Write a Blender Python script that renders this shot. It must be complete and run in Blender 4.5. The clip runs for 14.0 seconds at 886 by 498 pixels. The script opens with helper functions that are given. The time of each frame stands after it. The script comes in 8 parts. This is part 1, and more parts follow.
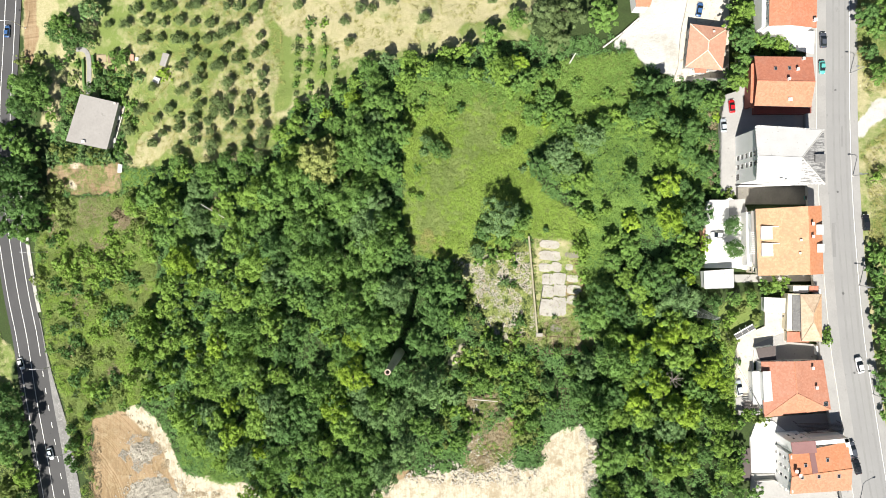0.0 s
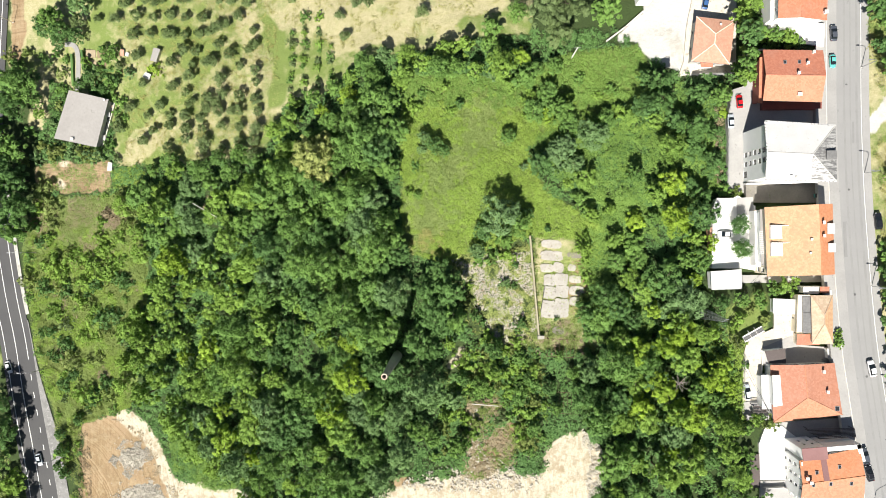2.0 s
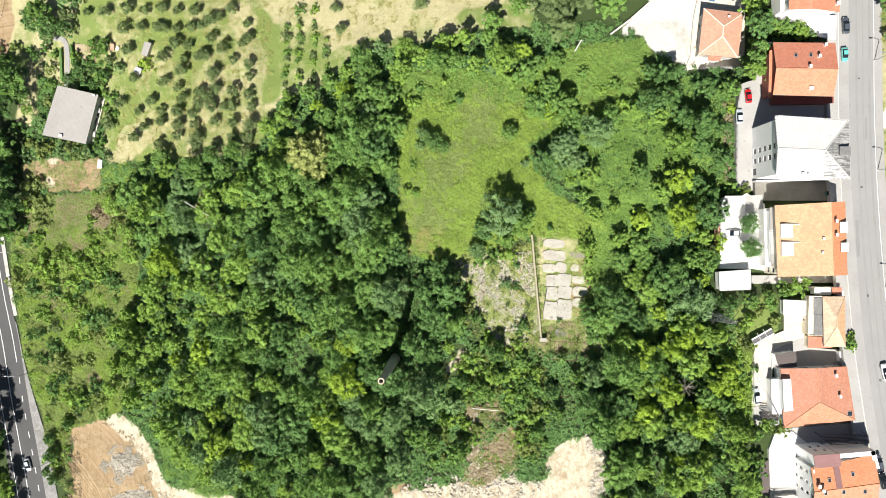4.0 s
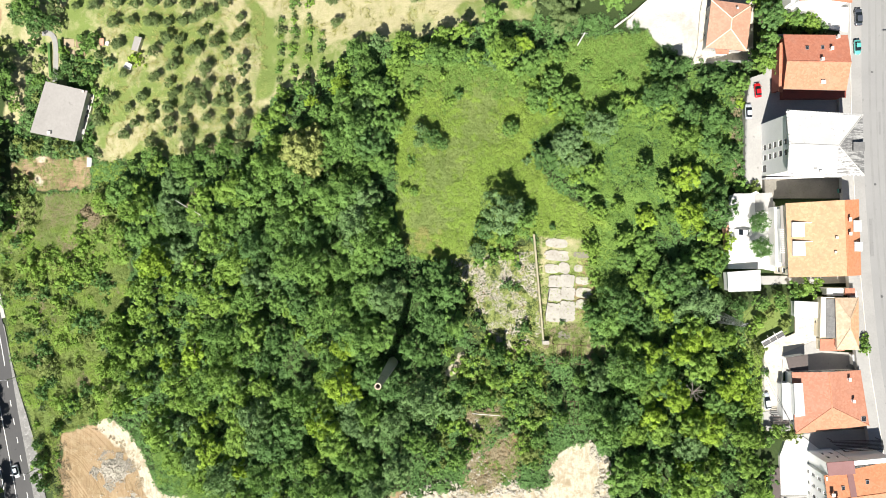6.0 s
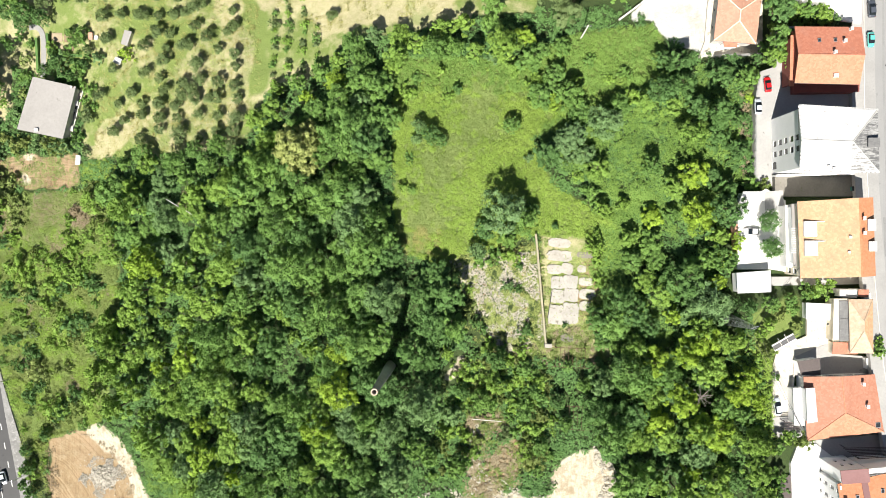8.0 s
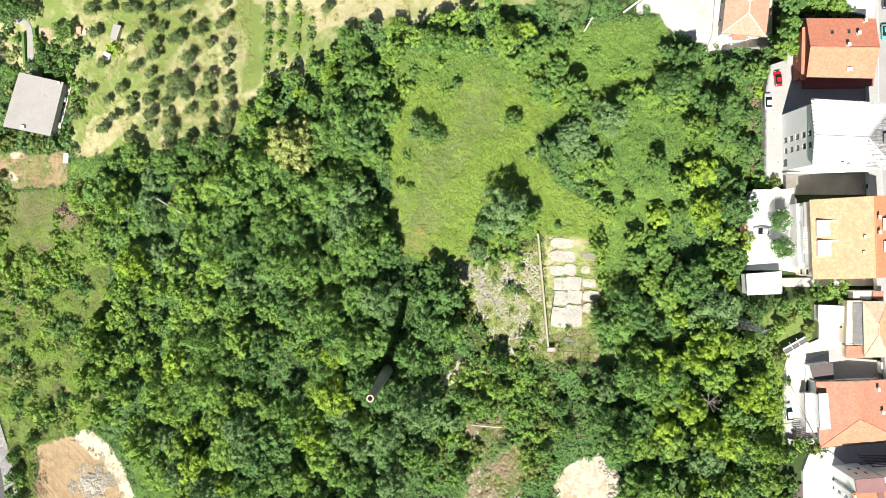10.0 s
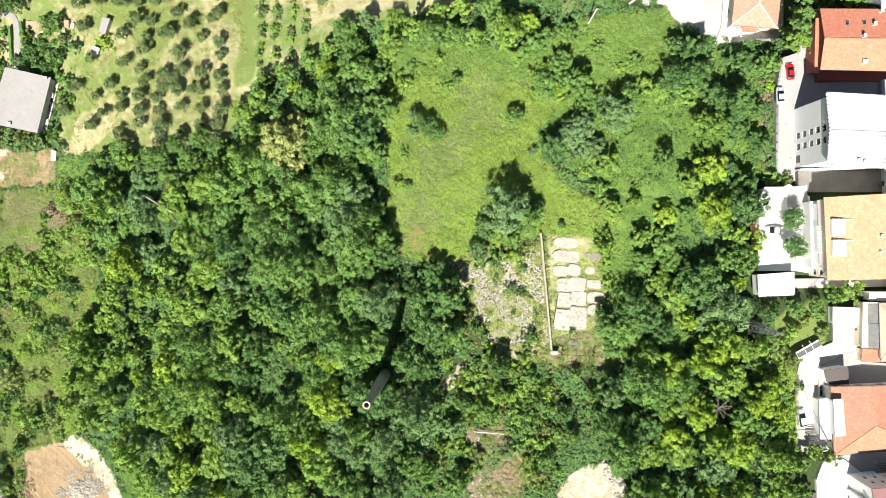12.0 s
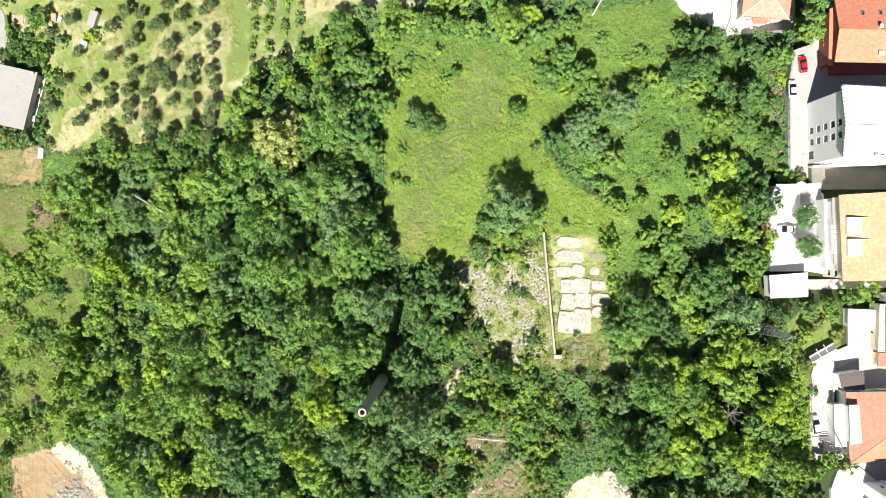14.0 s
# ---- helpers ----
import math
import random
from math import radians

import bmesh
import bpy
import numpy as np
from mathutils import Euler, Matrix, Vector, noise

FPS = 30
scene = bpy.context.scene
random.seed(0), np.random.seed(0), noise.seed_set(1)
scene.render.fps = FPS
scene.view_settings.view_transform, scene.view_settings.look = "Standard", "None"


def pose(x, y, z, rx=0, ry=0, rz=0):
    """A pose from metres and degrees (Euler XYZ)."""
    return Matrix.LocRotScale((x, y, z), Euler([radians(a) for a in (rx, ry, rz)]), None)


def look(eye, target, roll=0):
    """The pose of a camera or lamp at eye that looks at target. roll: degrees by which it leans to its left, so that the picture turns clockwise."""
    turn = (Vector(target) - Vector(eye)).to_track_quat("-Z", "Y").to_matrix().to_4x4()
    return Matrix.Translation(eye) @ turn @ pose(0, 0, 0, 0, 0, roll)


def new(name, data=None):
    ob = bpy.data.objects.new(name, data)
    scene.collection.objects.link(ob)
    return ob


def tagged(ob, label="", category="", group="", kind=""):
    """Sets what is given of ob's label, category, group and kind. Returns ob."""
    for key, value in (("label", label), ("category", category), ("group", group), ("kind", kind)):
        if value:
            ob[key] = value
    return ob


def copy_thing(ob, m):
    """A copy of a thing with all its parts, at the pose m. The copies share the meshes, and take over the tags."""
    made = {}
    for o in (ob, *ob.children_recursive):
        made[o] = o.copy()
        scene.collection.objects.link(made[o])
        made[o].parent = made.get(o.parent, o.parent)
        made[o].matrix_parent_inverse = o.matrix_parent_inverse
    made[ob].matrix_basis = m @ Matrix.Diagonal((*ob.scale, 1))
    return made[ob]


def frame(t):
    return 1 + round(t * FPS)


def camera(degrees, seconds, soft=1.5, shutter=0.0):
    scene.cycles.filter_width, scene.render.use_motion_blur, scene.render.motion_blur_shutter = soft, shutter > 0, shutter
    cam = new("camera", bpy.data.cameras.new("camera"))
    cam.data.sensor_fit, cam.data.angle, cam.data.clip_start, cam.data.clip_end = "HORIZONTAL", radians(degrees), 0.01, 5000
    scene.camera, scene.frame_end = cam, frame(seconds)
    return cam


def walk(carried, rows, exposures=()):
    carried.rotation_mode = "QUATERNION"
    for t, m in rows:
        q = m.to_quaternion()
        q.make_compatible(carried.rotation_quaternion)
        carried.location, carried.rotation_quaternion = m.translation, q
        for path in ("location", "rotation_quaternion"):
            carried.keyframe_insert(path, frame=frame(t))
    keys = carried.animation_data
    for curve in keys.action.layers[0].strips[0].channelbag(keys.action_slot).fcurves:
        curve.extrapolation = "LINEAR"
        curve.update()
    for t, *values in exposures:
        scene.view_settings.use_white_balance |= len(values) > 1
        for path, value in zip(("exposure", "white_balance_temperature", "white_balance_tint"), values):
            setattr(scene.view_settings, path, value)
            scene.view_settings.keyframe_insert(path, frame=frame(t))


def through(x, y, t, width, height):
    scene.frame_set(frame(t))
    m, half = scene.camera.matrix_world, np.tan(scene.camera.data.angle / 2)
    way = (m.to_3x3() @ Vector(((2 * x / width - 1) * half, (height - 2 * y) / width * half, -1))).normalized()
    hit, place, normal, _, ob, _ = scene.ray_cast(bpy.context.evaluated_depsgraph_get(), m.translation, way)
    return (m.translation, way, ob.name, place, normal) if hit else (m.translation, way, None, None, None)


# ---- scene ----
cam = camera(62.4, 14.0, soft=0.9)
METRES, EYE, TILT, LEAN, TURN = 45.0, 216.0, -90.74, 1.66, 0.0
ROWS = [
    (0.0, 0.0, 0.0, 0.0, -0.0, 0.0, 0.0),
    (0.5, 0.0013, 0.0345, -0.001, -0.02, 0.01, 0.02),
    (1.0, 0.0022, 0.0716, -0.0008, -0.03, 0.0, 0.03),
    (1.5, 0.0032, 0.1057, 0.0001, -0.04, -0.0, 0.05),
    (2.0, 0.0041, 0.1431, -0.0, -0.06, -0.0, 0.06),
    (2.5, 0.0044, 0.1775, 0.0004, -0.08, -0.01, 0.06),
    (3.0, 0.0053, 0.2149, 0.0011, -0.09, -0.03, 0.06),
    (5.5, 0.0122, 0.3921, 0.004, -0.08, -0.08, 0.14),
    (6.0, 0.0132, 0.4287, 0.0038, -0.09, -0.08, 0.16),
    (6.5, 0.0141, 0.4629, 0.0053, -0.09, -0.1, 0.17),
    (7.0, 0.0154, 0.5002, 0.0062, -0.09, -0.12, 0.19),
    (7.5, 0.0162, 0.5341, 0.0071, -0.1, -0.13, 0.2),
    (8.0, 0.0175, 0.5712, 0.0079, -0.12, -0.13, 0.21),
    (10.5, 0.0215, 0.7489, 0.0109, -0.18, -0.15, 0.28),
    (11.0, 0.022, 0.7856, 0.0111, -0.19, -0.16, 0.3),
    (11.5, 0.023, 0.8199, 0.0117, -0.18, -0.16, 0.31),
    (12.0, 0.024, 0.8568, 0.0121, -0.18, -0.17, 0.32),
    (12.5, 0.0252, 0.8909, 0.0112, -0.18, -0.16, 0.33),
    (13.0, 0.0262, 0.9281, 0.0125, -0.18, -0.18, 0.35),
    (13.5, 0.0273, 0.9622, 0.0125, -0.18, -0.18, 0.37),
    (14.0, 0.029, 0.9993, 0.0129, -0.18, -0.18, 0.39),
]
walk(cam, [(t, pose(0, 0, EYE, TILT, LEAN, TURN) @ pose(METRES * x, METRES * y, METRES * z, 90 + pitch, roll, yaw)) for t, x, y, z, yaw, pitch, roll in ROWS],
     exposures=[(0.0, 0.75), (7.0, 0.87), (14.0, 1.0)])

# ---- light ----
SUN_ELEVATION, SUN_AZIMUTH = radians(55), radians(195)
world = bpy.data.worlds.new("sky")
scene.world = world
world.use_nodes = True
wn = world.node_tree.nodes
sky = wn.new("ShaderNodeTexSky")
sky.sky_type, sky.sun_disc = "NISHITA", False
sky.sun_elevation, sky.sun_rotation = SUN_ELEVATION, SUN_AZIMUTH
wn["Background"].inputs["Strength"].default_value = 0.035
world.node_tree.links.new(sky.outputs["Color"], wn["Background"].inputs["Color"])
sun_lamp = bpy.data.lights.new("sun", "SUN")
sun_lamp.energy, sun_lamp.angle, sun_lamp.color = 5.0, radians(0.5), (1.0, 0.95, 0.87)
sun = new("sun", sun_lamp)
sun_way = Vector((math.sin(SUN_AZIMUTH) * math.cos(SUN_ELEVATION), math.cos(SUN_AZIMUTH) * math.cos(SUN_ELEVATION), math.sin(SUN_ELEVATION)))
sun.matrix_world = look(sun_way * 600, (0, 0, 0))

# ---- terrain ----
GX = (-260, -160, -135, -118, -100, -80, -55, -30, -12, 10, 45, 60, 66, 72, 80, 90, 95, 110, 125, 150, 260)
GZ = (-40, -37, -35, -32.5, -28.5, -22.5, -14.5, -6.5, -2.8, -1.6, -0.8, 0.8, 3.4, 8.3, 9.4, 11, 12.1, 12.4, 14, 19, 36)


def ease(a, b, v):
    s = min(1.0, max(0.0, (v - a) / (b - a)))
    return s * s * (3 - 2 * s)


def ground_z(x, y):
    """Height of the hillside, which falls from the street down to the main road."""
    z = GZ[0] if x <= GX[0] else GZ[-1]
    for i in range(len(GX) - 1):
        if GX[i] <= x < GX[i + 1]:
            z = GZ[i] + (GZ[i + 1] - GZ[i]) * (x - GX[i]) / (GX[i + 1] - GX[i])
    yy = max(-160.0, min(160.0, y))
    z -= 0.17 * max(0.0, yy - 15) * ease(-105, -60, x) * (1 - ease(50, 70, x))
    z -= 0.09 * (yy + 10) * ease(55, 75, x)
    return z


# ---- material kit ----
def mix_node(nt, fac, a, b, blend="MIX"):
    n = nt.nodes.new("ShaderNodeMix")
    n.data_type, n.blend_type = "RGBA", blend
    for i, v in ((0, fac), (6, a), (7, b)):
        if hasattr(v, "links"):
            nt.links.new(v, n.inputs[i])
        elif isinstance(v, (int, float)):
            n.inputs[i].default_value = v
        else:
            n.inputs[i].default_value = (*v, 1)
    return n.outputs[2]


def noise_node(nt, vec, scale, detail=4, rough=0.6):
    n = nt.nodes.new("ShaderNodeTexNoise")
    n.inputs["Scale"].default_value, n.inputs["Detail"].default_value, n.inputs["Roughness"].default_value = scale, detail, rough
    nt.links.new(vec, n.inputs["Vector"])
    return n.outputs["Fac"]


def ramp_node(nt, fac, lo, hi, a=0.0, b=1.0):
    n = nt.nodes.new("ShaderNodeMapRange")
    n.clamp = True
    for i, v in ((1, lo), (2, hi), (3, a), (4, b)):
        n.inputs[i].default_value = v
    nt.links.new(fac, n.inputs[0])
    return n.outputs[0]


def math_node(nt, op, a, b):
    n = nt.nodes.new("ShaderNodeMath")
    n.operation = op
    for i, v in ((0, a), (1, b)):
        if hasattr(v, "links"):
            nt.links.new(v, n.inputs[i])
        else:
            n.inputs[i].default_value = v
    return n.outputs[0]


def start_material(name, rough=0.8, metal=0.0):
    m = bpy.data.materials.new(name)
    m.use_nodes = True
    nt = m.node_tree
    bsdf = nt.nodes["Principled BSDF"]
    bsdf.inputs["Roughness"].default_value, bsdf.inputs["Metallic"].default_value = rough, metal
    pos = nt.nodes.new("ShaderNodeNewGeometry").outputs["Position"]
    return m, nt, bsdf, pos


def bump(nt, bsdf, height, strength, dist):
    n = nt.nodes.new("ShaderNodeBump")
    n.inputs["Strength"].default_value, n.inputs["Distance"].default_value = strength, dist
    nt.links.new(height, n.inputs["Height"])
    nt.links.new(n.outputs["Normal"], bsdf.inputs["Normal"])


def surface(name, base, alt, stain=None, scale=1.5, coarse=0.15, rough=0.8, metal=0.0, relief=0.02, stain_at=0.62):
    """A worn surface: two tones at a fine and a coarse scale, and stains with their own shape."""
    m, nt, bsdf, pos = start_material(name, rough, metal)
    fine = ramp_node(nt, noise_node(nt, pos, scale, 5, 0.7), 0.3, 0.7)
    wide = ramp_node(nt, noise_node(nt, pos, coarse, 4, 0.6), 0.35, 0.65)
    col = mix_node(nt, math_node(nt, "MULTIPLY", math_node(nt, "ADD", fine, wide), 0.5), base, alt)
    if stain:
        col = mix_node(nt, ramp_node(nt, noise_node(nt, pos, coarse * 4, 6, 0.7), stain_at, stain_at + 0.1), col, stain)
    nt.links.new(col, bsdf.inputs["Base Color"])
    bump(nt, bsdf, fine, 0.5, relief)
    return m


def plain(name, colour, rough=0.5, metal=0.0):
    m, nt, bsdf, pos = start_material(name, rough, metal)
    grain = ramp_node(nt, noise_node(nt, pos, 3, 3), 0.3, 0.7, 0.0, 0.25)
    nt.links.new(mix_node(nt, grain, colour, [c * 0.8 for c in colour]), bsdf.inputs["Base Color"])
    return m


def tiles(name, base, alt, old, turn=0.0, pitch=0.22, fade=0.5):
    """Clay roof tiles: rounded rows down the slope, uneven in colour, with lichen and weathering."""
    m, nt, bsdf, pos = start_material(name, 0.75)
    rot = nt.nodes.new("ShaderNodeVectorRotate")
    rot.rotation_type = "Z_AXIS"
    rot.inputs["Angle"].default_value = radians(turn)
    nt.links.new(pos, rot.inputs["Vector"])
    wave = nt.nodes.new("ShaderNodeTexWave")
    wave.inputs["Scale"].default_value = 0.31 / pitch
    wave.inputs["Distortion"].default_value = 0.6
    wave.inputs["Detail Scale"].default_value = 2.0
    nt.links.new(rot.outputs["Vector"], wave.inputs["Vector"])
    cells = nt.nodes.new("ShaderNodeTexVoronoi")
    cells.inputs["Scale"].default_value = 2.2
    nt.links.new(pos, cells.inputs["Vector"])
    sep = nt.nodes.new("ShaderNodeSeparateColor")
    nt.links.new(cells.outputs["Color"], sep.inputs["Color"])
    col = mix_node(nt, ramp_node(nt, sep.outputs[0], 0.2, 1.0), base, alt)
    col = mix_node(nt, ramp_node(nt, noise_node(nt, pos, 0.35, 5, 0.7), 0.48, 0.72, 0, fade), col, old)
    col = mix_node(nt, ramp_node(nt, wave.outputs["Fac"], 0.0, 0.4, 0.2, 0.0), col, [c * 0.45 for c in base])
    nt.links.new(col, bsdf.inputs["Base Color"])
    bump(nt, bsdf, wave.outputs["Fac"], 0.35, 0.05)
    return m


def streaked(name, clean, dirt, amount):
    """Sheet roofing with long dirt streaks across the slope."""
    m, nt, bsdf, pos = start_material(name, 0.7)
    stretch = nt.nodes.new("ShaderNodeMapping")
    stretch.inputs["Scale"].default_value = (0.35, 3.0, 1.0)
    nt.links.new(pos, stretch.inputs["Vector"])
    lines = noise_node(nt, stretch.outputs["Vector"], 1.0, 5, 0.7)
    spots = noise_node(nt, pos, 1.2, 5, 0.7)
    mixed = math_node(nt, "ADD", math_node(nt, "MULTIPLY", lines, 0.7), math_node(nt, "MULTIPLY", spots, 0.3))
    nt.links.new(mix_node(nt, ramp_node(nt, mixed, amount - 0.06, amount + 0.06), dirt, clean), bsdf.inputs["Base Color"])
    bump(nt, bsdf, lines, 0.4, 0.03)
    return m


def leaf_material(name, low, high, warm, through=0.1):
    """Leaves: each tree and each leaf differs a little in tone, and light passes through."""
    m, nt, bsdf, pos = start_material(name, 0.68)
    geo = nt.nodes.new("ShaderNodeNewGeometry")
    info = nt.nodes.new("ShaderNodeObjectInfo")
    col = mix_node(nt, ramp_node(nt, geo.outputs["Random Per Island"], 0.0, 1.0, 0.36, 0.78), low, high)
    col = mix_node(nt, ramp_node(nt, info.outputs["Random"], 0.25, 1.0, 0.0, 0.6), col, warm)
    col = mix_node(nt, ramp_node(nt, noise_node(nt, pos, 0.09, 4, 0.65), 0.45, 0.7, 0.0, 0.75), col, warm)
    col = mix_node(nt, ramp_node(nt, noise_node(nt, pos, 0.25, 3), 0.4, 0.7, 0.0, 0.45), col, [c * 0.62 for c in low])
    nt.links.new(col, bsdf.inputs["Base Color"])
    bsdf.inputs["Specular IOR Level"].default_value = 0.16
    tr = nt.nodes.new("ShaderNodeBsdfTranslucent")
    nt.links.new(mix_node(nt, 0.5, col, high), tr.inputs["Color"])
    mx = nt.nodes.new("ShaderNodeMixShader")
    mx.inputs[0].default_value = through
    nt.links.new(bsdf.outputs[0], mx.inputs[1])
    nt.links.new(tr.outputs[0], mx.inputs[2])
    nt.links.new(mx.outputs[0], nt.nodes["Material Output"].inputs["Surface"])
    return m


def ground_material():
    """Soil and herbs, kept dark for the shade of the wood, with masks for dry grass, pale earth and brown earth carried
    by the terrain.
    """
    m, nt, bsdf, pos = start_material("hillside", 0.95)
    big, mid, fine = noise_node(nt, pos, 0.06, 5), noise_node(nt, pos, 0.35, 6, 0.7), noise_node(nt, pos, 3.5, 5, 0.75)

    def mask(name, soft=0.18):
        a = nt.nodes.new("ShaderNodeAttribute")
        a.attribute_name = name
        wob = math_node(nt, "ADD", a.outputs["Fac"], math_node(nt, "MULTIPLY", math_node(nt, "SUBTRACT", mid, 0.5), 0.9))
        return ramp_node(nt, wob, 0.5 - soft, 0.5 + soft)
    # base green darkened so its colour deepens shade in gaps of wood and rubble
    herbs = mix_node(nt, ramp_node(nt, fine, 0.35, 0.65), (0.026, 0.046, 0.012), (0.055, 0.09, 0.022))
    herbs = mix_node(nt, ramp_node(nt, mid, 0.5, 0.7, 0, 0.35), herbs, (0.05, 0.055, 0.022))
    green = mix_node(nt, ramp_node(nt, fine, 0.3, 0.7), (0.12, 0.18, 0.036), (0.225, 0.285, 0.08))
    straw = mix_node(nt, ramp_node(nt, fine, 0.3, 0.7), (0.33, 0.295, 0.15), (0.56, 0.515, 0.32))
    straw = mix_node(nt, ramp_node(nt, noise_node(nt, pos, 0.8, 6, 0.7), 0.42, 0.62, 0.0, 0.6), straw, mix_node(nt, fine, (0.25, 0.25, 0.10), (0.42, 0.40, 0.20)))
    straw = mix_node(nt, ramp_node(nt, noise_node(nt, pos, 0.11, 5, 0.65), 0.54, 0.64, 0.0, 0.7), straw, (0.24, 0.285, 0.10))
    meadow = mix_node(nt, ramp_node(nt, math_node(nt, "ADD", math_node(nt, "MULTIPLY", big, 0.6), math_node(nt, "MULTIPLY", mid, 0.4)), 0.455, 0.575), green, straw)
    clay = mix_node(nt, ramp_node(nt, fine, 0.3, 0.7), (0.22, 0.15, 0.078), (0.34, 0.245, 0.135))
    lie = nt.nodes.new("ShaderNodeMapping")
    lie.inputs["Rotation"].default_value = (0, 0, radians(-38))
    lie.inputs["Scale"].default_value = (1.5, 0.1, 1.0)
    nt.links.new(pos, lie.inputs["Vector"])
    ruts = noise_node(nt, lie.outputs["Vector"], 1.0, 4, 0.6)
    # wheel tracks curving round the clay pit
    apart, across = nt.nodes.new("ShaderNodeVectorMath"), nt.nodes.new("ShaderNodeCombineXYZ")
    apart.operation = "DISTANCE"
    apart.inputs[1].default_value = (-140.9, -93.8, -33.0)
    nt.links.new(pos, apart.inputs[0])
    nt.links.new(math_node(nt, "ADD", apart.outputs["Value"], math_node(nt, "MULTIPLY", big, 3.0)), across.inputs[0])
    tracks = noise_node(nt, across.outputs[0], 1.15, 3, 0.6)
    clay = mix_node(nt, ramp_node(nt, big, 0.42, 0.62), clay, mix_node(nt, fine, (0.30, 0.205, 0.115), (0.42, 0.31, 0.19)))
    clay = mix_node(nt, ramp_node(nt, ruts, 0.52, 0.62, 0.0, 0.3), clay, (0.17, 0.115, 0.06))
    clay = mix_node(nt, ramp_node(nt, ruts, 0.36, 0.46, 0.3, 0.0), clay, (0.40, 0.31, 0.19))
    clay = mix_node(nt, ramp_node(nt, mid, 0.5, 0.75), clay, (0.42, 0.34, 0.21))
    clay = mix_node(nt, ramp_node(nt, tracks, 0.54, 0.6, 0.0, 0.5), clay, (0.19, 0.125, 0.065))
    clay = mix_node(nt, ramp_node(nt, tracks, 0.38, 0.45, 0.45, 0.0), clay, (0.46, 0.35, 0.21))
    pale = mix_node(nt, ramp_node(nt, fine, 0.3, 0.7), (0.47, 0.42, 0.31), (0.68, 0.63, 0.51))
    pale = mix_node(nt, ramp_node(nt, mid, 0.5, 0.62, 0, 0.7), pale, (0.33, 0.265, 0.17))
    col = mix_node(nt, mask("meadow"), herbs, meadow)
    col = mix_node(nt, mask("green"), col, green)
    col = mix_node(nt, mask("straw"), col, straw)
    blotch = noise_node(nt, pos, 0.16, 7, 0.75)
    pale = mix_node(nt, ramp_node(nt, blotch, 0.56, 0.64, 0, 0.6), pale, mix_node(nt, fine, (0.22, 0.17, 0.085), (0.36, 0.27, 0.16)))
    pale = mix_node(nt, ramp_node(nt, noise_node(nt, pos, 0.22, 6, 0.7), 0.62, 0.7, 0, 0.7), pale, green)
    pale = mix_node(nt, ramp_node(nt, ruts, 0.5, 0.6, 0.0, 0.25), pale, (0.31, 0.25, 0.16))
    pale = mix_node(nt, ramp_node(nt, noise_node(nt, pos, 0.9, 6, 0.75), 0.5, 0.64, 0, 0.55), pale, (0.30, 0.25, 0.17))
    pale = mix_node(nt, ramp_node(nt, tracks, 0.52, 0.6, 0.0, 0.3), pale, (0.33, 0.26, 0.16))
    col = mix_node(nt, mask("clay", 0.1), col, clay)
    col = mix_node(nt, mask("pale", 0.1), col, pale)
    gravel = mix_node(nt, ramp_node(nt, fine, 0.3, 0.7), (0.46, 0.45, 0.42), (0.66, 0.65, 0.61))
    gravel = mix_node(nt, ramp_node(nt, blotch, 0.52, 0.62, 0, 0.5), gravel, (0.36, 0.33, 0.27))
    col = mix_node(nt, mask("gravel", 0.1), col, gravel)
    nt.links.new(col, bsdf.inputs["Base Color"])
    bump(nt, bsdf, math_node(nt, "ADD", fine, math_node(nt, "MULTIPLY", mid, 2.0)), 0.7, 0.25)
    return m


ASPHALT = surface("asphalt", (0.06, 0.06, 0.063), (0.09, 0.09, 0.09), (0.045, 0.045, 0.048), 8, 0.1, 0.85, relief=0.01)
OLD_ASPHALT = surface("bleached_asphalt", (0.255, 0.255, 0.253), (0.305, 0.305, 0.30), (0.205, 0.205, 0.203), 5, 0.12, 0.85, relief=0.01)
PAVING = surface("pavement_concrete", (0.25, 0.245, 0.235), (0.35, 0.345, 0.33), (0.18, 0.175, 0.165), 3, 0.3, 0.85)
STREET_EDGE = surface("pale_street_edge", (0.285, 0.282, 0.273), (0.365, 0.36, 0.35), (0.22, 0.215, 0.205), 2.5, 0.2, 0.85, relief=0.01)
CONCRETE = surface("concrete", (0.50, 0.48, 0.44), (0.68, 0.66, 0.61), (0.36, 0.34, 0.30), 2.5, 0.25, 0.85)
YARD = surface("yard_concrete", (0.30, 0.295, 0.285), (0.42, 0.413, 0.395), (0.19, 0.185, 0.175), 2.0, 0.15, 0.85)
# yard concrete with mossy patches, its base darkened for shade between two houses
DIM_YARD = surface("mossy_shade_yard", (0.15, 0.14, 0.12), (0.24, 0.225, 0.195), (0.09, 0.12, 0.04), 2.0, 0.3, 0.9, stain_at=0.6)
PALE_YARD = surface("pale_yard", (0.72, 0.71, 0.68), (0.82, 0.81, 0.78), (0.6, 0.58, 0.54), 2.0, 0.2, 0.8)
WHITE_LINE = surface("road_paint", (0.75, 0.75, 0.73), (0.85, 0.85, 0.83), (0.5, 0.5, 0.48), 6, 0.8, 0.7, relief=0.005)
WHITE_WALL = surface("white_plaster", (0.80, 0.80, 0.79), (0.86, 0.86, 0.85), (0.62, 0.61, 0.58), 1.5, 0.3, 0.85, relief=0.008, stain_at=0.66)
CREAM_WALL = surface("cream_plaster", (0.70, 0.62, 0.47), (0.78, 0.71, 0.57), (0.55, 0.48, 0.36), 1.5, 0.3, 0.85, relief=0.008)
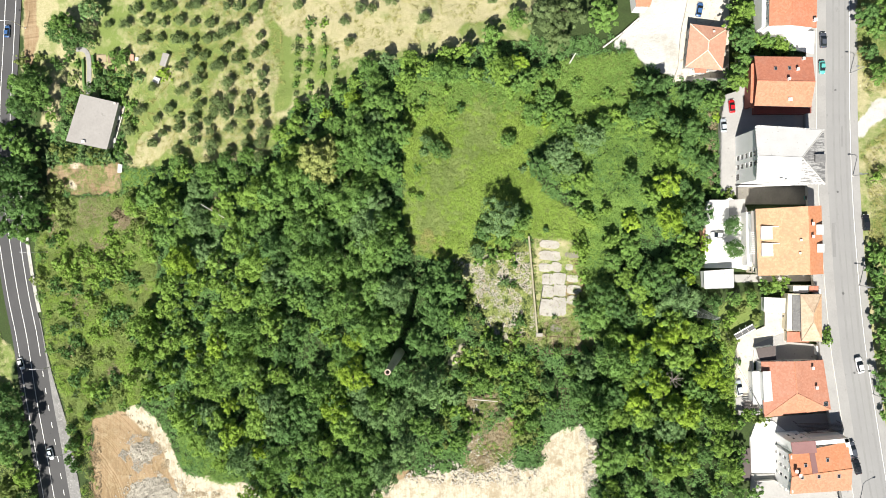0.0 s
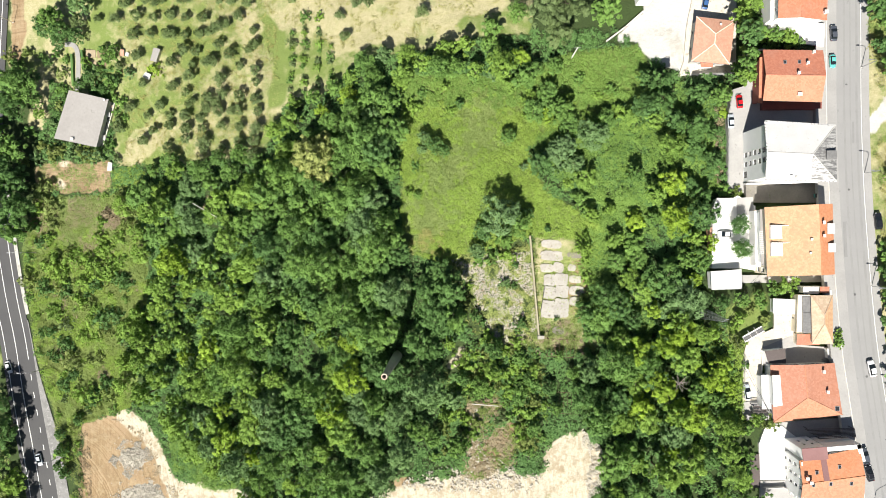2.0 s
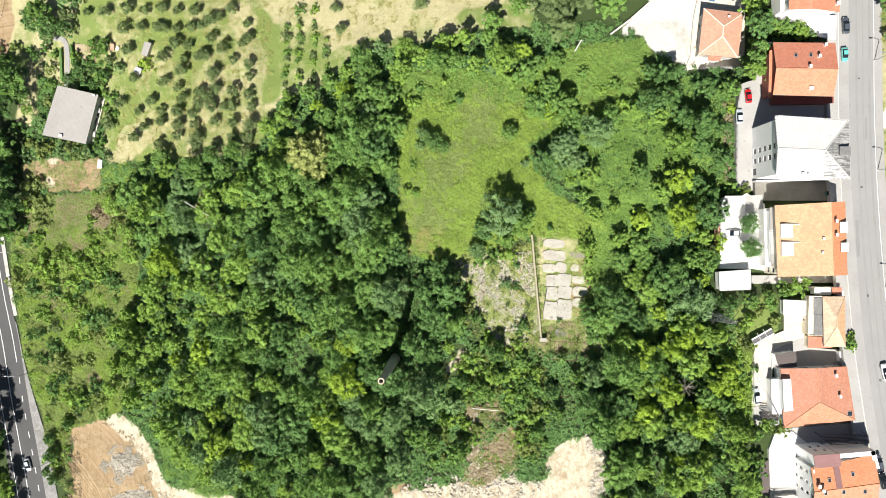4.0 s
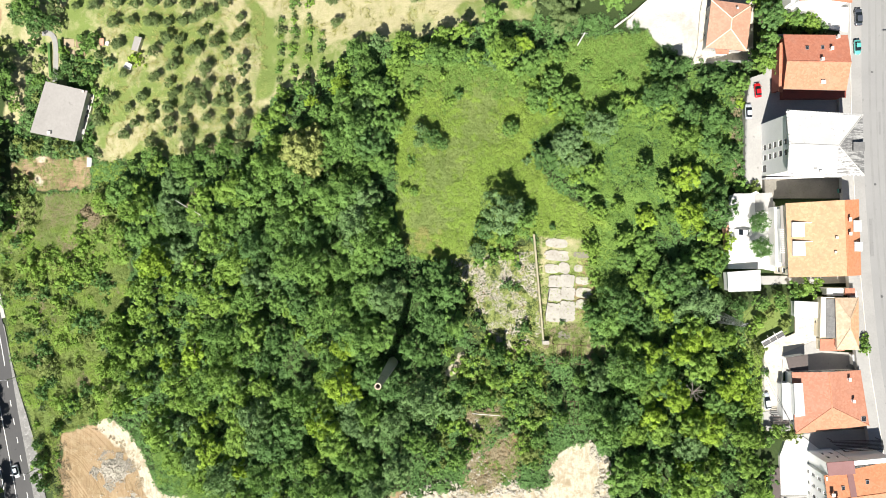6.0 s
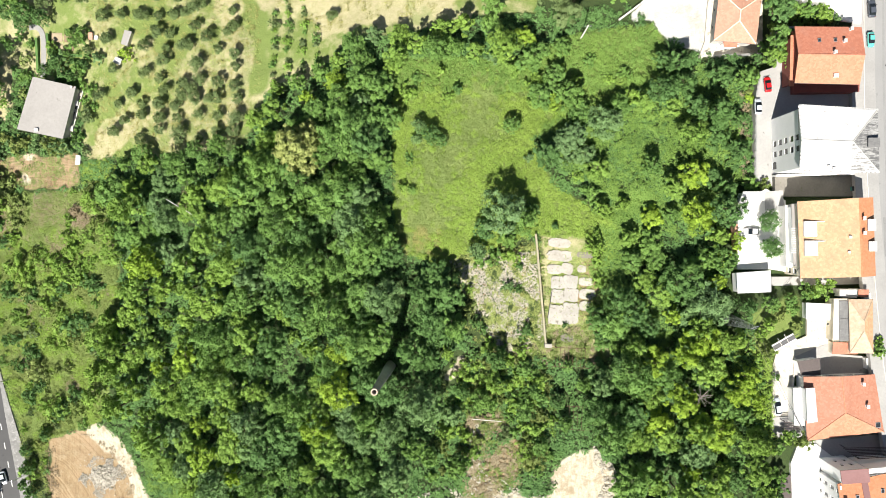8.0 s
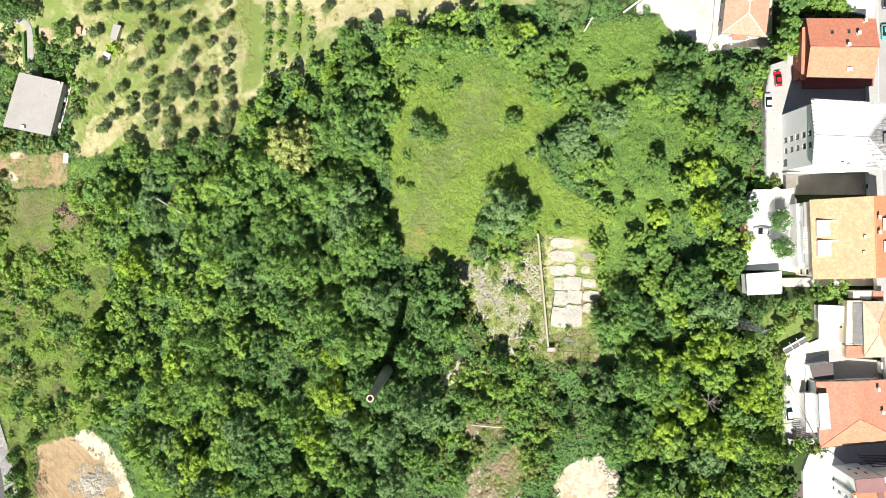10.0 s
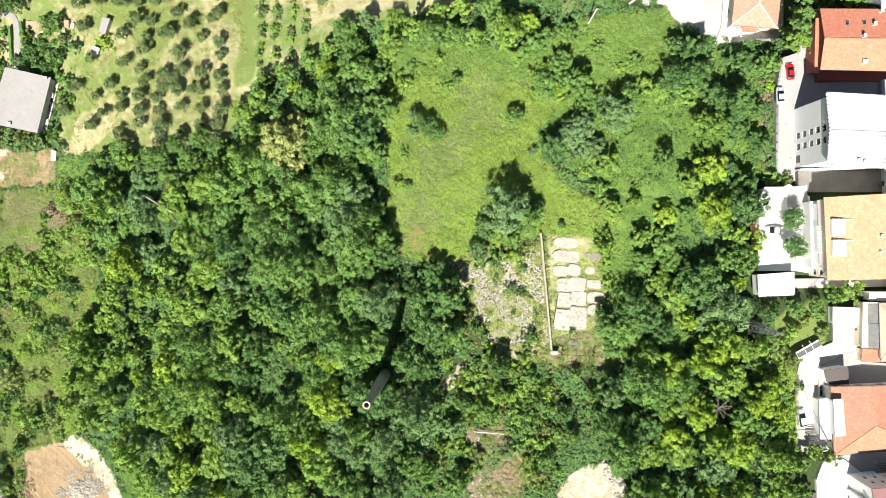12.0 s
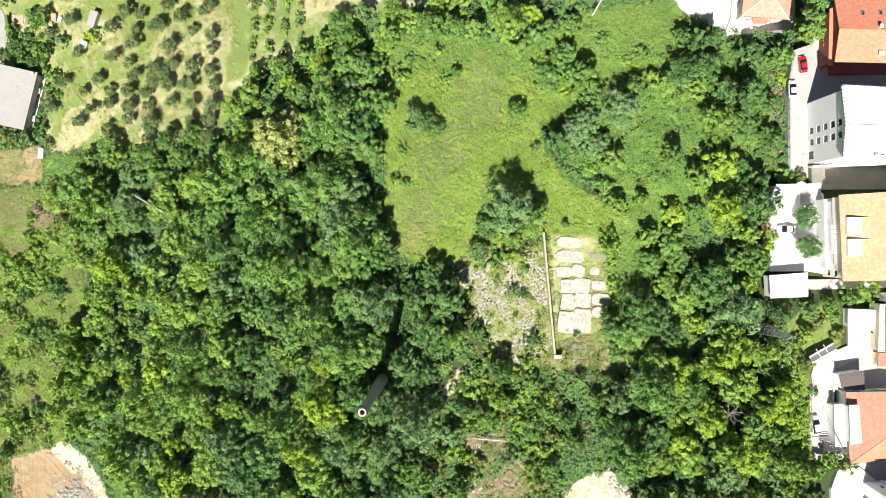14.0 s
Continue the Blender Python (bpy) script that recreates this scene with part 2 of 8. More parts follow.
RED_WALL = surface("dark_red_plaster", (0.19, 0.052, 0.04), (0.24, 0.072, 0.055), (0.14, 0.045, 0.035), 1.5, 0.3, 0.85, relief=0.008)
GREY_WALL = surface("grey_render", (0.42, 0.41, 0.39), (0.52, 0.51, 0.48), (0.3, 0.29, 0.27), 1.5, 0.3, 0.88)
WHITE_ROOF = surface("white_sheet_roof", (0.46, 0.46, 0.455), (0.56, 0.56, 0.552), (0.30, 0.295, 0.28), 3, 0.3, 0.6, relief=0.01, stain_at=0.6)
BARN_ROOF = surface("fibre_cement", (0.27, 0.257, 0.243), (0.35, 0.336, 0.318), (0.21, 0.197, 0.184), 1.2, 0.12, 0.8)
HIP_SHEET = streaked("dirty_sheet", (0.40, 0.40, 0.39), (0.13, 0.13, 0.13), 0.53)
STREAK_SHEET = streaked("streaked_sheet", (0.62, 0.61, 0.60), (0.17, 0.17, 0.165), 0.49)
GREY_ROOF = surface("grey_slate", (0.12, 0.12, 0.12), (0.22, 0.22, 0.215), (0.36, 0.355, 0.34), 2.5, 0.6, 0.75)
BROWN_ROOF = surface("brown_felt", (0.085, 0.068, 0.063), (0.115, 0.095, 0.09), (0.06, 0.05, 0.045), 2, 0.2, 0.8)
TILE_ORANGE = tiles("orange_tiles", (0.47, 0.180, 0.100), (0.55, 0.235, 0.140), (0.46, 0.24, 0.165), 0)
TILE_RED = tiles("red_tiles", (0.42, 0.155, 0.095), (0.49, 0.20, 0.125), (0.38, 0.19, 0.14), 0)
TILE_LIGHT = tiles("light_orange_tiles", (0.47, 0.20, 0.115), (0.54, 0.26, 0.155), (0.46, 0.27, 0.18), 0)
TILE_BEIGE = tiles("faded_beige_tiles", (0.50, 0.305, 0.172), (0.58, 0.385, 0.23), (0.47, 0.25, 0.15), 0, 0.22, 0.7)
TILE_SAND = tiles("weathered_sand_tiles", (0.47, 0.36, 0.25), (0.57, 0.455, 0.33), (0.48, 0.31, 0.22), 0, 0.22, 0.6)
TILE_WARM = tiles("warm_orange_tiles", (0.52, 0.215, 0.105), (0.60, 0.27, 0.14), (0.50, 0.27, 0.17), 0)
TILE_PINK = tiles("faded_pink_tiles", (0.49, 0.255, 0.175), (0.56, 0.32, 0.225), (0.46, 0.29, 0.215), 0)
TILE_SALMON = tiles("salmon_tiles", (0.395, 0.172, 0.108), (0.46, 0.22, 0.145), (0.41, 0.23, 0.165), 0)
CREAM_YARD = surface("cream_concrete", (0.50, 0.465, 0.39), (0.62, 0.58, 0.495), (0.33, 0.30, 0.24), 2.0, 0.25, 0.85, stain_at=0.55)
IRON = plain("cast_iron", (0.13, 0.13, 0.13), 0.6, 0.3)
GLASS = plain("window_glass", (0.03, 0.035, 0.04), 0.08)
DARK_METAL = plain("dark_metal", (0.06, 0.06, 0.065), 0.5, 0.6)
STEEL = plain("galvanised_steel", (0.45, 0.46, 0.47), 0.45, 0.8)
BRICK_DARK = surface("sooty_brick", (0.32, 0.285, 0.265), (0.42, 0.375, 0.35), (0.22, 0.195, 0.185), 6, 0.6, 0.9)
BRICK_PALE = surface("pale_brick", (0.48, 0.38, 0.29), (0.60, 0.50, 0.40), (0.36, 0.27, 0.2), 5, 0.6, 0.9)
BARK = surface("bark", (0.09, 0.065, 0.045), (0.15, 0.12, 0.09), None, 5, 0.8, 0.95, relief=0.04)
BED_SOIL = (surface("dry_soil", (0.30, 0.24, 0.15), (0.42, 0.35, 0.24), (0.20, 0.16, 0.09), 3, 0.6, 0.95), surface("dug_soil", (0.20, 0.15, 0.09), (0.30, 0.23, 0.14), (0.12, 0.14, 0.05), 3, 0.6, 0.95))
GROUND = ground_material()
LEAF = {
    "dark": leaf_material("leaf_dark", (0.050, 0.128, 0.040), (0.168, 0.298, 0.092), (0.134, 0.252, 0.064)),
    "mid": leaf_material("leaf_mid", (0.070, 0.163, 0.042), (0.228, 0.385, 0.100), (0.192, 0.330, 0.070)),
    "light": leaf_material("leaf_light", (0.105, 0.212, 0.040), (0.310, 0.475, 0.102), (0.266, 0.41, 0.070)),
    "yellow": leaf_material("leaf_yellow", (0.14, 0.25, 0.030), (0.38, 0.545, 0.074), (0.335, 0.48, 0.056)),
    "grey": leaf_material("leaf_grey", (0.080, 0.168, 0.066), (0.256, 0.39, 0.158), (0.188, 0.312, 0.104)),
    "olive": leaf_material("leaf_olive", (0.085, 0.14, 0.05), (0.235, 0.315, 0.135), (0.185, 0.255, 0.09), 0.2),
    "herb": leaf_material("leaf_herb", (0.165, 0.28, 0.042), (0.285, 0.425, 0.08), (0.295, 0.40, 0.08)),
    "sage": leaf_material("leaf_sage", (0.170, 0.25, 0.062), (0.275, 0.365, 0.115), (0.285, 0.34, 0.115)),
    "soft": leaf_material("leaf_soft", (0.115, 0.22, 0.045), (0.235, 0.37, 0.09), (0.21, 0.33, 0.065)),
    "fern": leaf_material("leaf_fern", (0.18, 0.27, 0.07), (0.35, 0.47, 0.13), (0.40, 0.43, 0.15)),
    "scrub": leaf_material("leaf_scrub", (0.10, 0.165, 0.038), (0.245, 0.32, 0.085), (0.235, 0.275, 0.085)),
    "flower": leaf_material("leaf_blossom", (0.17, 0.25, 0.05), (0.54, 0.56, 0.22), (0.38, 0.43, 0.14)),
    "dry": leaf_material("leaf_straw", (0.22, 0.225, 0.065), (0.42, 0.43, 0.15), (0.37, 0.35, 0.13)),
    "twig": leaf_material("leaf_dry", (0.23, 0.185, 0.115), (0.41, 0.345, 0.22), (0.34, 0.29, 0.18), 0.1),
}


# ---- mesh kit ----
def mesh_from(name, verts, faces, material, smooth=False):
    me = bpy.data.meshes.new(name)
    me.from_pydata([tuple(v) for v in verts], [], faces)
    me.materials.append(material)
    if smooth:
        me.polygons.foreach_set("use_smooth", [True] * len(me.polygons))
    me.update()
    return me


def part(name, bm, material, parent=None, label="", smooth=False):
    """Links a bmesh as one mesh object, under a thing or a part where one is given."""
    me = bpy.data.meshes.new(name)
    bmesh.ops.recalc_face_normals(bm, faces=bm.faces)
    bm.to_mesh(me)
    bm.free()
    me.materials.append(material)
    if smooth:
        me.polygons.foreach_set("use_smooth", [True] * len(me.polygons))
    ob = new(name, me)
    ob.parent = parent
    return tagged(ob, label)


def empty(name, x=0, y=0, z=0, turn=0, **tags):
    ob = new(name)
    ob.matrix_world = pose(x, y, z, 0, 0, turn)
    ob.empty_display_size = 0.5
    return tagged(ob, **tags)


def add_box(bm, x0, x1, y0, y1, z0, z1, m=None):
    v = [bm.verts.new(p) for p in ((x0, y0, z0), (x1, y0, z0), (x1, y1, z0), (x0, y1, z0), (x0, y0, z1), (x1, y0, z1), (x1, y1, z1), (x0, y1, z1))]
    for f in ((0, 3, 2, 1), (4, 5, 6, 7), (0, 1, 5, 4), (1, 2, 6, 5), (2, 3, 7, 6), (3, 0, 4, 7)):
        bm.faces.new([v[i] for i in f])
    if m is not None:
        bmesh.ops.transform(bm, matrix=m, verts=v)
    return v


def box(x0, x1, y0, y1, z0, z1, m=None, bevel=0.0):
    bm = bmesh.new()
    add_box(bm, x0, x1, y0, y1, z0, z1, m)
    if bevel:
        bmesh.ops.bevel(bm, geom=bm.edges[:], offset=bevel, segments=2, affect="EDGES")
    return bm


def add_slab(bm, poly, thick):
    """A plate: a 3D polygon and its copy, thick metres below."""
    top = [bm.verts.new(p) for p in poly]
    low = [bm.verts.new((p[0], p[1], p[2] - thick)) for p in poly]
    n = len(poly)
    bm.faces.new(top)
    bm.faces.new(low[::-1])
    for i in range(n):
        bm.faces.new((top[i], low[i], low[(i + 1) % n], top[(i + 1) % n]))


def slab(poly, thick):
    bm = bmesh.new()
    add_slab(bm, poly, thick)
    return bm


def add_tube(bm, a, b, r0, r1, sides=8, caps=True):
    a, b = Vector(a), Vector(b)
    m = (b - a).to_track_quat("Z", "Y").to_matrix()
    rings = []
    for p, r in ((a, r0), (b, r1)):
        rings.append([bm.verts.new(p + m @ Vector((r * math.cos(k * math.tau / sides), r * math.sin(k * math.tau / sides), 0))) for k in range(sides)])
    for k in range(sides):
        bm.faces.new((rings[0][k], rings[0][(k + 1) % sides], rings[1][(k + 1) % sides], rings[1][k]))
    if caps:
        bm.faces.new(rings[0][::-1])
        bm.faces.new(rings[1])


def tube(a, b, r0, r1=None, sides=8):
    bm = bmesh.new()
    add_tube(bm, a, b, r0, r0 if r1 is None else r1, sides)
    return bm


def inside(x, y, poly):
    hit, n = False, len(poly)
    for i in range(n):
        (ax, ay), (bx, by) = poly[i], poly[(i + 1) % n]
        if (ay > y) != (by > y) and x < (bx - ax) * (y - ay) / (by - ay) + ax:
            hit = not hit
    return hit


def polyline(points, step):
    """Points about every step metres along a smooth line through the given ones."""
    out = []
    n = len(points)
    for i in range(n - 1):
        p = [Vector((*points[max(0, min(n - 1, j))], 0)) for j in (i - 1, i, i + 1, i + 2)]
        k = max(1, round((p[2] - p[1]).length / step))
        for s in range(k):
            u = s / k
            out.append(0.5 * ((2 * p[1]) + (p[2] - p[0]) * u + (2 * p[0] - 5 * p[1] + 4 * p[2] - p[3]) * u * u + (3 * p[1] - p[0] - 3 * p[2] + p[3]) * u ** 3))
    out.append(Vector((*points[-1], 0)))
    return out


def offset_line(line, d):
    """The line moved d metres to its right."""
    out = []
    for i, p in enumerate(line):
        w = (line[min(i + 1, len(line) - 1)] - line[max(i - 1, 0)]).normalized()
        out.append(p + Vector((w.y, -w.x, 0)) * d)
    return out


def strip(a, b, height, thick, level=None):
    """A band between two lines; its height follows the level line (or the ground half way)."""
    bm = bmesh.new()
    rows = []
    for p, q, c in zip(a, b, level or [(p + q) / 2 for p, q in zip(a, b)]):
        z = ground_z(c.x, c.y) + height
        rows.append([bm.verts.new((*p.xy, z)), bm.verts.new((*q.xy, z)), bm.verts.new((*q.xy, z - thick)), bm.verts.new((*p.xy, z - thick))])
    for r, s in zip(rows, rows[1:]):
        for k in range(4):
            bm.faces.new((r[k], r[(k + 1) % 4], s[(k + 1) % 4], s[k]))
    bm.faces.new(rows[0][::-1])
    bm.faces.new(rows[-1])
    return bm


# ---- hillside ----
MAIN_ROAD = [(-164.2, 111.7), (-160.0, 95.9), (-160.7, 84.0), (-161.9, 64.3), (-163.1, 44.5), (-162.9, 22.7), (-159.8, -1.1), (-156.9, -19.0), (-153.6, -34.9), (-150.4, -54.8), (-146.7, -74.6), (-143.5, -92.4), (-139.8, -110.2), (-136.1, -126.0)]
STREET = [(106.9, 92.5), (106.1, 77.6), (105.5, 67.7), (104.9, 51.5), (104.3, 35.4), (104.1, 14.8), (104.6, -5.5), (105.7, -27.1), (107.3, -42.2), (109.3, -60.1), (110.6, -70.4), (112.7, -83.5), (115.0, -94.9)]
main_line, street_line = polyline(MAIN_ROAD[::-1], 2.0), polyline(STREET[::-1], 2.0)

ZONES = {
    "meadow": [
        [(-153.8, 101.5), (-154.4, 83.8), (-150.4, 58.1), (-117.6, 45.4), (-115.6, 24.1), (-93.0, 24.5), (-62.3, 27.2), (-56.0, 41.9), (-39.6, 46.3), (-32.3, 55.0), (-10.7, 56.4), (6.6, 60.6), (19.6, 60.3), (24.4, 90.6)],
        [(110.6, 82.4), (109.6, 57.9), (108.2, 14.7), (109.0, -8.6), (110.9, -33.1), (113.7, -69.1), (130.6, -70.7), (137.4, 80.5)],
        [(20.7, 2.1), (36.4, 1.5), (37.8, -31.8), (21.5, -32.0)],
        [(-163.7, -33.0), (-159.6, -39.0), (-159.3, -53.0), (-168.1, -53.1), (-167.9, -33.1)],
    ],
    "straw": [
        [(-63.4, 98.3), (-64.5, 76.3), (-59.0, 66.0), (-48.2, 72.6), (-39.9, 56.6), (-25.0, 59.1), (-9.0, 59.1), (1.5, 67.0), (14.5, 69.5), (15.6, 90.8)],
        [(-153.4, 101.5), (-154.0, 83.8), (-155.5, 58.2), (-150.4, 62.1), (-142.9, 79.5), (-140.6, 100.9)],
        [(-114.9, 24.1), (-110.0, 35.5), (-101.5, 38.1), (-97.2, 32.2), (-106.9, 24.8)],
        [(-145.1, 54.1), (-140.9, 55.9), (-138.9, 48.0), (-143.2, 36.3), (-148.4, 37.4), (-147.3, 46.2)],
        [(-74.2, 72.8), (-67.6, 78.5), (-65.1, 66.5), (-71.8, 62.9)],
        [(110.2, 57.9), (112.3, 56.2), (112.3, 41.7), (111.5, 36.9), (109.4, 35.3)],
        [(111.0, 24.2), (117.7, 27.2), (119.3, 14.6), (112.7, 11.6)],
    ],
    "green": [
        [(-18.6, 49.6), (13.4, 47.9), (30.6, 54.8), (52.5, 56.9), (55.2, 46.1), (38.5, 32.8), (18.3, 26.0), (23.1, 14.1), (39.7, 4.0), (36.4, -1.0), (19.8, 0.7), (-0.3, -4.3), (-5.3, -7.7), (-18.1, -2.7)],
        [(-60.4, 76.0), (-57.0, 67.7), (-55.0, 42.7), (-61.9, 41.3), (-61.4, 60.4)],
        [(-145.4, 15.7), (-150.4, -3.1), (-146.4, -34.8), (-141.7, -52.6), (-137.6, -62.4), (-132.3, -68.1), (-129.0, -62.1), (-111.7, -56.3), (-109.0, -51.7), (-106.6, -34.1), (-103.9, -14.5), (-106.2, 4.7), (-112.6, 15.4), (-136.0, 14.6)],
        [(71.2, -18.4), (81.6, -13.5), (82.7, -25.9), (75.1, -33.9), (71.1, -27.9)],
    ],
    "clay": [
        [(-145.4, 26.5), (-117.3, 26.1), (-117.4, 16.0), (-133.9, 15.2), (-145.4, 18.6)],
        [(-153.2, 90.0), (-148.6, 90.0), (-149.2, 66.0), (-152.6, 56.0), (-154.6, 62.0)],
        [(-129.0, -68.0), (-130.1, -62.1), (-119.3, -59.3), (-111.7, -57.7), (-103.1, -63.6), (-97.7, -77.6), (-91.2, -79.8), (-90.2, -101.5), (-126.1, -105.3), (-130.2, -77.9)],
        [(2.3, -61.8), (13.2, -51.4), (15.7, -53.1), (14.1, -63.2), (4.8, -68.5), (-0.2, -69.5)],
        [(29.8, -6.6), (34.2, -6.6), (35.2, -13.5), (34.8, -20.8), (30.6, -21.0)],
        [(-22.6, -70.6), (-15.6, -69.5), (-15.6, -72.6), (-21.7, -73.1)],
    ],
    "gravel": [
        [(41.7, 58.2), (52.8, 65.8), (54.9, 88.8), (69.0, 84.9), (76.2, 64.2), (75.7, 46.0), (62.8, 47.2), (55.4, 51.7), (50.1, 56.2), (47.7, 59.0), (43.4, 58.4)],
        [(108.7, 32.9), (113.8, 38.4), (121.9, 41.4), (121.6, 35.8), (114.3, 32.8), (109.0, 26.6)],
    ],
    "pale": [
        [(-118.3, -59.5), (-114.5, -56.6), (-110.2, -57.4), (-104.8, -60.9), (-100.2, -66.6), (-97.6, -73.0), (-94.0, -78.6), (-70.2, -79.3), (-64.1, -85.0), (-64.1, -97.8), (-100.1, -102.9), (-97.8, -81.4), (-101.0, -77.6), (-103.4, -70.6), (-107.6, -65.6), (-113.0, -62.6)],
        [(-22.6, -73.2), (-10.4, -70.6), (4.8, -66.8), (23.3, -68.1), (24.1, -61.4), (26.6, -57.1), (34.1, -54.5), (39.0, -59.5), (39.6, -66.2), (35.8, -78.0), (35.0, -89.8), (-38.9, -94.2), (-37.0, -82.4)],
        [(1.4, -49.9), (4.8, -49.0), (4.0, -63.4), (1.1, -63.5)],
        [(-6.5, -38.2), (-5.8, -35.3), (-2.9, -34.4), (-2.1, -31.0), (0.6, -30.4), (0.6, -35.0), (-1.4, -37.4), (-4.7, -39.6)],
        [(-137.6, 26.2), (-133.6, 26.6), (-133.0, 23.6), (-136.6, 23.2)],
        [(-138.8, 22.0), (-135.0, 20.8), (-134.0, 17.2), (-136.6, 16.6)],
    ],
}


CUTS = [
    ([(83.3, 51.2), (99.0, 51.1), (99.1, 78.3), (83.5, 78.4)], 6.6),
    ([(71.9, 12.3), (84.2, 12.6), (98.6, 15.0), (98.4, 51.8), (78.9, 51.9), (73.2, 41.1)], 6.5),
    ([(66.8, -14.9), (80.6, -14.9), (80.4, 12.5), (66.7, 12.6)], 8.0),
    ([(75.7, 14.6), (97.9, 14.9), (100.2, -13.5), (75.8, -13.6)], 8.1),
    ([(74.8, -50.4), (74.7, -27.6), (82.7, -15.0), (98.4, -12.6), (101.8, -49.1)], 10.5),
    ([(74.4, -49.1), (102.0, -47.7), (106.5, -78.4), (75.3, -78.8)], 12.4),
    ([(61.7, 46.9), (77.6, 46.5), (78.1, 80.1), (66.3, 80.2)], -2.2),
    ([(-138.3, 33.0), (-120.0, 30.4), (-115.9, 47.1), (-132.7, 51.1)], -33.2),
]


def axis(lo, hi, step, far):
    inner = list(np.arange(lo, hi + 0.01, step))
    out, d = [], step
    while d < far:
        d *= 1.7
        out.append(d)
    return [lo - d for d in out[::-1]] + inner + [hi + d for d in out]


def inside_grid(px, py, poly):
    hit = np.zeros(px.shape, bool)
    for (ax, ay), (bx, by) in zip(poly, poly[1:] + poly[:1]):
        if ay != by:
            hit ^= ((ay > py) != (by > py)) & (px < (bx - ax) * (py - ay) / (by - ay) + ax)
    return hit


def hillside():
    xs, ys = axis(-195, 150, 1.25, 2500), axis(-110, 115, 1.25, 2500)
    roads = np.array([(p.x, p.y, h + (4.0 if line is main_line and p.y < -28 else 0)) for line, h in ((main_line, 7.5), (street_line, 9.5)) for p in line])
    px, py = np.meshgrid(xs, ys)
    wob = np.array([[noise.noise_vector(Vector((x * 0.17, y * 0.17, 3.0))) * 1.8 for x in xs] for y in ys])
    masks = {}
    for key, polys in ZONES.items():
        m = np.zeros(px.shape)
        for poly in polys:
            m = np.maximum(m, inside_grid(px + wob[:, :, 0], py + wob[:, :, 1], poly))
        for _ in range(2):
            n = np.pad(m, 1, mode="edge")
            m = (n[:-2, 1:-1] + n[2:, 1:-1] + n[1:-1, :-2] + n[1:-1, 2:] + 2 * m) / 6
        masks[key] = m.ravel()
    cut_level = np.full(px.shape, 1e9)
    for poly, level in CUTS:
        cut_level[inside_grid(px, py, poly)] = level
    verts = []
    for j, y in enumerate(ys):
        for i, x in enumerate(xs):
            near = abs(x) < 200 and abs(y) < 120
            z = ground_z(x, y)
            if near:
                z += noise.noise(Vector((x * 0.12, y * 0.12, 0))) * 0.5 + noise.noise(Vector((x * 0.5, y * 0.5, 5))) * 0.22
                gap = np.hypot(roads[:, 0] - x, roads[:, 1] - y) - roads[:, 2]
                k = int(gap.argmin())
                if gap[k] < 3:
                    road_z = ground_z(roads[k, 0], roads[k, 1]) - 0.25
                    z = road_z if gap[k] < 0 else road_z + (z - road_z) * gap[k] / 3
                z = min(z, cut_level[j, i])
            verts.append((x, y, z))
    n = len(xs)
    faces = [(j * n + i, j * n + i + 1, (j + 1) * n + i + 1, (j + 1) * n + i) for j in range(len(ys) - 1) for i in range(n - 1)]
    me = mesh_from("ground", verts, faces, GROUND, True)
    for key, values in masks.items():
        me.attributes.new(key, "FLOAT", "POINT").data.foreach_set("value", values)
    return tagged(new("ground", me), "grassy hillside with dry meadow, bare clay and pale gravel", "ground", kind="structure")


hillside()

# ---- roads ----
road = part("road", strip(offset_line(main_line, -5.2), offset_line(main_line, 5.6), 0.1, 0.4, main_line), ASPHALT)
tagged(road, "dark asphalt main road with white lines", "road", kind="structure")


def markings(parent, line, side, width, dash=None, lift=0.112):
    """Painted lines along a road, whole or as separate dashes."""
    path = offset_line(line, side)
    pieces, run, gone = [], [0], 0.0
    for i in range(1, len(path)):
        gone += (path[i] - path[i - 1]).length
        run.append(gone)
    spans = [(0.0, gone)] if not dash else [(k * sum(dash), k * sum(dash) + dash[0]) for k in range(int(gone / sum(dash)))]
    for a, b in spans:
        ids = [i for i in range(len(run)) if a <= run[i] <= b + 0.01]
        if len(ids) > 1:
            pts = [path[i] for i in ids]
            base = [line[i] for i in ids]
            ob = part("lane_line" if not dash else "lane_dash", strip(offset_line(pts, -width / 2), offset_line(pts, width / 2), lift, 0.01, base), WHITE_LINE, parent)


fine_line = polyline(MAIN_ROAD[::-1], 1.0)
markings(road, fine_line, 0.0, 0.2)
markings(road, fine_line, -3.7, 0.2)
upper = [p for p in fine_line if p.y > -42]
lower = [p for p in fine_line if p.y <= -42]
markings(road, upper, 3.7, 0.2)
markings(road, lower, 3.7, 0.22, (3.0, 3.0))
LANE_GRIT = surface("gritty_lane", (0.16, 0.158, 0.153), (0.30, 0.297, 0.29), (0.40, 0.395, 0.38), 1.2, 0.35, 0.9, relief=0.02, stain_at=0.56)
low_main = [p for p in main_line if p.y < -28]
slip = []
for i, p in enumerate(low_main):
    slip.append(0.3 + 3.6 * ease(-34, -75, p.y))
side_a = offset_line(low_main, 5.6)
side_b = [p + Vector((s, 0.1 * s, 0)) for p, s in zip(side_a, slip)]
tagged(part("road_slip_lane", strip(side_a, side_b, 0.095, 0.4, low_main), LANE_GRIT), "bleached asphalt edge lane beside the main road", "road", kind="structure")
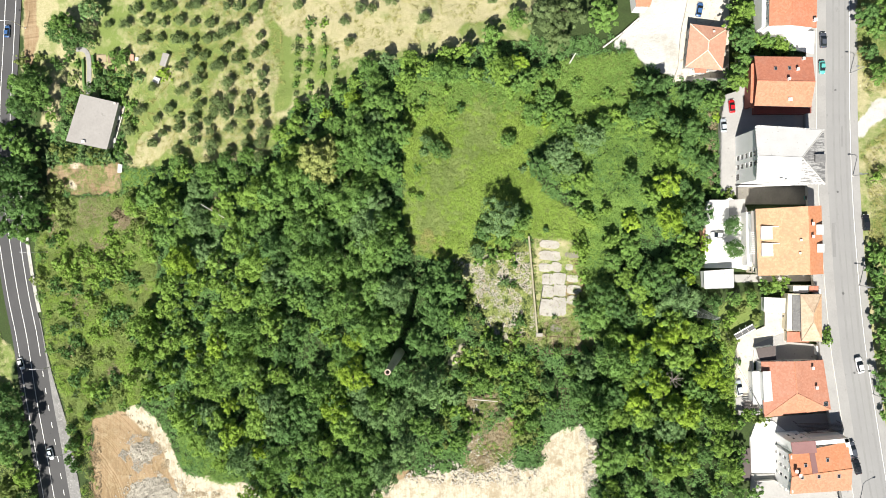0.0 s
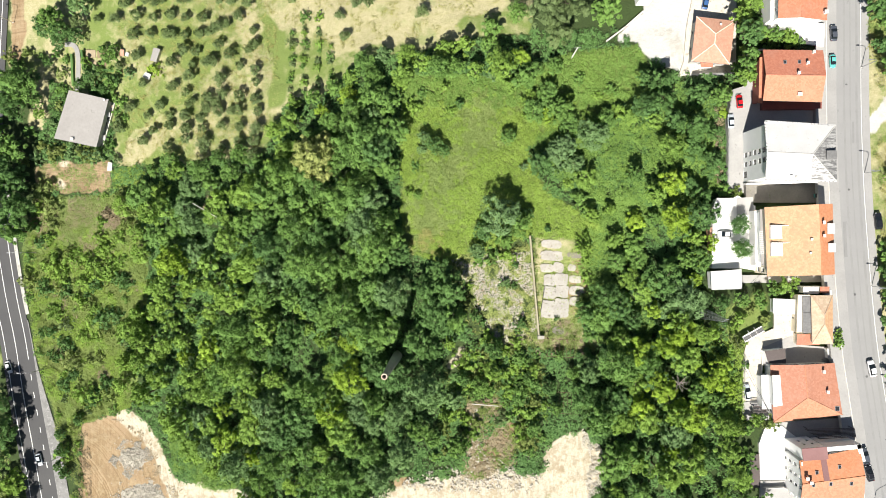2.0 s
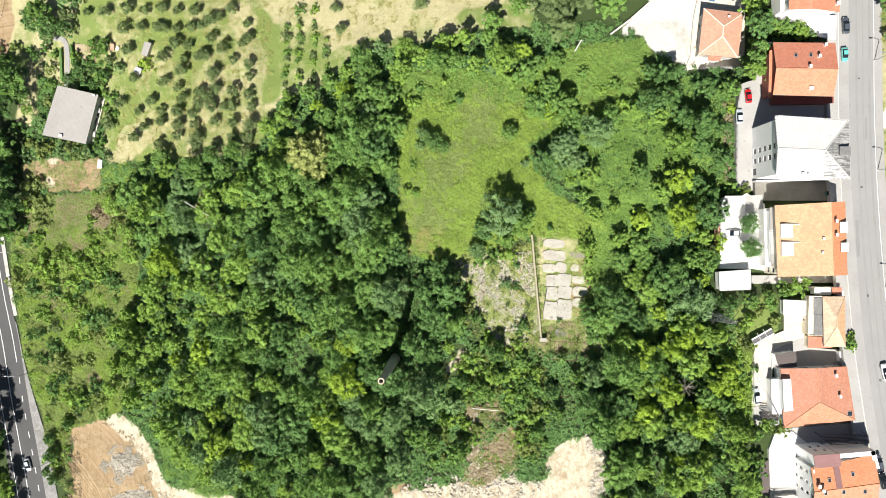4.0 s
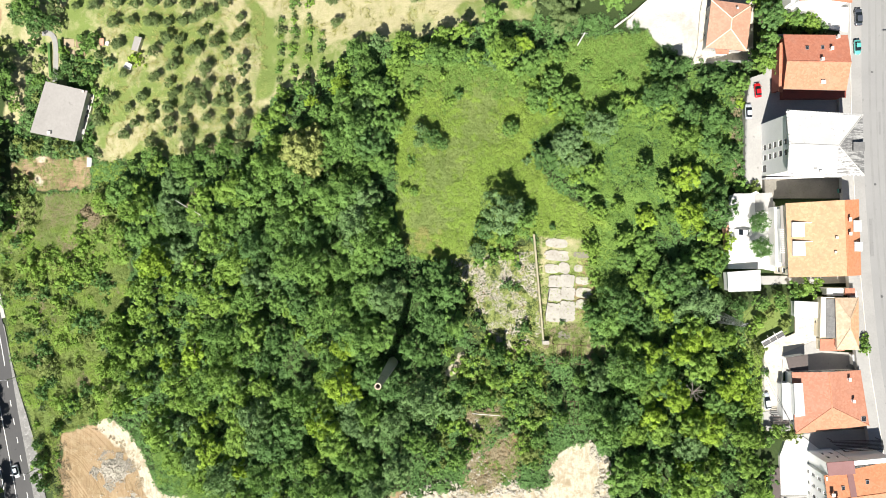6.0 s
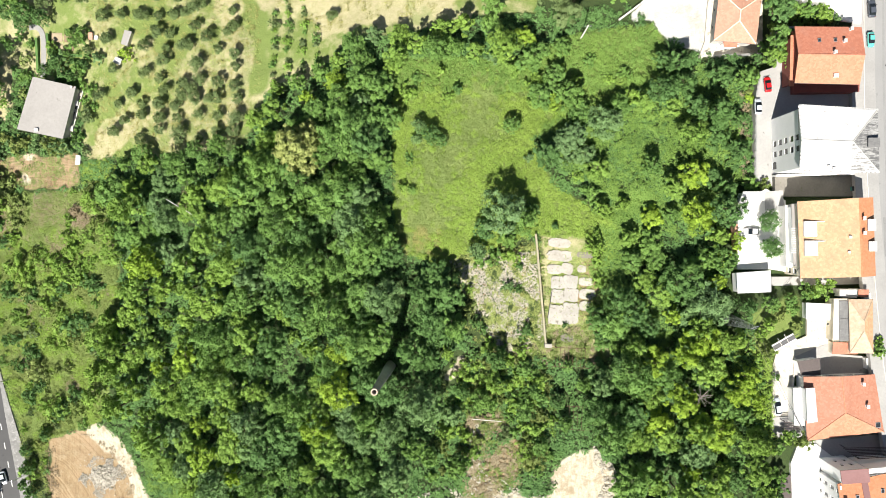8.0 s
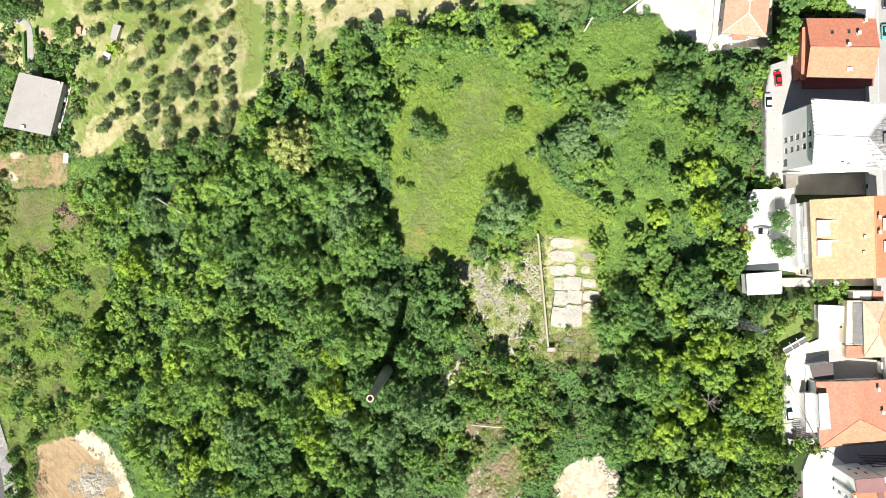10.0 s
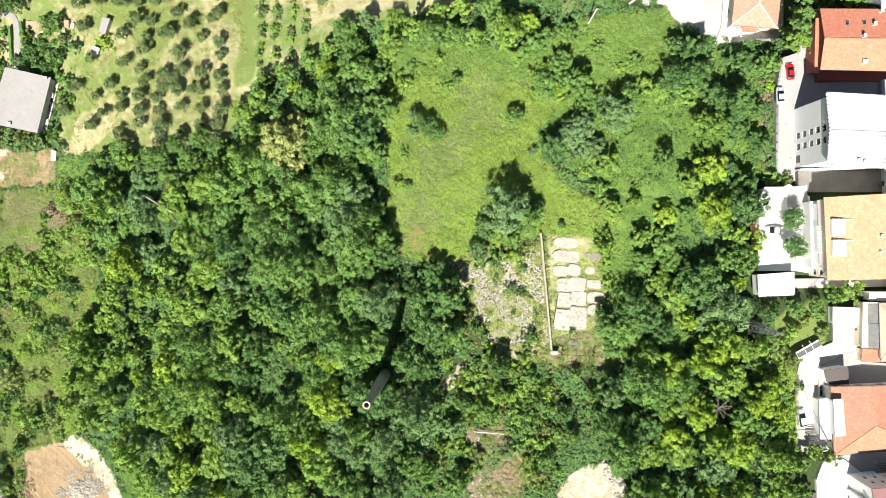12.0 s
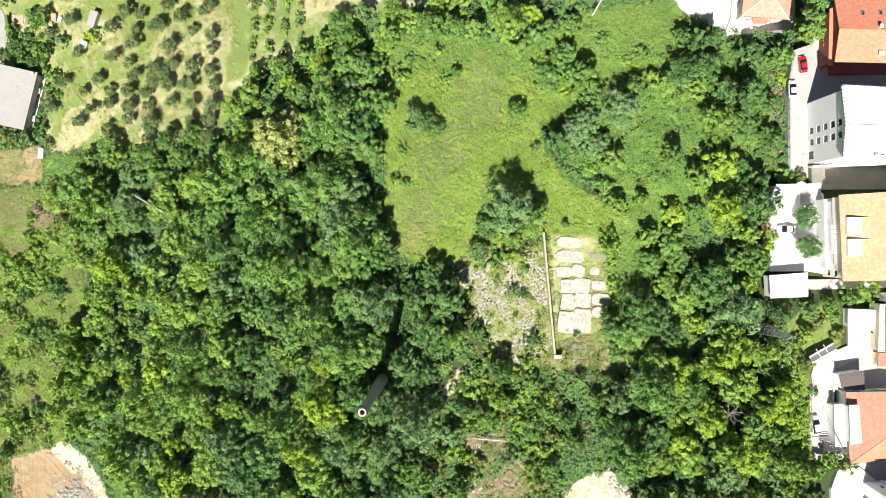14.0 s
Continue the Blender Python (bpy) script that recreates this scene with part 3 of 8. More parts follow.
tagged(part("road_verge", strip(offset_line([p for p in main_line if -28 <= p.y < 20], 5.6), offset_line([p for p in main_line if -28 <= p.y < 20], 6.8), 0.1, 0.6, [p for p in main_line if -28 <= p.y < 20]), surface("verge_gravel", (0.36, 0.35, 0.32), (0.58, 0.57, 0.53), (0.2, 0.2, 0.12), 1.5, 0.4, 0.9, relief=0.03, stain_at=0.55)), "pale concrete edge strip of the main road", "kerb", kind="structure")

street = part("road_street", strip(offset_line(street_line, -3.4), offset_line(street_line, 3.5), 0.08, 0.4, street_line), OLD_ASPHALT)
tagged(street, "sun-bleached grey asphalt village street", "road", kind="structure")
fine_street = polyline(STREET[::-1], 1.0)
markings(street, fine_street, 3.2, 0.14, lift=0.092)
pavement = part("pavement", strip(offset_line(street_line, -6.0), offset_line(street_line, -3.4), 0.2, 0.6, street_line), STREET_EDGE)
tagged(pavement, "pale concrete pavement along the street", "pavement", kind="structure")
tagged(part("kerb", strip(offset_line(street_line, -6.2), offset_line(street_line, -6.0), 0.26, 0.6, street_line), CONCRETE), "pale stone kerb", "kerb", kind="structure")
tagged(part("road_shoulder", strip(offset_line(street_line, 3.5), offset_line(street_line, 5.4), 0.06, 0.4, street_line), STREET_EDGE), "grey gravel shoulder of the street", "road shoulder", kind="structure")
tagged(part("pavement_forecourt", strip(offset_line(street_line, -9.0), offset_line(street_line, -6.0), 0.12, 1.5, street_line), YARD), "worn concrete forecourts before the houses", "pavement", kind="structure")


# ---- houses ----
def along(quad, u, v):
    """A point of a four-cornered outline (SW, SE, NE, NW), u to the east and v to the north."""
    a, b, c, d = [Vector(p) for p in quad]
    return (a * (1 - u) + b * u) * (1 - v) + (d * (1 - u) + c * u) * v


def wall_with_openings(a, b, z0, z1, holes, thick=0.3):
    """A wall from a to b with real openings; holes are (from, to, low, high) along it."""
    bm = bmesh.new()
    way = (b - a)
    length = way.length
    m = Matrix.Translation((a.x, a.y, 0)) @ Matrix.Rotation(math.atan2(way.y, way.x), 4, "Z")
    levels = sorted({z0, z1, *[h[2] for h in holes], *[h[3] for h in holes]})
    for lo, hi in zip(levels, levels[1:]):
        cut = sorted((h[0], h[1]) for h in holes if h[2] <= lo and h[3] >= hi)
        x = 0.0
        for c, d in cut + [(length, length)]:
            if c > x:
                add_box(bm, x, c, 0, thick, lo, hi, m)
            x = d
    return bm, m


def add_window(parent, m, hole, frame_material):
    x0, x1, z0, z1 = hole
    bm = bmesh.new()
    for r in ((x0, x0 + 0.08, z0, z1), (x1 - 0.08, x1, z0, z1), (x0 + 0.08, x1 - 0.08, z0, z0 + 0.08), (x0 + 0.08, x1 - 0.08, z1 - 0.08, z1)):
        add_box(bm, r[0], r[1], 0.1, 0.18, r[2], r[3], m)
    window = part("window", bm, frame_material, parent)
    part("pane", box(x0 + 0.08, x1 - 0.08, 0.13, 0.15, z0 + 0.08, z1 - 0.08, m), GLASS, window)
    part("sill", box(x0 - 0.06, x1 + 0.06, -0.05, 0.1, z0 - 0.07, z0 - 0.01, m), CONCRETE, window)


SIDES = {"south": ((0, 0), (1, 0)), "east": ((1, 0), (1, 1)), "north": ((1, 1), (0, 1)), "west": ((0, 1), (0, 0))}


def house(label, quad, base, eave, shape, rise, roofs, wall, over=0.5, ridge=0.5, holes=None, category="house", name="house", ends=(0.3, 0.7), frame_material=None, caps=None):
    """A house: four walls with their openings, and a roof of thick tiled slopes. Returns it and the height of its roof."""
    holes = holes or {}
    middle = along(quad, 0.5, 0.5)
    ob = empty(name, middle.x, middle.y, base, label=label, category=category)
    inv = ob.matrix_world.inverted()

    def put(part_name, bm, material, parent=ob, tag=""):
        p = part(part_name, bm, material, parent, tag)
        if parent is ob:
            p.matrix_parent_inverse = inv
        return p
    size_u, size_v = (along(quad, 1, 0.5) - along(quad, 0, 0.5)).length, (along(quad, 0.5, 1) - along(quad, 0.5, 0)).length
    eu, ev = over / size_u, over / size_v
    inner = [along(quad, eu, ev), along(quad, 1 - eu, ev), along(quad, 1 - eu, 1 - ev), along(quad, eu, 1 - ev)]
    for side, (p, q) in SIDES.items():
        a, b = along(inner, *p), along(inner, *q)
        cut = [(f * (b - a).length, g * (b - a).length, base + lo, base + hi) for f, g, lo, hi in holes.get(side, ())]
        bm, m = wall_with_openings(a, b, base - 2.5, eave + (0.1 if shape == "flat" else -0.07), cut)
        w = put("wall", bm, wall)
        for hole in cut:
            add_window(w, m, hole, frame_material or WHITE_WALL)

    def at(u, v, z):
        p = along(quad, u, v)
        return (p.x, p.y, z)
    top, ends_open = eave + rise, []
    if shape == "flat":
        slopes = [[at(0, 0, eave + 0.3), at(1, 0, eave + 0.3), at(1, 1, eave + 0.3), at(0, 1, eave + 0.3)]]

        def roof_z(u, v):
            return eave + 0.3
    elif shape == "west_east":
        slopes = [[at(0, 0, eave), at(1, 0, eave), at(1, ridge, top), at(0, ridge, top)], [at(1, 1, eave), at(0, 1, eave), at(0, ridge, top), at(1, ridge, top)]]
        ends_open = [(at(u, ev, eave - 0.06), at(u, 1 - ev, eave - 0.06), at(u, ridge, top - 0.3)) for u in (eu, 1 - eu)]

        def roof_z(u, v):
            return eave + rise * (v / ridge if v < ridge else (1 - v) / (1 - ridge))
    elif shape == "south_north":
        slopes = [[at(0, 0, eave), at(ridge, 0, top), at(ridge, 1, top), at(0, 1, eave)], [at(1, 1, eave), at(ridge, 1, top), at(ridge, 0, top), at(1, 0, eave)]]

        ends_open = [(at(eu, v, eave - 0.06), at(1 - eu, v, eave - 0.06), at(ridge, v, top - 0.3)) for v in (ev, 1 - ev)]

        def roof_z(u, v):
            return eave + rise * (u / ridge if u < ridge else (1 - u) / (1 - ridge))
    elif shape == "hip_east":
        slopes = [[at(0, 0, eave), at(1, 0, eave), at(ends[1], ridge, top), at(0, ridge, top)], [at(1, 1, eave), at(0, 1, eave), at(0, ridge, top), at(ends[1], ridge, top)], [at(1, 0, eave), at(1, 1, eave), at(ends[1], ridge, top)]]

        ends_open = [(at(eu, ev, eave - 0.06), at(eu, 1 - ev, eave - 0.06), at(eu, ridge, top - 0.3))]

        def roof_z(u, v):
            return min(eave + rise * (v / ridge if v < ridge else (1 - v) / (1 - ridge)), eave + rise * (1 - u) / (1 - ends[1]))
    elif shape == "hip_south":
        slopes = [[at(0, 0, eave), at(0.5, ends[0], top), at(0.5, 1, top), at(0, 1, eave)], [at(1, 1, eave), at(0.5, 1, top), at(0.5, ends[0], top), at(1, 0, eave)], [at(0, 0, eave), at(1, 0, eave), at(0.5, ends[0], top)]]

        ends_open = [(at(eu, 1 - ev, eave - 0.06), at(1 - eu, 1 - ev, eave - 0.06), at(0.5, 1 - ev, top - 0.3))]

        def roof_z(u, v):
            return min(eave + rise * (1 - abs(u - 0.5) * 2), eave + rise * v / ends[0])
    else:
        slopes = [[at(0, 0, eave), at(1, 0, eave), at(0.5, ends[0], top)], [at(1, 0, eave), at(1, 1, eave), at(0.5, ends[1], top), at(0.5, ends[0], top)], [at(1, 1, eave), at(0, 1, eave), at(0.5, ends[1], top)], [at(0, 1, eave), at(0, 0, eave), at(0.5, ends[0], top), at(0.5, ends[1], top)]]

        def roof_z(u, v):
            return eave + rise * min(1 - abs(u - 0.5) * 2, v / ends[0], (1 - v) / (1 - ends[1]))
    for corners in ends_open:
        foot = Vector(corners[1]) - Vector(corners[0])
        inward = Vector((-foot.y, foot.x, 0)).normalized() * 0.24
        if inward.dot(Vector((middle.x, middle.y, 0)) - Vector((corners[0][0], corners[0][1], 0))) < 0:
            inward = -inward
        bm = bmesh.new()
        outer, inner_side = [bm.verts.new(c) for c in corners], [bm.verts.new(Vector(c) + inward) for c in corners]
        bm.faces.new(outer)
        bm.faces.new(inner_side[::-1])
        for k in range(3):
            bm.faces.new((outer[k], inner_side[k], inner_side[(k + 1) % 3], outer[(k + 1) % 3]))
        bmesh.ops.recalc_face_normals(bm, faces=bm.faces)
        put("gable", bm, wall)
    for i, poly in enumerate(slopes):
        put("roof_slope", slab(poly, 0.22), roofs[min(i, len(roofs) - 1)])
    if shape != "flat":
        for side, (p, q) in SIDES.items():
            a, b = Vector(at(*p, eave - 0.2)), Vector(at(*q, eave - 0.2))
            if abs(a.z - b.z) < 0.01 and (shape.startswith("hip") or (shape == "west_east") == (side in ("south", "north"))):
                put("gutter", tube(a, b, 0.06, None, 6), IRON)
    seen = {}
    for poly in slopes:
        for a, b in zip(poly, poly[1:] + poly[:1]):
            key = frozenset((tuple(round(c, 2) for c in a), tuple(round(c, 2) for c in b)))
            seen[key] = seen.get(key, 0) + 1
            if seen[key] == 2 and shape != "flat":
                put("ridge_cap", tube(a, b, 0.14, None, 6), caps or roofs[-1])
    if shape == "flat" and rise == 0:
        bm = bmesh.new()
        for a, b in zip(slopes[0], slopes[0][1:] + slopes[0][:1]):
            a, b = Vector(a), Vector(b)
            m = Matrix.Translation(a) @ Matrix.Rotation(math.atan2(b.y - a.y, b.x - a.x), 4, "Z")
            add_box(bm, 0, (b - a).length - 0.16, 0, 0.16, -0.1, 0.22, m)
        put("parapet", bm, wall)

    def fit(kind, u, v, w=0.7, d=0.7, h=1.2, material=None):
        """A chimney, skylight, dormer or terrace on the roof."""
        x, y, z = at(u, v, roof_z(u, v))
        if kind == "chimney":
            stack = put("chimney_stack", box(x - w / 2, x + w / 2, y - d / 2, y + d / 2, z - 0.4, z + h), material or WHITE_WALL)
            part("chimney_cap", box(x - w / 2 - 0.12, x + w / 2 + 0.12, y - d / 2 - 0.12, y + d / 2 + 0.12, z + h + 0.004, z + h + 0.12), CONCRETE, stack)
        elif kind == "skylight":
            f = put("skylight", box(x - w / 2, x + w / 2, y - d / 2, y + d / 2, z - 0.1, z + 0.14), STEEL)
            part("pane", box(x - w / 2 + 0.1, x + w / 2 - 0.1, y - d / 2 + 0.1, y + d / 2 - 0.1, z + 0.1, z + 0.16), GLASS, f)
        elif kind == "dormer":
            f = put("dormer", box(x - w / 2, x + w / 2, y - d / 2, y + d / 2, z - 0.5, z + h), material or WHITE_WALL)
            part("dormer_roof", box(x - w / 2 - 0.15, x + w / 2 + 0.15, y - d / 2 - 0.15, y + d / 2 + 0.15, z + h + 0.004, z + h + 0.15), material or WHITE_ROOF, f)
        elif kind == "strip":
            poly = [at(a, b, roof_z(a, b) + 0.22) for a, b in ((u, v), (u + w, v), (u + w, v + d), (u, v + d))]
            put("roof_strip", slab(poly, 0.3), material)
        elif kind == "corner":
            poly = [at(a, b, roof_z(a, b) + 0.03) for a, b in ((u, v), (0.985, v), (0.645, ridge - 0.015), (u, ridge - 0.015))]
            put("roof_strip", slab(poly, 0.05), material)
        elif kind == "laps":
            lap = box(-w / 2, w / 2, -0.2, 0.2, -0.03, 0.05)
            first = put("sheet_end", lap, material)
            first.matrix_world = pose(*at(0.02, 1.0, roof_z(0.02, 1.0) + 0.06))
            for k in range(d):
                g = (k + 0.5) / d
                for a, b in ((0.64 * g, 1.0), (0.0, g), (g, 0.0), (0.64 + 0.36 * g, 1.0)):
                    piece = new("sheet_end", first.data)
                    piece.parent = ob
                    p = at(a, b, roof_z(a, b) + 0.06)
                    piece.matrix_world = pose(*p, 0, 0, 90 if a == 0 else 0)
        elif kind == "terrace":
            f = put("roof_terrace", box(x - w / 2, x + w / 2, y - d / 2, y + d / 2, z - 0.3, z + 0.12), WHITE_WALL)
            bm = box(x - w / 2, x + w / 2, y + d / 2 - 0.15, y + d / 2, z + 0.12, z + 0.5)
            add_box(bm, x - w / 2, x - w / 2 + 0.15, y - d / 2, y + d / 2 - 0.15, z + 0.12, z + 0.5)
            part("terrace_wall", bm, WHITE_WALL, f)
    return ob, fit


def yard(label, points, z, material, depth=4.0, category="yard", name="pavement_yard"):
    """A terrace of the hillside, held by its own walls."""
    return tagged(part(name, slab([(x, y, z) for x, y in points], depth), material), label, category, kind="structure")


def low_wall(label, points, z, h, material=CONCRETE, thick=0.25, name="garden_wall", down=1.0):
    bm = bmesh.new()
    for (ax, ay), (bx, by) in zip(points, points[1:]):
        m = Matrix.Translation((ax, ay, 0)) @ Matrix.Rotation(math.atan2(by - ay, bx - ax), 4, "Z")
        add_box(bm, -thick / 2, math.hypot(bx - ax, by - ay) + thick / 2, -thick / 2, thick / 2, z - down, z + h, m)
    return tagged(part(name, bm, material), label, "wall", kind="structure")


def shed(label, quad, base, top, roof, wall, name="shed", tilt=0.3, category="shed"):
    middle = along(quad, 0.5, 0.5)
    ob = empty(name, middle.x, middle.y, base, label=label, category=category)
    inv = ob.matrix_world.inverted()
    inner = [along(quad, u, v) for u, v in ((0.05, 0.05), (0.95, 0.05), (0.95, 0.95), (0.05, 0.95))]
    for p, q in SIDES.values():
        a, b = along(inner, *p), along(inner, *q)
        bm, m = wall_with_openings(a, b, base - 1.0, top - 0.05, [], 0.2)
        part("wall", bm, wall, ob).matrix_parent_inverse = inv
    c = [(p[0], p[1], top + (tilt if i > 1 else 0)) for i, p in enumerate(quad)]
    part("roof", slab(c, 0.15), roof, ob).matrix_parent_inverse = inv
    return ob


# the row along the street, from north to south
a_house, fit = house("white house with an orange tiled gable roof", [(82.8, 58.1), (95.5, 57.4), (95.8, 75.6), (83.0, 75.8)], 6, 14, "south_north", 1.6, [TILE_ORANGE, TILE_ORANGE], WHITE_WALL, ridge=0.43,
                     holes={"west": [(0.15, 0.2, 4.5, 6), (0.4, 0.45, 4.5, 6), (0.6, 0.65, 4.5, 6), (0.82, 0.87, 4.5, 6)]})
fit("chimney", 0.93, 0.1)
fit("chimney", 0.3, 0.42)
yard("pale concrete terrace beside the white house", [(83.7, 59.1), (98.2, 58.5), (98.0, 52.2), (92.5, 53.3), (83.8, 57.5)], 7.2, PALE_YARD)
yard("white balcony strip along a house wall", [(82.4, 58.9), (83.6, 58.9), (83.7, 75.7), (82.6, 75.8)], 10, WHITE_WALL, 6)
b_house, fit = house("dark red house with a two-toned tiled roof", [(79.2, 36.6), (94.5, 36.1), (94.8, 49.7), (79.1, 50.0)], 6, 13.4, "west_east", 2.0, [TILE_LIGHT, TILE_RED], RED_WALL, ridge=0.48,
                     holes={"west": [(0.2, 0.3, 1, 2.4), (0.6, 0.7, 1, 2.4), (0.2, 0.3, 4.2, 5.6), (0.6, 0.7, 4.2, 5.6)], "south": [(0.1, 0.18, 4.2, 5.6), (0.45, 0.53, 4.2, 5.6), (0.8, 0.88, 4.2, 5.6)]})
for u, v in ((0.53, 0.51), (0.70, 0.72), (0.82, 0.95)):
    fit("chimney", u, v, 0.45, 0.6, 1.0)
fit("chimney", 0.6, 0.13, 0.9, 0.7, 0.5)
fit("skylight", 0.34, 0.74, 0.8, 0.9)
fit("skylight", 0.58, 0.75, 0.8, 0.9)
shed("lean-to with narrow red tiled roof beside the dark red house", [(78.8, 36.2), (79.8, 36.2), (79.9, 48.6), (78.9, 48.3)], 6, 11.5, TILE_ORANGE, RED_WALL, "lean_to")
shed("dark red balcony block on the shaded house side", [(80.2, 34.9), (95.9, 34.9), (95.9, 37.5), (80.2, 37.6)], 6, 10.5, RED_WALL, RED_WALL, "balcony_block", 0.1, "balcony")
c_holes = [(f, f + 0.1, 1.0 + 3.05 * k, 2.75 + 3.05 * k) for k in range(5) for f in (0.42, 0.61)]
c_house, fit = house("tall white apartment house with a bleached sheet roof", [(76.0, 15.0), (93.7, 14.4), (93.2, 28.4), (75.7, 29.6)], 7, 23.2, "hip_east", 1.3, [WHITE_ROOF, WHITE_ROOF, HIP_SHEET], WHITE_WALL, 0.6, 0.46, {"west": c_holes + [(0.8, 0.93, 0.2, 2.6)], "south": [(0.2 + 0.2 * i, 0.28 + 0.2 * i, 1.2 + 3.05 * k, 2.7 + 3.05 * k) for k in range(5) for i in range(4)]}, "apartment house", ends=(0.3, 0.64), frame_material=DARK_METAL, caps=GREY_WALL)
fit("dormer", 0.9, 0.46, 2.3, 1.8, 0.9, GREY_ROOF)
fit("laps", 0.3, 1.0, 0.55, 18, material=WHITE_ROOF)
fit("corner", 0.635, 0.015, material=STREAK_SHEET)
fit("chimney", 0.35, 0.06, 0.5, 0.4, 0.4, GREY_WALL)
fit("chimney", 0.42, 0.04, 0.4, 0.4, 0.4, GREY_WALL)
yard("worn concrete parking yard behind the apartment house", [(72.3, 12.7), (77.2, 12.6), (98.3, 13.4), (98.1, 43.5), (82.4, 43.6), (73.5, 40.8), (72.4, 34.2)], 7.0, YARD)
yard("planted terrace beside the dark red house", [(77.4, 41.1), (82.4, 43.3), (82.3, 51.9), (77.6, 51.6)], 7.1, YARD)
yard("shaded concrete yard between two houses", [(76.7, 9.9), (97.6, 9.8), (97.5, 15.5), (76.6, 14.6)], 8.6, DIM_YARD)
low_wall("pale wall between two yards", [(76.6, 14.9), (97.5, 15.3)], 8.6, 1.5, WHITE_WALL, 0.4)
d_house, fit = house("large house with faded beige and orange roof slopes", [(78.8, -9.7), (96.1, -9.2), (95.4, 9.1), (78.0, 8.2)], 9, 17.6, "south_north", 2.2, [TILE_BEIGE, TILE_WARM], CREAM_WALL, 0.5, 0.75,
                     {"west": [(0.1 + 0.2 * i, 0.18 + 0.2 * i, 1 + 3 * k, 2.5 + 3 * k) for k in range(2) for i in range(5)], "south": [(0.2, 0.28, 4, 5.4), (0.6, 0.68, 4, 5.4)]})
fit("terrace", 0.185, 0.635, 4.6, 3.5)
fit("terrace", 0.185, 0.385, 4.6, 3.5)
fit("dormer", 0.925, 0.65, 1.6, 2.4, 0.7, WHITE_ROOF)
fit("dormer", 0.93, 0.38, 1.6, 2.0, 0.7, WHITE_ROOF)
fit("chimney", 0.79, 0.74, 0.4, 0.7, 1.0, TILE_RED)
fit("chimney", 0.79, 0.555, 0.5, 0.6, 0.9, TILE_RED)
fit("chimney", 0.62, 0.51, 0.4, 0.35, 0.35, DARK_METAL)
fit("chimney", 0.60, 0.32, 0.35, 0.3, 0.3, GREY_WALL)
yard("white balcony terrace on the house front", [(77.8, -7.1), (80.4, -7.7), (79.8, 7.8), (77.4, 7.5)], 12.5, PALE_YARD, 5.0)


def pergola(label, quad, z, count, timber=WHITE_WALL):
    """Beams over a balcony."""
    mid = along(quad, 0.5, 0.5)
    ob = empty("pergola", mid.x, mid.y, z, label=label, category="pergola")
    inv = ob.matrix_world.inverted()
    for i in range(count):
        a, b = along(quad, 0, (i + 0.5) / count), along(quad, 1, (i + 0.5) / count)
        m = Matrix.Translation((a.x, a.y, z + 2.3)) @ Matrix.Rotation(math.atan2(b.y - a.y, b.x - a.x), 4, "Z")
        part("beam", box(0, (b - a).length, -0.07, 0.07, 0, 0.18, m), timber, ob).matrix_parent_inverse = inv
    for u, v in ((0.05, 0.02), (0.95, 0.02), (0.05, 0.98), (0.95, 0.98)):
        p = along(quad, u, v)
        part("post", box(p.x - 0.07, p.x + 0.07, p.y - 0.07, p.y + 0.07, z, z + 2.3), timber, ob).matrix_parent_inverse = inv
    return ob


pergola("white slatted pergola on a balcony", [(77.8, -4.0), (79.0, -4.0), (78.9, 2.2), (77.6, 2.2)], 12.5, 12)
shed("flat awning of pale metal over a balcony", [(78.4, -7.0), (79.4, -7.0), (79.1, 8.0), (77.8, 7.7)], 12.6, 14.8, BARN_ROOF, WHITE_WALL, "awning", 0.2, "awning")
yard("white paved patio with two round trees", [(67.5, -8.0), (75.8, -8.0), (80.5, -8.8), (79.2, 8.9), (74.5, 11.8), (67.9, 8.3)], 8.6, PALE_YARD)
yard("grey concrete ramp between patio and house", [(74.2, 6.4), (78.9, 6.4), (78.5, 11.4), (74.1, 11.1)], 8.66, YARD)
shed("white flat-roofed outbuilding beside the patio", [(65.7, 5.1), (70.4, 4.3), (73.5, 11.0), (68.0, 11.0)], 8.6, 11.0, WHITE_ROOF, WHITE_WALL, "outbuilding", 0.05, "outbuilding")
shed("white flat-roofed garage in front of the trees", [(66.6, -13.7), (74.7, -13.4), (74.5, -8.1), (66.3, -8.7)], 8.3, 11.4, WHITE_ROOF, WHITE_WALL, "garage", 0.05, "garage")
yard("small terracotta terrace by the wood", [(67.5, -3.8), (69.7, -3.8), (69.3, 3.1), (67.1, 3.1)], 8.2, TILE_PINK, 3)
yard("grey concrete lane south of the large house", [(75.6, -12.0), (99.9, -11.6), (99.9, -9.7), (75.6, -9.8)], 9.2, YARD)
e_house, fit = house("small house with a faded beige hipped roof", [(91.4, -27.5), (96.8, -27.6), (96.6, -14.8), (91.0, -14.8)], 10, 15.5, "hip", 1.3, [TILE_SAND, TILE_BEIGE, TILE_SAND, TILE_SAND], CREAM_WALL, 0.3, ends=(0.42, 0.6))
e_wing, fit = house("flat-roofed cream wing with grey roof lights", [(87.6, -24.8), (91.6, -24.8), (91.3, -14.7), (87.9, -14.7)], 10, 14.4, "flat", 0, [CREAM_WALL], CREAM_WALL, 0.2, holes={"west": [(0.3, 0.37, 1, 2.4), (0.6, 0.67, 1, 2.4)]}, name="house_wing", category="house wing")
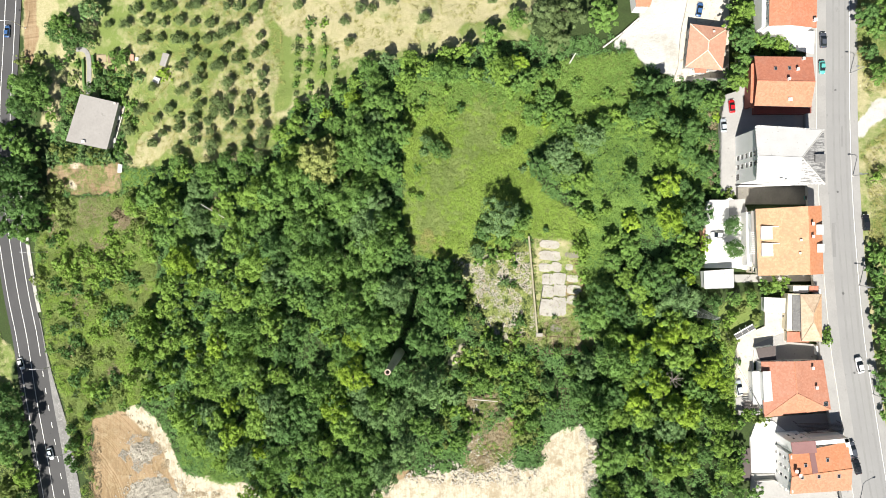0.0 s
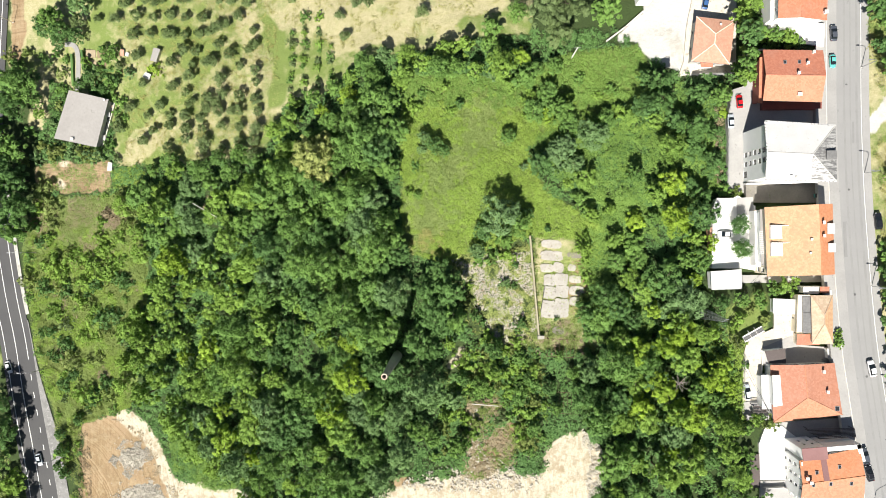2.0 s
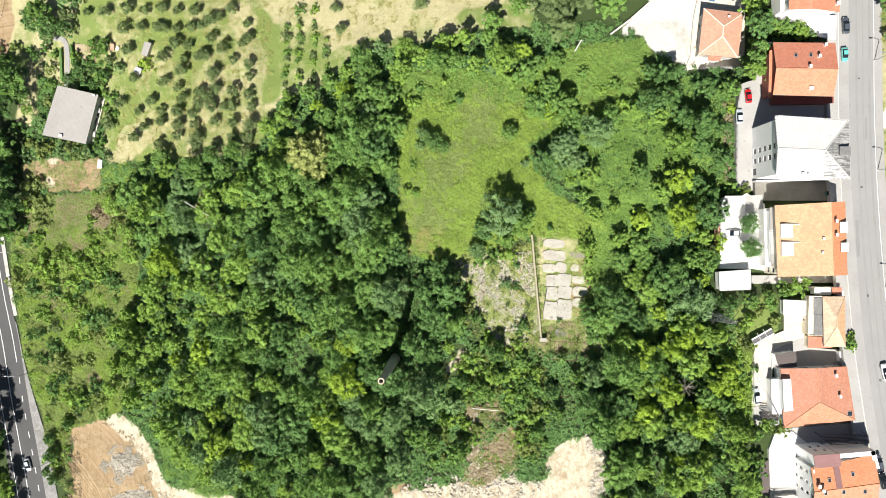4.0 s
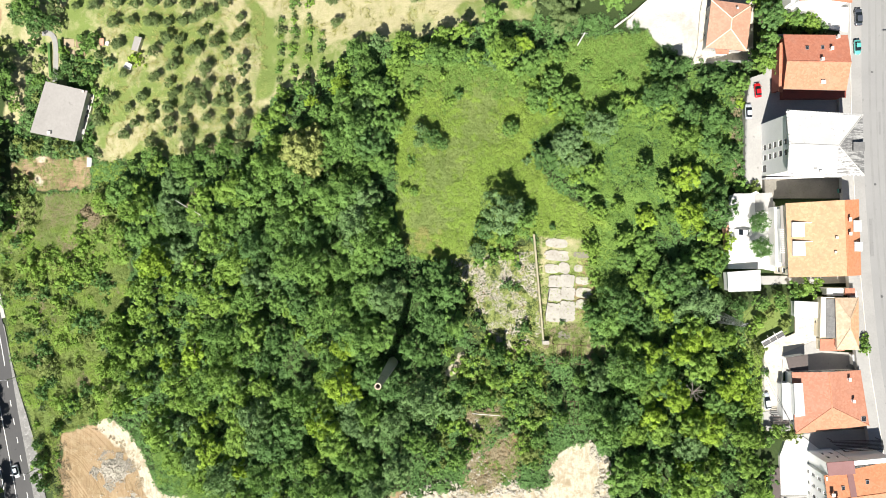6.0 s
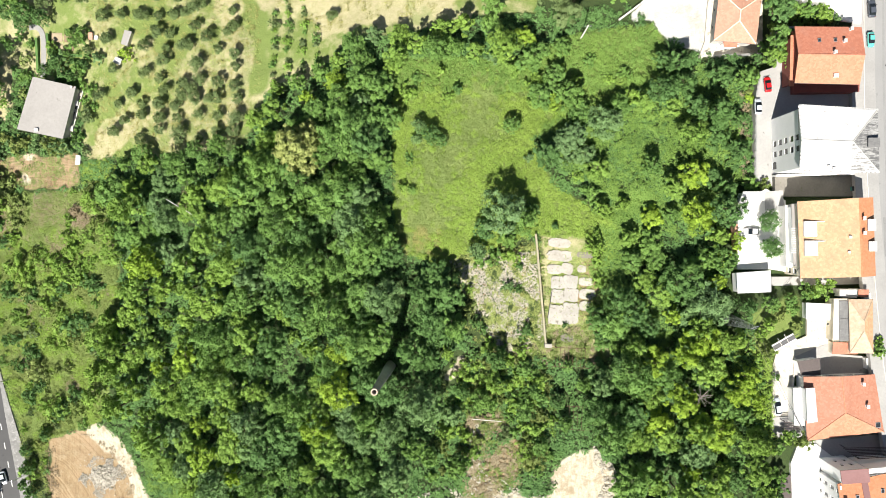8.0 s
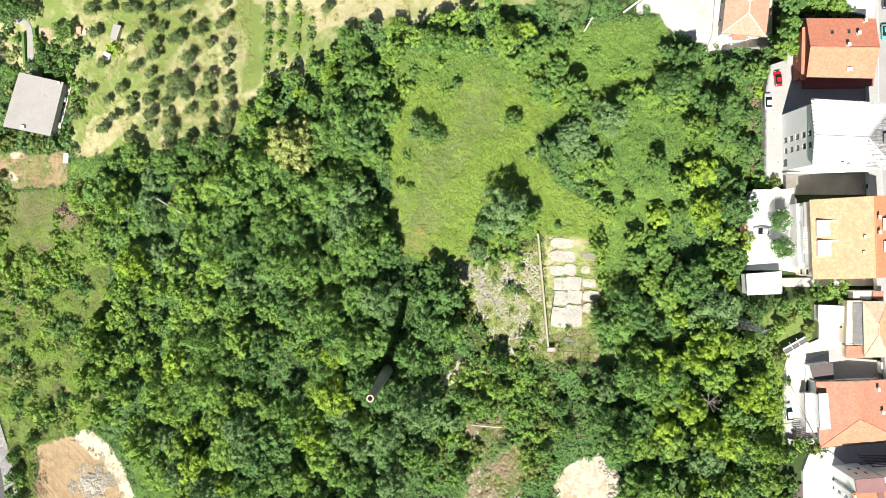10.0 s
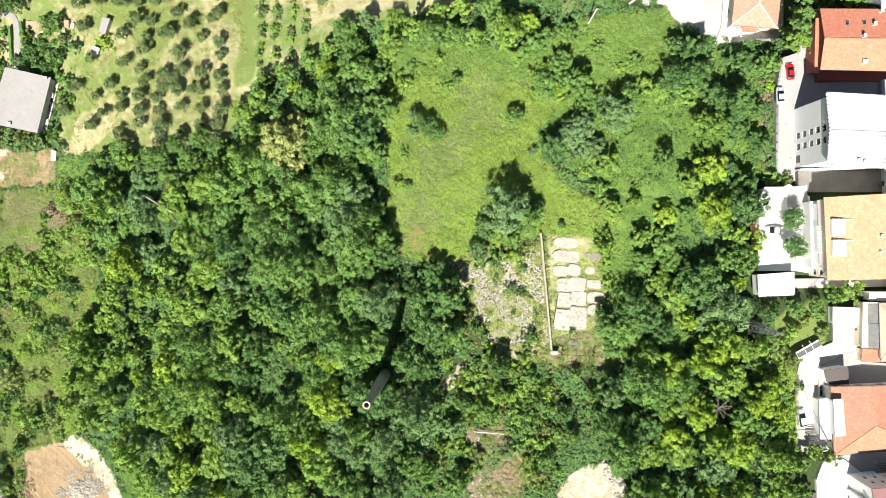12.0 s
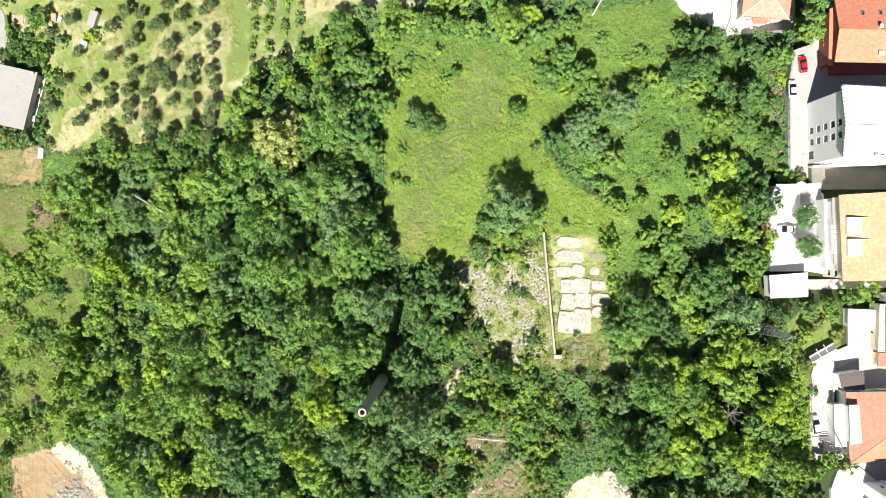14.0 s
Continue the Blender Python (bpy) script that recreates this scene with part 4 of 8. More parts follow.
for v in (0.75, 0.27):
    x, y = along([(87.6, -24.8), (91.6, -24.8), (91.3, -14.7), (87.9, -14.7)], 0.66, v)[:2]
    roof_light = part("roof_light", box(x - 1.1, x + 1.1, y - 2.4 - (0.5 - v) * 1.2, y + 2.4 + (0.5 - v) * 1.2, 14.705, 14.98), GREY_ROOF, e_wing, "grey sheet roof light")
    roof_light.matrix_parent_inverse = e_wing.matrix_world.inverted()
shed("red tiled porch roof of the small house", [(88.2, -28.1), (94.3, -28.1), (93.6, -25.3), (88.1, -25.1)], 10, 13.6, TILE_RED, CREAM_WALL, "porch", 0.6, "porch")
shed("white sheet canopy beside the small house", [(82.2, -19.8), (88.5, -20.1), (88.7, -16.1), (82.2, -15.8)], 10.5, 13.0, WHITE_ROOF, WHITE_WALL, "canopy", 0.1, "canopy")
shed("white lean-to roof above the small house", [(89.6, -14.4), (93.7, -14.6), (93.7, -12.6), (89.6, -12.6)], 10.2, 14.0, WHITE_ROOF, WHITE_WALL, "lean_to", 0.1, "shed")
shed("dark red lean-to roof by the street", [(94.0, -14.3), (96.4, -14.4), (96.4, -12.6), (94.0, -12.6)], 10.2, 14.0, TILE_RED, WHITE_WALL, "lean_to", 0.2, "shed")
yard("white paved court in front of the small house", [(83.2, -25.9), (89.7, -25.9), (89.6, -18.9), (83.3, -18.9)], 11.2, CREAM_YARD)
yard("curved pale concrete driveway", [(80.3, -29.4), (89.5, -25.6), (83.7, -23.8), (79.6, -25.6), (76.2, -27.5), (75.3, -31.0), (75.1, -41.7), (75.1, -48.8), (79.8, -48.7), (79.7, -37.0)], 11.1, CREAM_YARD, 5)
yard("grey concrete court between two houses", [(80.0, -33.8), (99.7, -34.5), (101.2, -29.3), (89.8, -28.4), (89.5, -25.3), (80.3, -29.1)], 11.16, YARD, 5)
f_quad = [(81.4, -48.3), (99.3, -46.1), (97.1, -32.5), (80.5, -33.1)]
f_house, fit = house("large house with an orange-red hipped roof", f_quad, 11, 15.6, "hip_south", 1.3, [TILE_SALMON, TILE_SALMON, TILE_LIGHT], WHITE_WALL, 0.5, ends=(0.4, 1.0),
                     holes={"west": [(0.2, 0.28, 1, 2.4), (0.5, 0.58, 1, 2.4), (0.8, 0.88, 1, 2.4)], "north": [(0.2, 0.28, 1.2, 2.6), (0.5, 0.58, 1.2, 2.6), (0.75, 0.83, 1.2, 2.6)]})
fit("chimney", 0.78, 0.86, 0.4, 0.6, 1.1)
fit("chimney", 0.80, 0.48, 0.4, 0.6, 1.1)
fit("skylight", 0.93, 0.13, 1.2, 1.2)
shed("white stepped terrace block on the house front", [(78.8, -45.0), (81.7, -45.0), (81.4, -35.8), (78.5, -36.0)], 11, 14.6, WHITE_ROOF, WHITE_WALL, "terrace_block", 0.02, "terrace")
shed("white roof terrace cut into the tiled roof", [(80.7, -43.8), (83.1, -43.4), (82.4, -35.4), (80.3, -35.5)], 14, 17.2, WHITE_ROOF, WHITE_WALL, "roof_terrace", 0.02, "terrace")
shed("dark brown flat-roofed annex", [(80.5, -32.9), (85.1, -32.9), (84.9, -28.9), (79.6, -29.7)], 11, 14.4, BROWN_ROOF, WHITE_WALL, "annex", 0.1, "annex")
shed("white porch roofs on the street side", [(97.6, -41.0), (99.9, -41.0), (99.0, -35.6), (96.9, -35.6)], 11.5, 14.0, PALE_YARD, WHITE_WALL, "porch", 0.1, "porch")
shed("small white outbuilding by the pavement", [(96.7, -31.9), (99.1, -31.8), (99.1, -29.1), (96.4, -29.1)], 11, 13.0, WHITE_ROOF, WHITE_WALL, "outbuilding", 0.1, "outbuilding")
yard("pale terrace with dark beams below the hipped house", [(75.0, -48.7), (83.1, -48.7), (81.2, -43.2), (75.0, -43.9)], 11.3, YARD, 4)
pergola("open timber frame over the terrace", [(76.8, -46.3), (80.8, -46.2), (80.6, -44.2), (76.8, -44.2)], 11.3, 5, BROWN_ROOF)
yard("dark shaded passage between two houses", [(81.4, -53.7), (103.6, -52.8), (102.3, -47.4), (82.1, -49.1)], 13.0, YARD, 5)
yard("white paved patio below the white house", [(79.0, -64.2), (90.0, -64.1), (89.6, -53.6), (84.5, -49.7), (80.1, -50.2), (78.6, -54.4)], 13.4, PALE_YARD, 5)
shed("flat brown roof of a long store", [(75.9, -66.4), (79.0, -66.4), (79.1, -57.3), (76.6, -57.5)], 10.5, 13.0, BROWN_ROOF, GREY_WALL, "store", 0.05, "store")
MAUVE = surface("mauve_screed", (0.22, 0.115, 0.11), (0.27, 0.15, 0.145), (0.18, 0.1, 0.095), 2, 0.3, 0.85)
g_win = [(0.12 + 0.27 * i, 0.21 + 0.27 * i, 0.8 + 2.95 * k, 2.5 + 2.95 * k) for k in range(4) for i in range(3)]
g_house, fit = house("tall white house with a light orange roof slope", [(85.2, -66.6), (101.0, -65.4), (99.9, -52.7), (84.8, -56.1)], 12, 23, "west_east", 1.5, [TILE_LIGHT, TILE_WARM], WHITE_WALL, 0.4, 0.48, {"west": g_win, "north": [(0.2, 0.27, 7, 8.3), (0.5, 0.57, 7, 8.3), (0.7, 0.77, 7, 8.3), (0.2, 0.27, 4, 5.3), (0.5, 0.57, 4, 5.3)]})
for u, v in ((0.17, 0.43), (0.45, 0.4), (0.78, 0.35), (0.25, 0.68), (0.62, 0.72)):
    fit("skylight", u, v, 0.8, 1.0)
fit("strip", 0.34, 0.49, 0.09, 0.5, 0, MAUVE)
fit("chimney", 0.06, 0.62, 0.6, 0.6, 1.2, TILE_RED)
fit("chimney", 0.11, 0.52, 0.6, 0.6, 1.2, TILE_RED)
g_block, fit = house("white block with a flat mauve terrace roof", [(85.5, -55.9), (91.7, -55.4), (91.3, -52.3), (85.0, -52.8)], 12, 23.5, "flat", 0.01, [MAUVE], WHITE_WALL, 0.15, name="house_wing", category="house wing", holes={"north": [(0.2, 0.32, 7, 8.3), (0.55, 0.67, 7, 8.3), (0.2, 0.32, 4, 5.3), (0.55, 0.67, 4, 5.3)]})
for k in range(1, 4):
    z = 12 + 2.95 * k
    balcony = part("balcony", slab([(85.9, -67.2, z), (86.6, -67.2, z), (86.3, -57.2, z), (85.6, -57.5, z)], 0.2), WHITE_WALL, g_house)
    balcony.matrix_parent_inverse = g_house.matrix_world.inverted()
    a, b = Vector((85.9, -67.2, z)), Vector((85.6, -57.5, z))
    m = Matrix.Translation(a) @ Matrix.Rotation(math.atan2(b.y - a.y, b.x - a.x), 4, "Z")
    part("railing", box(0, (b - a).length, -0.05, 0.05, 0.004, 0.95, m), WHITE_WALL, balcony)
yard("white courtyard in front of the tall house", [(95.3, -54.5), (103.1, -53.5), (103.8, -57.8), (96.0, -57.9)], 14.4, PALE_YARD, 4)
yard("grey concrete court south of the tall house", [(79.1, -77.9), (105.7, -76.9), (105.1, -66.9), (89.8, -64.2), (79.0, -64.6)], 13.2, YARD, 5)
low_wall("white parapet of the roof terrace by the street", [(92.2, -53.0), (99.6, -52.3), (100.5, -55.6)], 22.4, 0.9, WHITE_WALL, 1.1, "terrace_parapet", 8.0)
pergola("dark open beams over the yard of the tall house", [(92.2, -52.0), (101.6, -51.4), (101.2, -48.9), (88.4, -49.2)], 15.5, 8, BROWN_ROOF)
low_wall("pale garden wall below the tall house", [(79.8, -66.2), (84.9, -65.8), (88.6, -68.9)], 13.2, 1.4, GREY_WALL)

# north-east lot
h_house, fit = house("small house with a faded pink hipped roof", [(63.4, 49.5), (74.0, 48.5), (75.4, 60.5), (64.8, 61.9)], -2.5, 3.5, "hip", 1.7, [TILE_PINK], GREY_WALL, 0.6, ends=(0.4, 0.62), caps=CREAM_WALL, holes={"west": [(0.2, 0.28, 1, 2.4), (0.6, 0.68, 1, 2.4)], "south": [(0.2, 0.28, 1, 2.4), (0.7, 0.78, 1, 2.4)]})
fit("chimney", 0.62, 0.86, 0.35, 0.35, 0.5, DARK_METAL)
yard("pale concrete court round the small house", [(61.2, 46.2), (67.0, 44.5), (74.4, 44.5), (77.6, 48.8), (77.8, 76.8), (66.8, 76.9), (63.6, 60.5), (62.8, 50.5)], -1.6, CREAM_YARD, 5)
shed("red awning at the back of the small house", [(67.0, 48.4), (70.2, 48.4), (70.2, 49.7), (66.6, 49.7)], -1.6, 1.0, TILE_RED, WHITE_WALL, "awning", 0.3, "awning")
shed("small orange tiled roof at the edge of the lot", [(49.7, 67.4), (53.6, 67.3), (56.0, 74.1), (48.7, 74.2)], -4, 2.0, TILE_LIGHT, WHITE_WALL, "outbuilding", 0.6, "outbuilding")
low_wall("pale retaining wall beside the gravel lot", [(42.3, 58.4), (47.8, 62.5), (52.8, 66.9)], ground_z(47.8, 62.5), 0.9, CONCRETE, 0.4)

# farm building below
barn, fit = house("farm building with a grey fibre-cement roof", [(-134.8, 33.4), (-120.7, 30.4), (-116.5, 46.1), (-129.7, 49.2)], -33.5, -28.5, "flat", 0.01, [BARN_ROOF], GREY_WALL, 0.4, 0.5, {"east": [(0.2, 0.3, 1, 2.2), (0.6, 0.7, 1, 2.2)], "south": [(0.3, 0.4, 1, 2.2)]}, "farm building", "barn")
fit("chimney", 0.42, 0.06, 0.9, 0.7, 0.5, GREY_WALL)
fit("chimney", 0.92, 0.97, 0.5, 0.4, 0.5, TILE_RED)
yard("dark terrace beside the farm building", [(-121.8, 31.5), (-119.9, 31.5), (-116.0, 45.7), (-118.0, 46.3)], -32, GREY_ROOF, 3)
low_wall("pale wall along the farm terrace", [(-119.9, 31.5), (-116.0, 45.7)], -32, 0.7, CONCRETE, 0.3)
path_line = polyline([(-134.5, 65.9), (-132.2, 65.9), (-130.2, 64.2), (-129.6, 60.2), (-129.7, 55.0), (-130.0, 50.3)], 1.0)
tagged(part("path", strip(offset_line(path_line, -0.8), offset_line(path_line, 0.8), 0.3, 0.5), PAVING), "pale concrete garden path to the farm", "path", kind="structure")
shed("little garden shed with a grey sheet roof", [(-102.1, 58.4), (-100.1, 57.9), (-98.5, 62.0), (-100.7, 62.5)], ground_z(-101.4, 60.7), ground_z(-101.4, 60.7) + 2.1, BARN_ROOF, GREY_WALL, "garden_shed")
shed("low white sheet shelter in the grove", [(-105.2, 53.4), (-103.0, 52.4), (-102.2, 54.1), (-104.1, 54.9)], ground_z(-104.1, 53.8), ground_z(-104.1, 53.8) + 1.3, WHITE_ROOF, GREY_WALL, "shelter")
shed("tiny tiled hutch in the vegetable garden", [(-113.7, 60.8), (-112.4, 60.7), (-112.2, 62.8), (-113.5, 62.9)], ground_z(-113.6, 62.2), ground_z(-113.6, 62.2) + 1.2, TILE_PINK, GREY_WALL, "hutch")
shed("small white box in the vegetable garden", [(-112.0, 60.9), (-110.9, 60.6), (-110.5, 61.8), (-111.5, 62.0)], ground_z(-111.8, 61.5), ground_z(-111.8, 61.5) + 0.8, WHITE_ROOF, WHITE_WALL, "storage_box")
shed("white tank cover at the corner of the lawn", [(-118.7, 22.9), (-117.2, 22.9), (-116.8, 25.6), (-118.3, 25.8)], ground_z(-118.4, 24.3), ground_z(-118.4, 24.3) + 1.2, WHITE_ROOF, WHITE_WALL, "tank")


# ---- old brickworks ----
def brick_chimney():
    x, y, low, high = -19.3, -34.0, -5.0, 30.0
    ob = empty("factory_chimney", x, y, low, label="tall disused brick factory chimney above the trees", category="chimney")
    sides, rows = 24, []
    bm = bmesh.new()
    profile = [(1.4, 0), (1.36, 4), (1.05, 20), (0.72, 33.4), (0.8, 33.7), (0.8, 34.3), (0.74, 34.5), (0.74, 35.0), (0.5, 35.0), (0.5, 30.0), (0.5, 20)]
    for r, z in profile:
        lean = Vector((-0.25, 0.1, 0)) * (z / 35)
        rows.append([bm.verts.new(lean + Vector((r * math.cos(k * math.tau / sides), r * math.sin(k * math.tau / sides), z))) for k in range(sides)])
    for a, b in zip(rows, rows[1:]):
        for k in range(sides):
            bm.faces.new((a[k], a[(k + 1) % sides], b[(k + 1) % sides], b[k]))
    part("shaft", bm, BRICK_DARK, ob, "sooty round brick shaft")
    bm = bmesh.new()
    top = [[bm.verts.new((-0.25 + r * math.cos(k * math.tau / sides), 0.1 + r * math.sin(k * math.tau / sides), z)) for k in range(sides)] for r, z in ((0.79, 34.95), (0.79, 35.15), (0.54, 35.15), (0.54, 34.95))]
    for a, b in zip(top, top[1:] + top[:1]):
        for k in range(sides):
            bm.faces.new((a[k], a[(k + 1) % sides], b[(k + 1) % sides], b[k]))
    part("rim", bm, BRICK_PALE, ob, "pale brick rim")
    for z in (8, 14, 20, 26):
        r = 1.4 - 0.0198 * z
        bm = bmesh.new()
        hoop = [[bm.verts.new((-0.25 * z / 35 + q * math.cos(k * math.tau / sides), 0.1 * z / 35 + q * math.sin(k * math.tau / sides), h)) for k in range(sides)] for q, h in ((r - 0.1, z), (r + 0.03, z), (r + 0.03, z + 0.12), (r - 0.1, z + 0.12))]
        for a, b in zip(hoop, hoop[1:]):
            for k in range(sides):
                bm.faces.new((a[k], a[(k + 1) % sides], b[(k + 1) % sides], b[k]))
        part("hoop", bm, DARK_METAL, ob)


brick_chimney()

ruin_floor = surface("ruin_concrete", (0.30, 0.28, 0.24), (0.50, 0.475, 0.42), (0.20, 0.175, 0.125), 1.6, 0.3, 0.9, relief=0.03, stain_at=0.56)
ruin_dull = surface("mossy_concrete", (0.17, 0.155, 0.125), (0.27, 0.25, 0.21), (0.11, 0.11, 0.06), 3.0, 0.5, 0.9, relief=0.03)


def broken_slab(cx, cy, w, d, turn, seed, material=ruin_floor, lift=0.42, square=3):
    """A floor slab with crumbled edges and rounded corners."""
    rng = random.Random(seed)
    bm = bmesh.new()
    ring = []
    for k in range(36):
        a = k * math.tau / 36
        c, s = math.cos(a), math.sin(a)
        r = 1 / max(abs(c) ** square + abs(s) ** square, 0.01) ** (1 / square)
        r *= 1 + rng.uniform(-0.09, 0.05) + 0.06 * noise.noise(Vector((c * 2, s * 2, seed)))
        p = Matrix.Rotation(radians(turn), 2) @ Vector((w / 2 * c * r * 0.97, d / 2 * s * r * 0.97))
        ring.append((cx + p.x, cy + p.y))
    z = ground_z(cx, cy) + lift
    add_slab(bm, [(px, py, z + rng.uniform(-0.02, 0.02)) for px, py in ring], 1.3)
    return tagged(part("floor_slab", bm, material), "broken pale concrete floor slab amid weeds", "concrete slab", "slabs of the ruined floor")


SLABS = [
    (25.3, -1.4, 6.0, 2.5, -5), (25.4, -4.8, 7.0, 3.0, -5), (23.9, -8.3, 4.0, 2.6, -5), (27.2, -8.1, 3.3, 3.0, -12), (24.7, -11.7, 3.4, 3.4, -5), (28.0, -11.6, 3.9, 3.6, -5),
    (24.7, -15.3, 3.7, 3.7, -5), (28.2, -15.0, 4.0, 3.6, -5), (24.3, -20.1, 4.2, 5.2, -5), (28.1, -19.8, 4.3, 5.8, -5),
]
for i, (x, y, w, d, turn) in enumerate(SLABS):
    broken_slab(x, y, w, d, turn, i, square=9 if i > 3 else 3.5)
for i, (x, y, w, d) in enumerate([(31.8, -4.6, 4.4, 1.7), (31.0, -8.2, 2.4, 2.0), (32.0, -11.5, 3.8, 2.3), (32.4, -14.8, 4.5, 2.9), (32.2, -17.9, 4.0, 2.8), (27.1, -26.2, 3.4, 2.4)]):
    broken_slab(x, y, w, d, -5, 40 + i, ruin_dull if i in (0, 5) else ruin_floor, 0.4)

ruin_grey = surface("weathered_concrete", (0.31, 0.295, 0.26), (0.46, 0.44, 0.395), (0.19, 0.175, 0.135), 1.2, 0.28, 0.9, relief=0.03, stain_at=0.55)
for ob in [ob for ob in scene.objects if ob.name.startswith("floor_slab")][4:10]:
    ob.data.materials[0] = ruin_grey

WALL_OLD = surface("lichened_wall", (0.32, 0.29, 0.19), (0.44, 0.41, 0.29), (0.22, 0.2, 0.12), 3, 0.5, 0.9)
wall_a, wall_b = Vector((19.0, 1.0, 0)), Vector((21.5, -27.7, 0))
bm = bmesh.new()
span, parts_of_wall = wall_b - wall_a, 9
for k in range(parts_of_wall):
    p, q = wall_a + span * k / parts_of_wall, wall_a + span * (k + 0.985) / parts_of_wall
    m = Matrix.Translation((p.x, p.y, ground_z(p.x, p.y))) @ Matrix.Rotation(math.atan2(q.y - p.y, q.x - p.x), 4, "Z")
    add_box(bm, 0, (q - p).length, -0.22, 0.22, -0.8, 2.1 + 0.05 * math.sin(k * 2.1), m)
tagged(part("ruined_wall", bm, WALL_OLD), "long narrow standing wall of the ruined brickworks", "wall")
x, y = wall_b.x + 0.6, wall_b.y - 0.3
tagged(part("wall_block", box(x - 0.9, x + 0.9, y - 0.5, y + 0.5, ground_z(x, y) - 0.5, ground_z(x, y) + 2.3, None, 0.05), ruin_floor), "pale concrete block at the end of the ruined wall", "concrete block")

RUST = surface("rusty_steel", (0.085, 0.045, 0.03), (0.14, 0.075, 0.05), (0.05, 0.035, 0.03), 8, 1.0, 0.8, 0.3)


def steel_frame(x, y, wide, deep, bars, z):
    """The bare rafters of a fallen roof, on posts."""
    ob = empty("roof_frame", x, y, z - 3, label="rusty bare steel rafters of a ruined shed", category="steel frame")
    ob.rotation_euler = (0, 0, radians(-3))
    for k in range(bars):
        u = -wide / 2 + wide * k / (bars - 1)
        part("rafter", box(u - 0.03, u + 0.03, -deep, 0, 3.0, 3.1), RUST, ob)
    for v in (0, -deep):
        part("purlin", box(-wide / 2 - 1.0, wide / 2 + 1.0, v - 0.05, v + 0.05, 3.104, 3.2), RUST, ob)
    for u in (-wide / 2, wide / 2):
        for v in (-0.1, -deep + 0.1):
            part("post", box(u - 0.09, u + 0.09, v - 0.09, v + 0.09, -1, 2.996), RUST, ob)


x, y = (27.8, -28.4)
steel_frame(x, y, 7.5, 5.0, 8, ground_z(x, y) + 3)
x, y = (29.6, -43.5)
steel_frame(x, y, 4.4, 6.0, 5, ground_z(x, y) + 3)

RUBBLE_MATERIALS = [surface("rubble_pale", (0.38, 0.345, 0.285), (0.58, 0.54, 0.465), (0.28, 0.245, 0.20), 6, 0.9, 0.9), surface("rubble_grey", (0.25, 0.235, 0.21), (0.36, 0.345, 0.315), None, 6, 0.9, 0.9), surface("rubble_brick", (0.46, 0.24, 0.15), (0.56, 0.33, 0.22), None, 6, 0.9, 0.9)]


def rubble_meshes(rng):
    out = []
    for i in range(9):
        bm = bmesh.new()
        l, w, h = ((1.3, 0.11, 0.08), (0.8, 0.14, 0.1), (0.4, 0.26, 0.2), (1.8, 0.09, 0.08), (0.9, 0.2, 0.1), (0.35, 0.24, 0.18), (1.5, 0.12, 0.07), (0.5, 0.3, 0.18), (0.3, 0.2, 0.15))[i]
        add_box(bm, -l / 2, l / 2, -w / 2, w / 2, -h / 2, h / 2)
        for v in bm.verts:
            v.co += Vector((rng.uniform(-0.12, 0.12) * l, rng.uniform(-0.12, 0.12) * w, rng.uniform(-0.2, 0.2) * h))
        me = bpy.data.meshes.new("rubble_piece")
        bm.to_mesh(me)
        bm.free()
        me.materials.append(RUBBLE_MATERIALS[2 if i == 8 else i % 2 if i != 3 else 0])
        out.append(me)
    return out


rubble_rng = random.Random(77)
RUBBLE = rubble_meshes(rubble_rng)


def rock_meshes(rng):
    out = []
    for i in range(6):
        bm = bmesh.new()
        bmesh.ops.create_icosphere(bm, subdivisions=1, radius=0.5)
        for v in bm.verts:
            v.co *= rng.uniform(0.7, 1.15)
            v.co.z *= 0.6
        me = bpy.data.meshes.new("stone")
        bm.to_mesh(me)
        bm.free()
        me.materials.append(ROCK)
        out.append(me)
    return out


ROCK = surface("pale_stone", (0.38, 0.35, 0.29), (0.56, 0.52, 0.44), (0.28, 0.25, 0.20), 5, 0.8, 0.9)
ROCKS = rock_meshes(rubble_rng)


GRIT = surface("grey_grit", (0.27, 0.25, 0.205), (0.46, 0.43, 0.36), (0.15, 0.135, 0.11), 2.2, 0.5, 0.95, relief=0.06, stain_at=0.52)


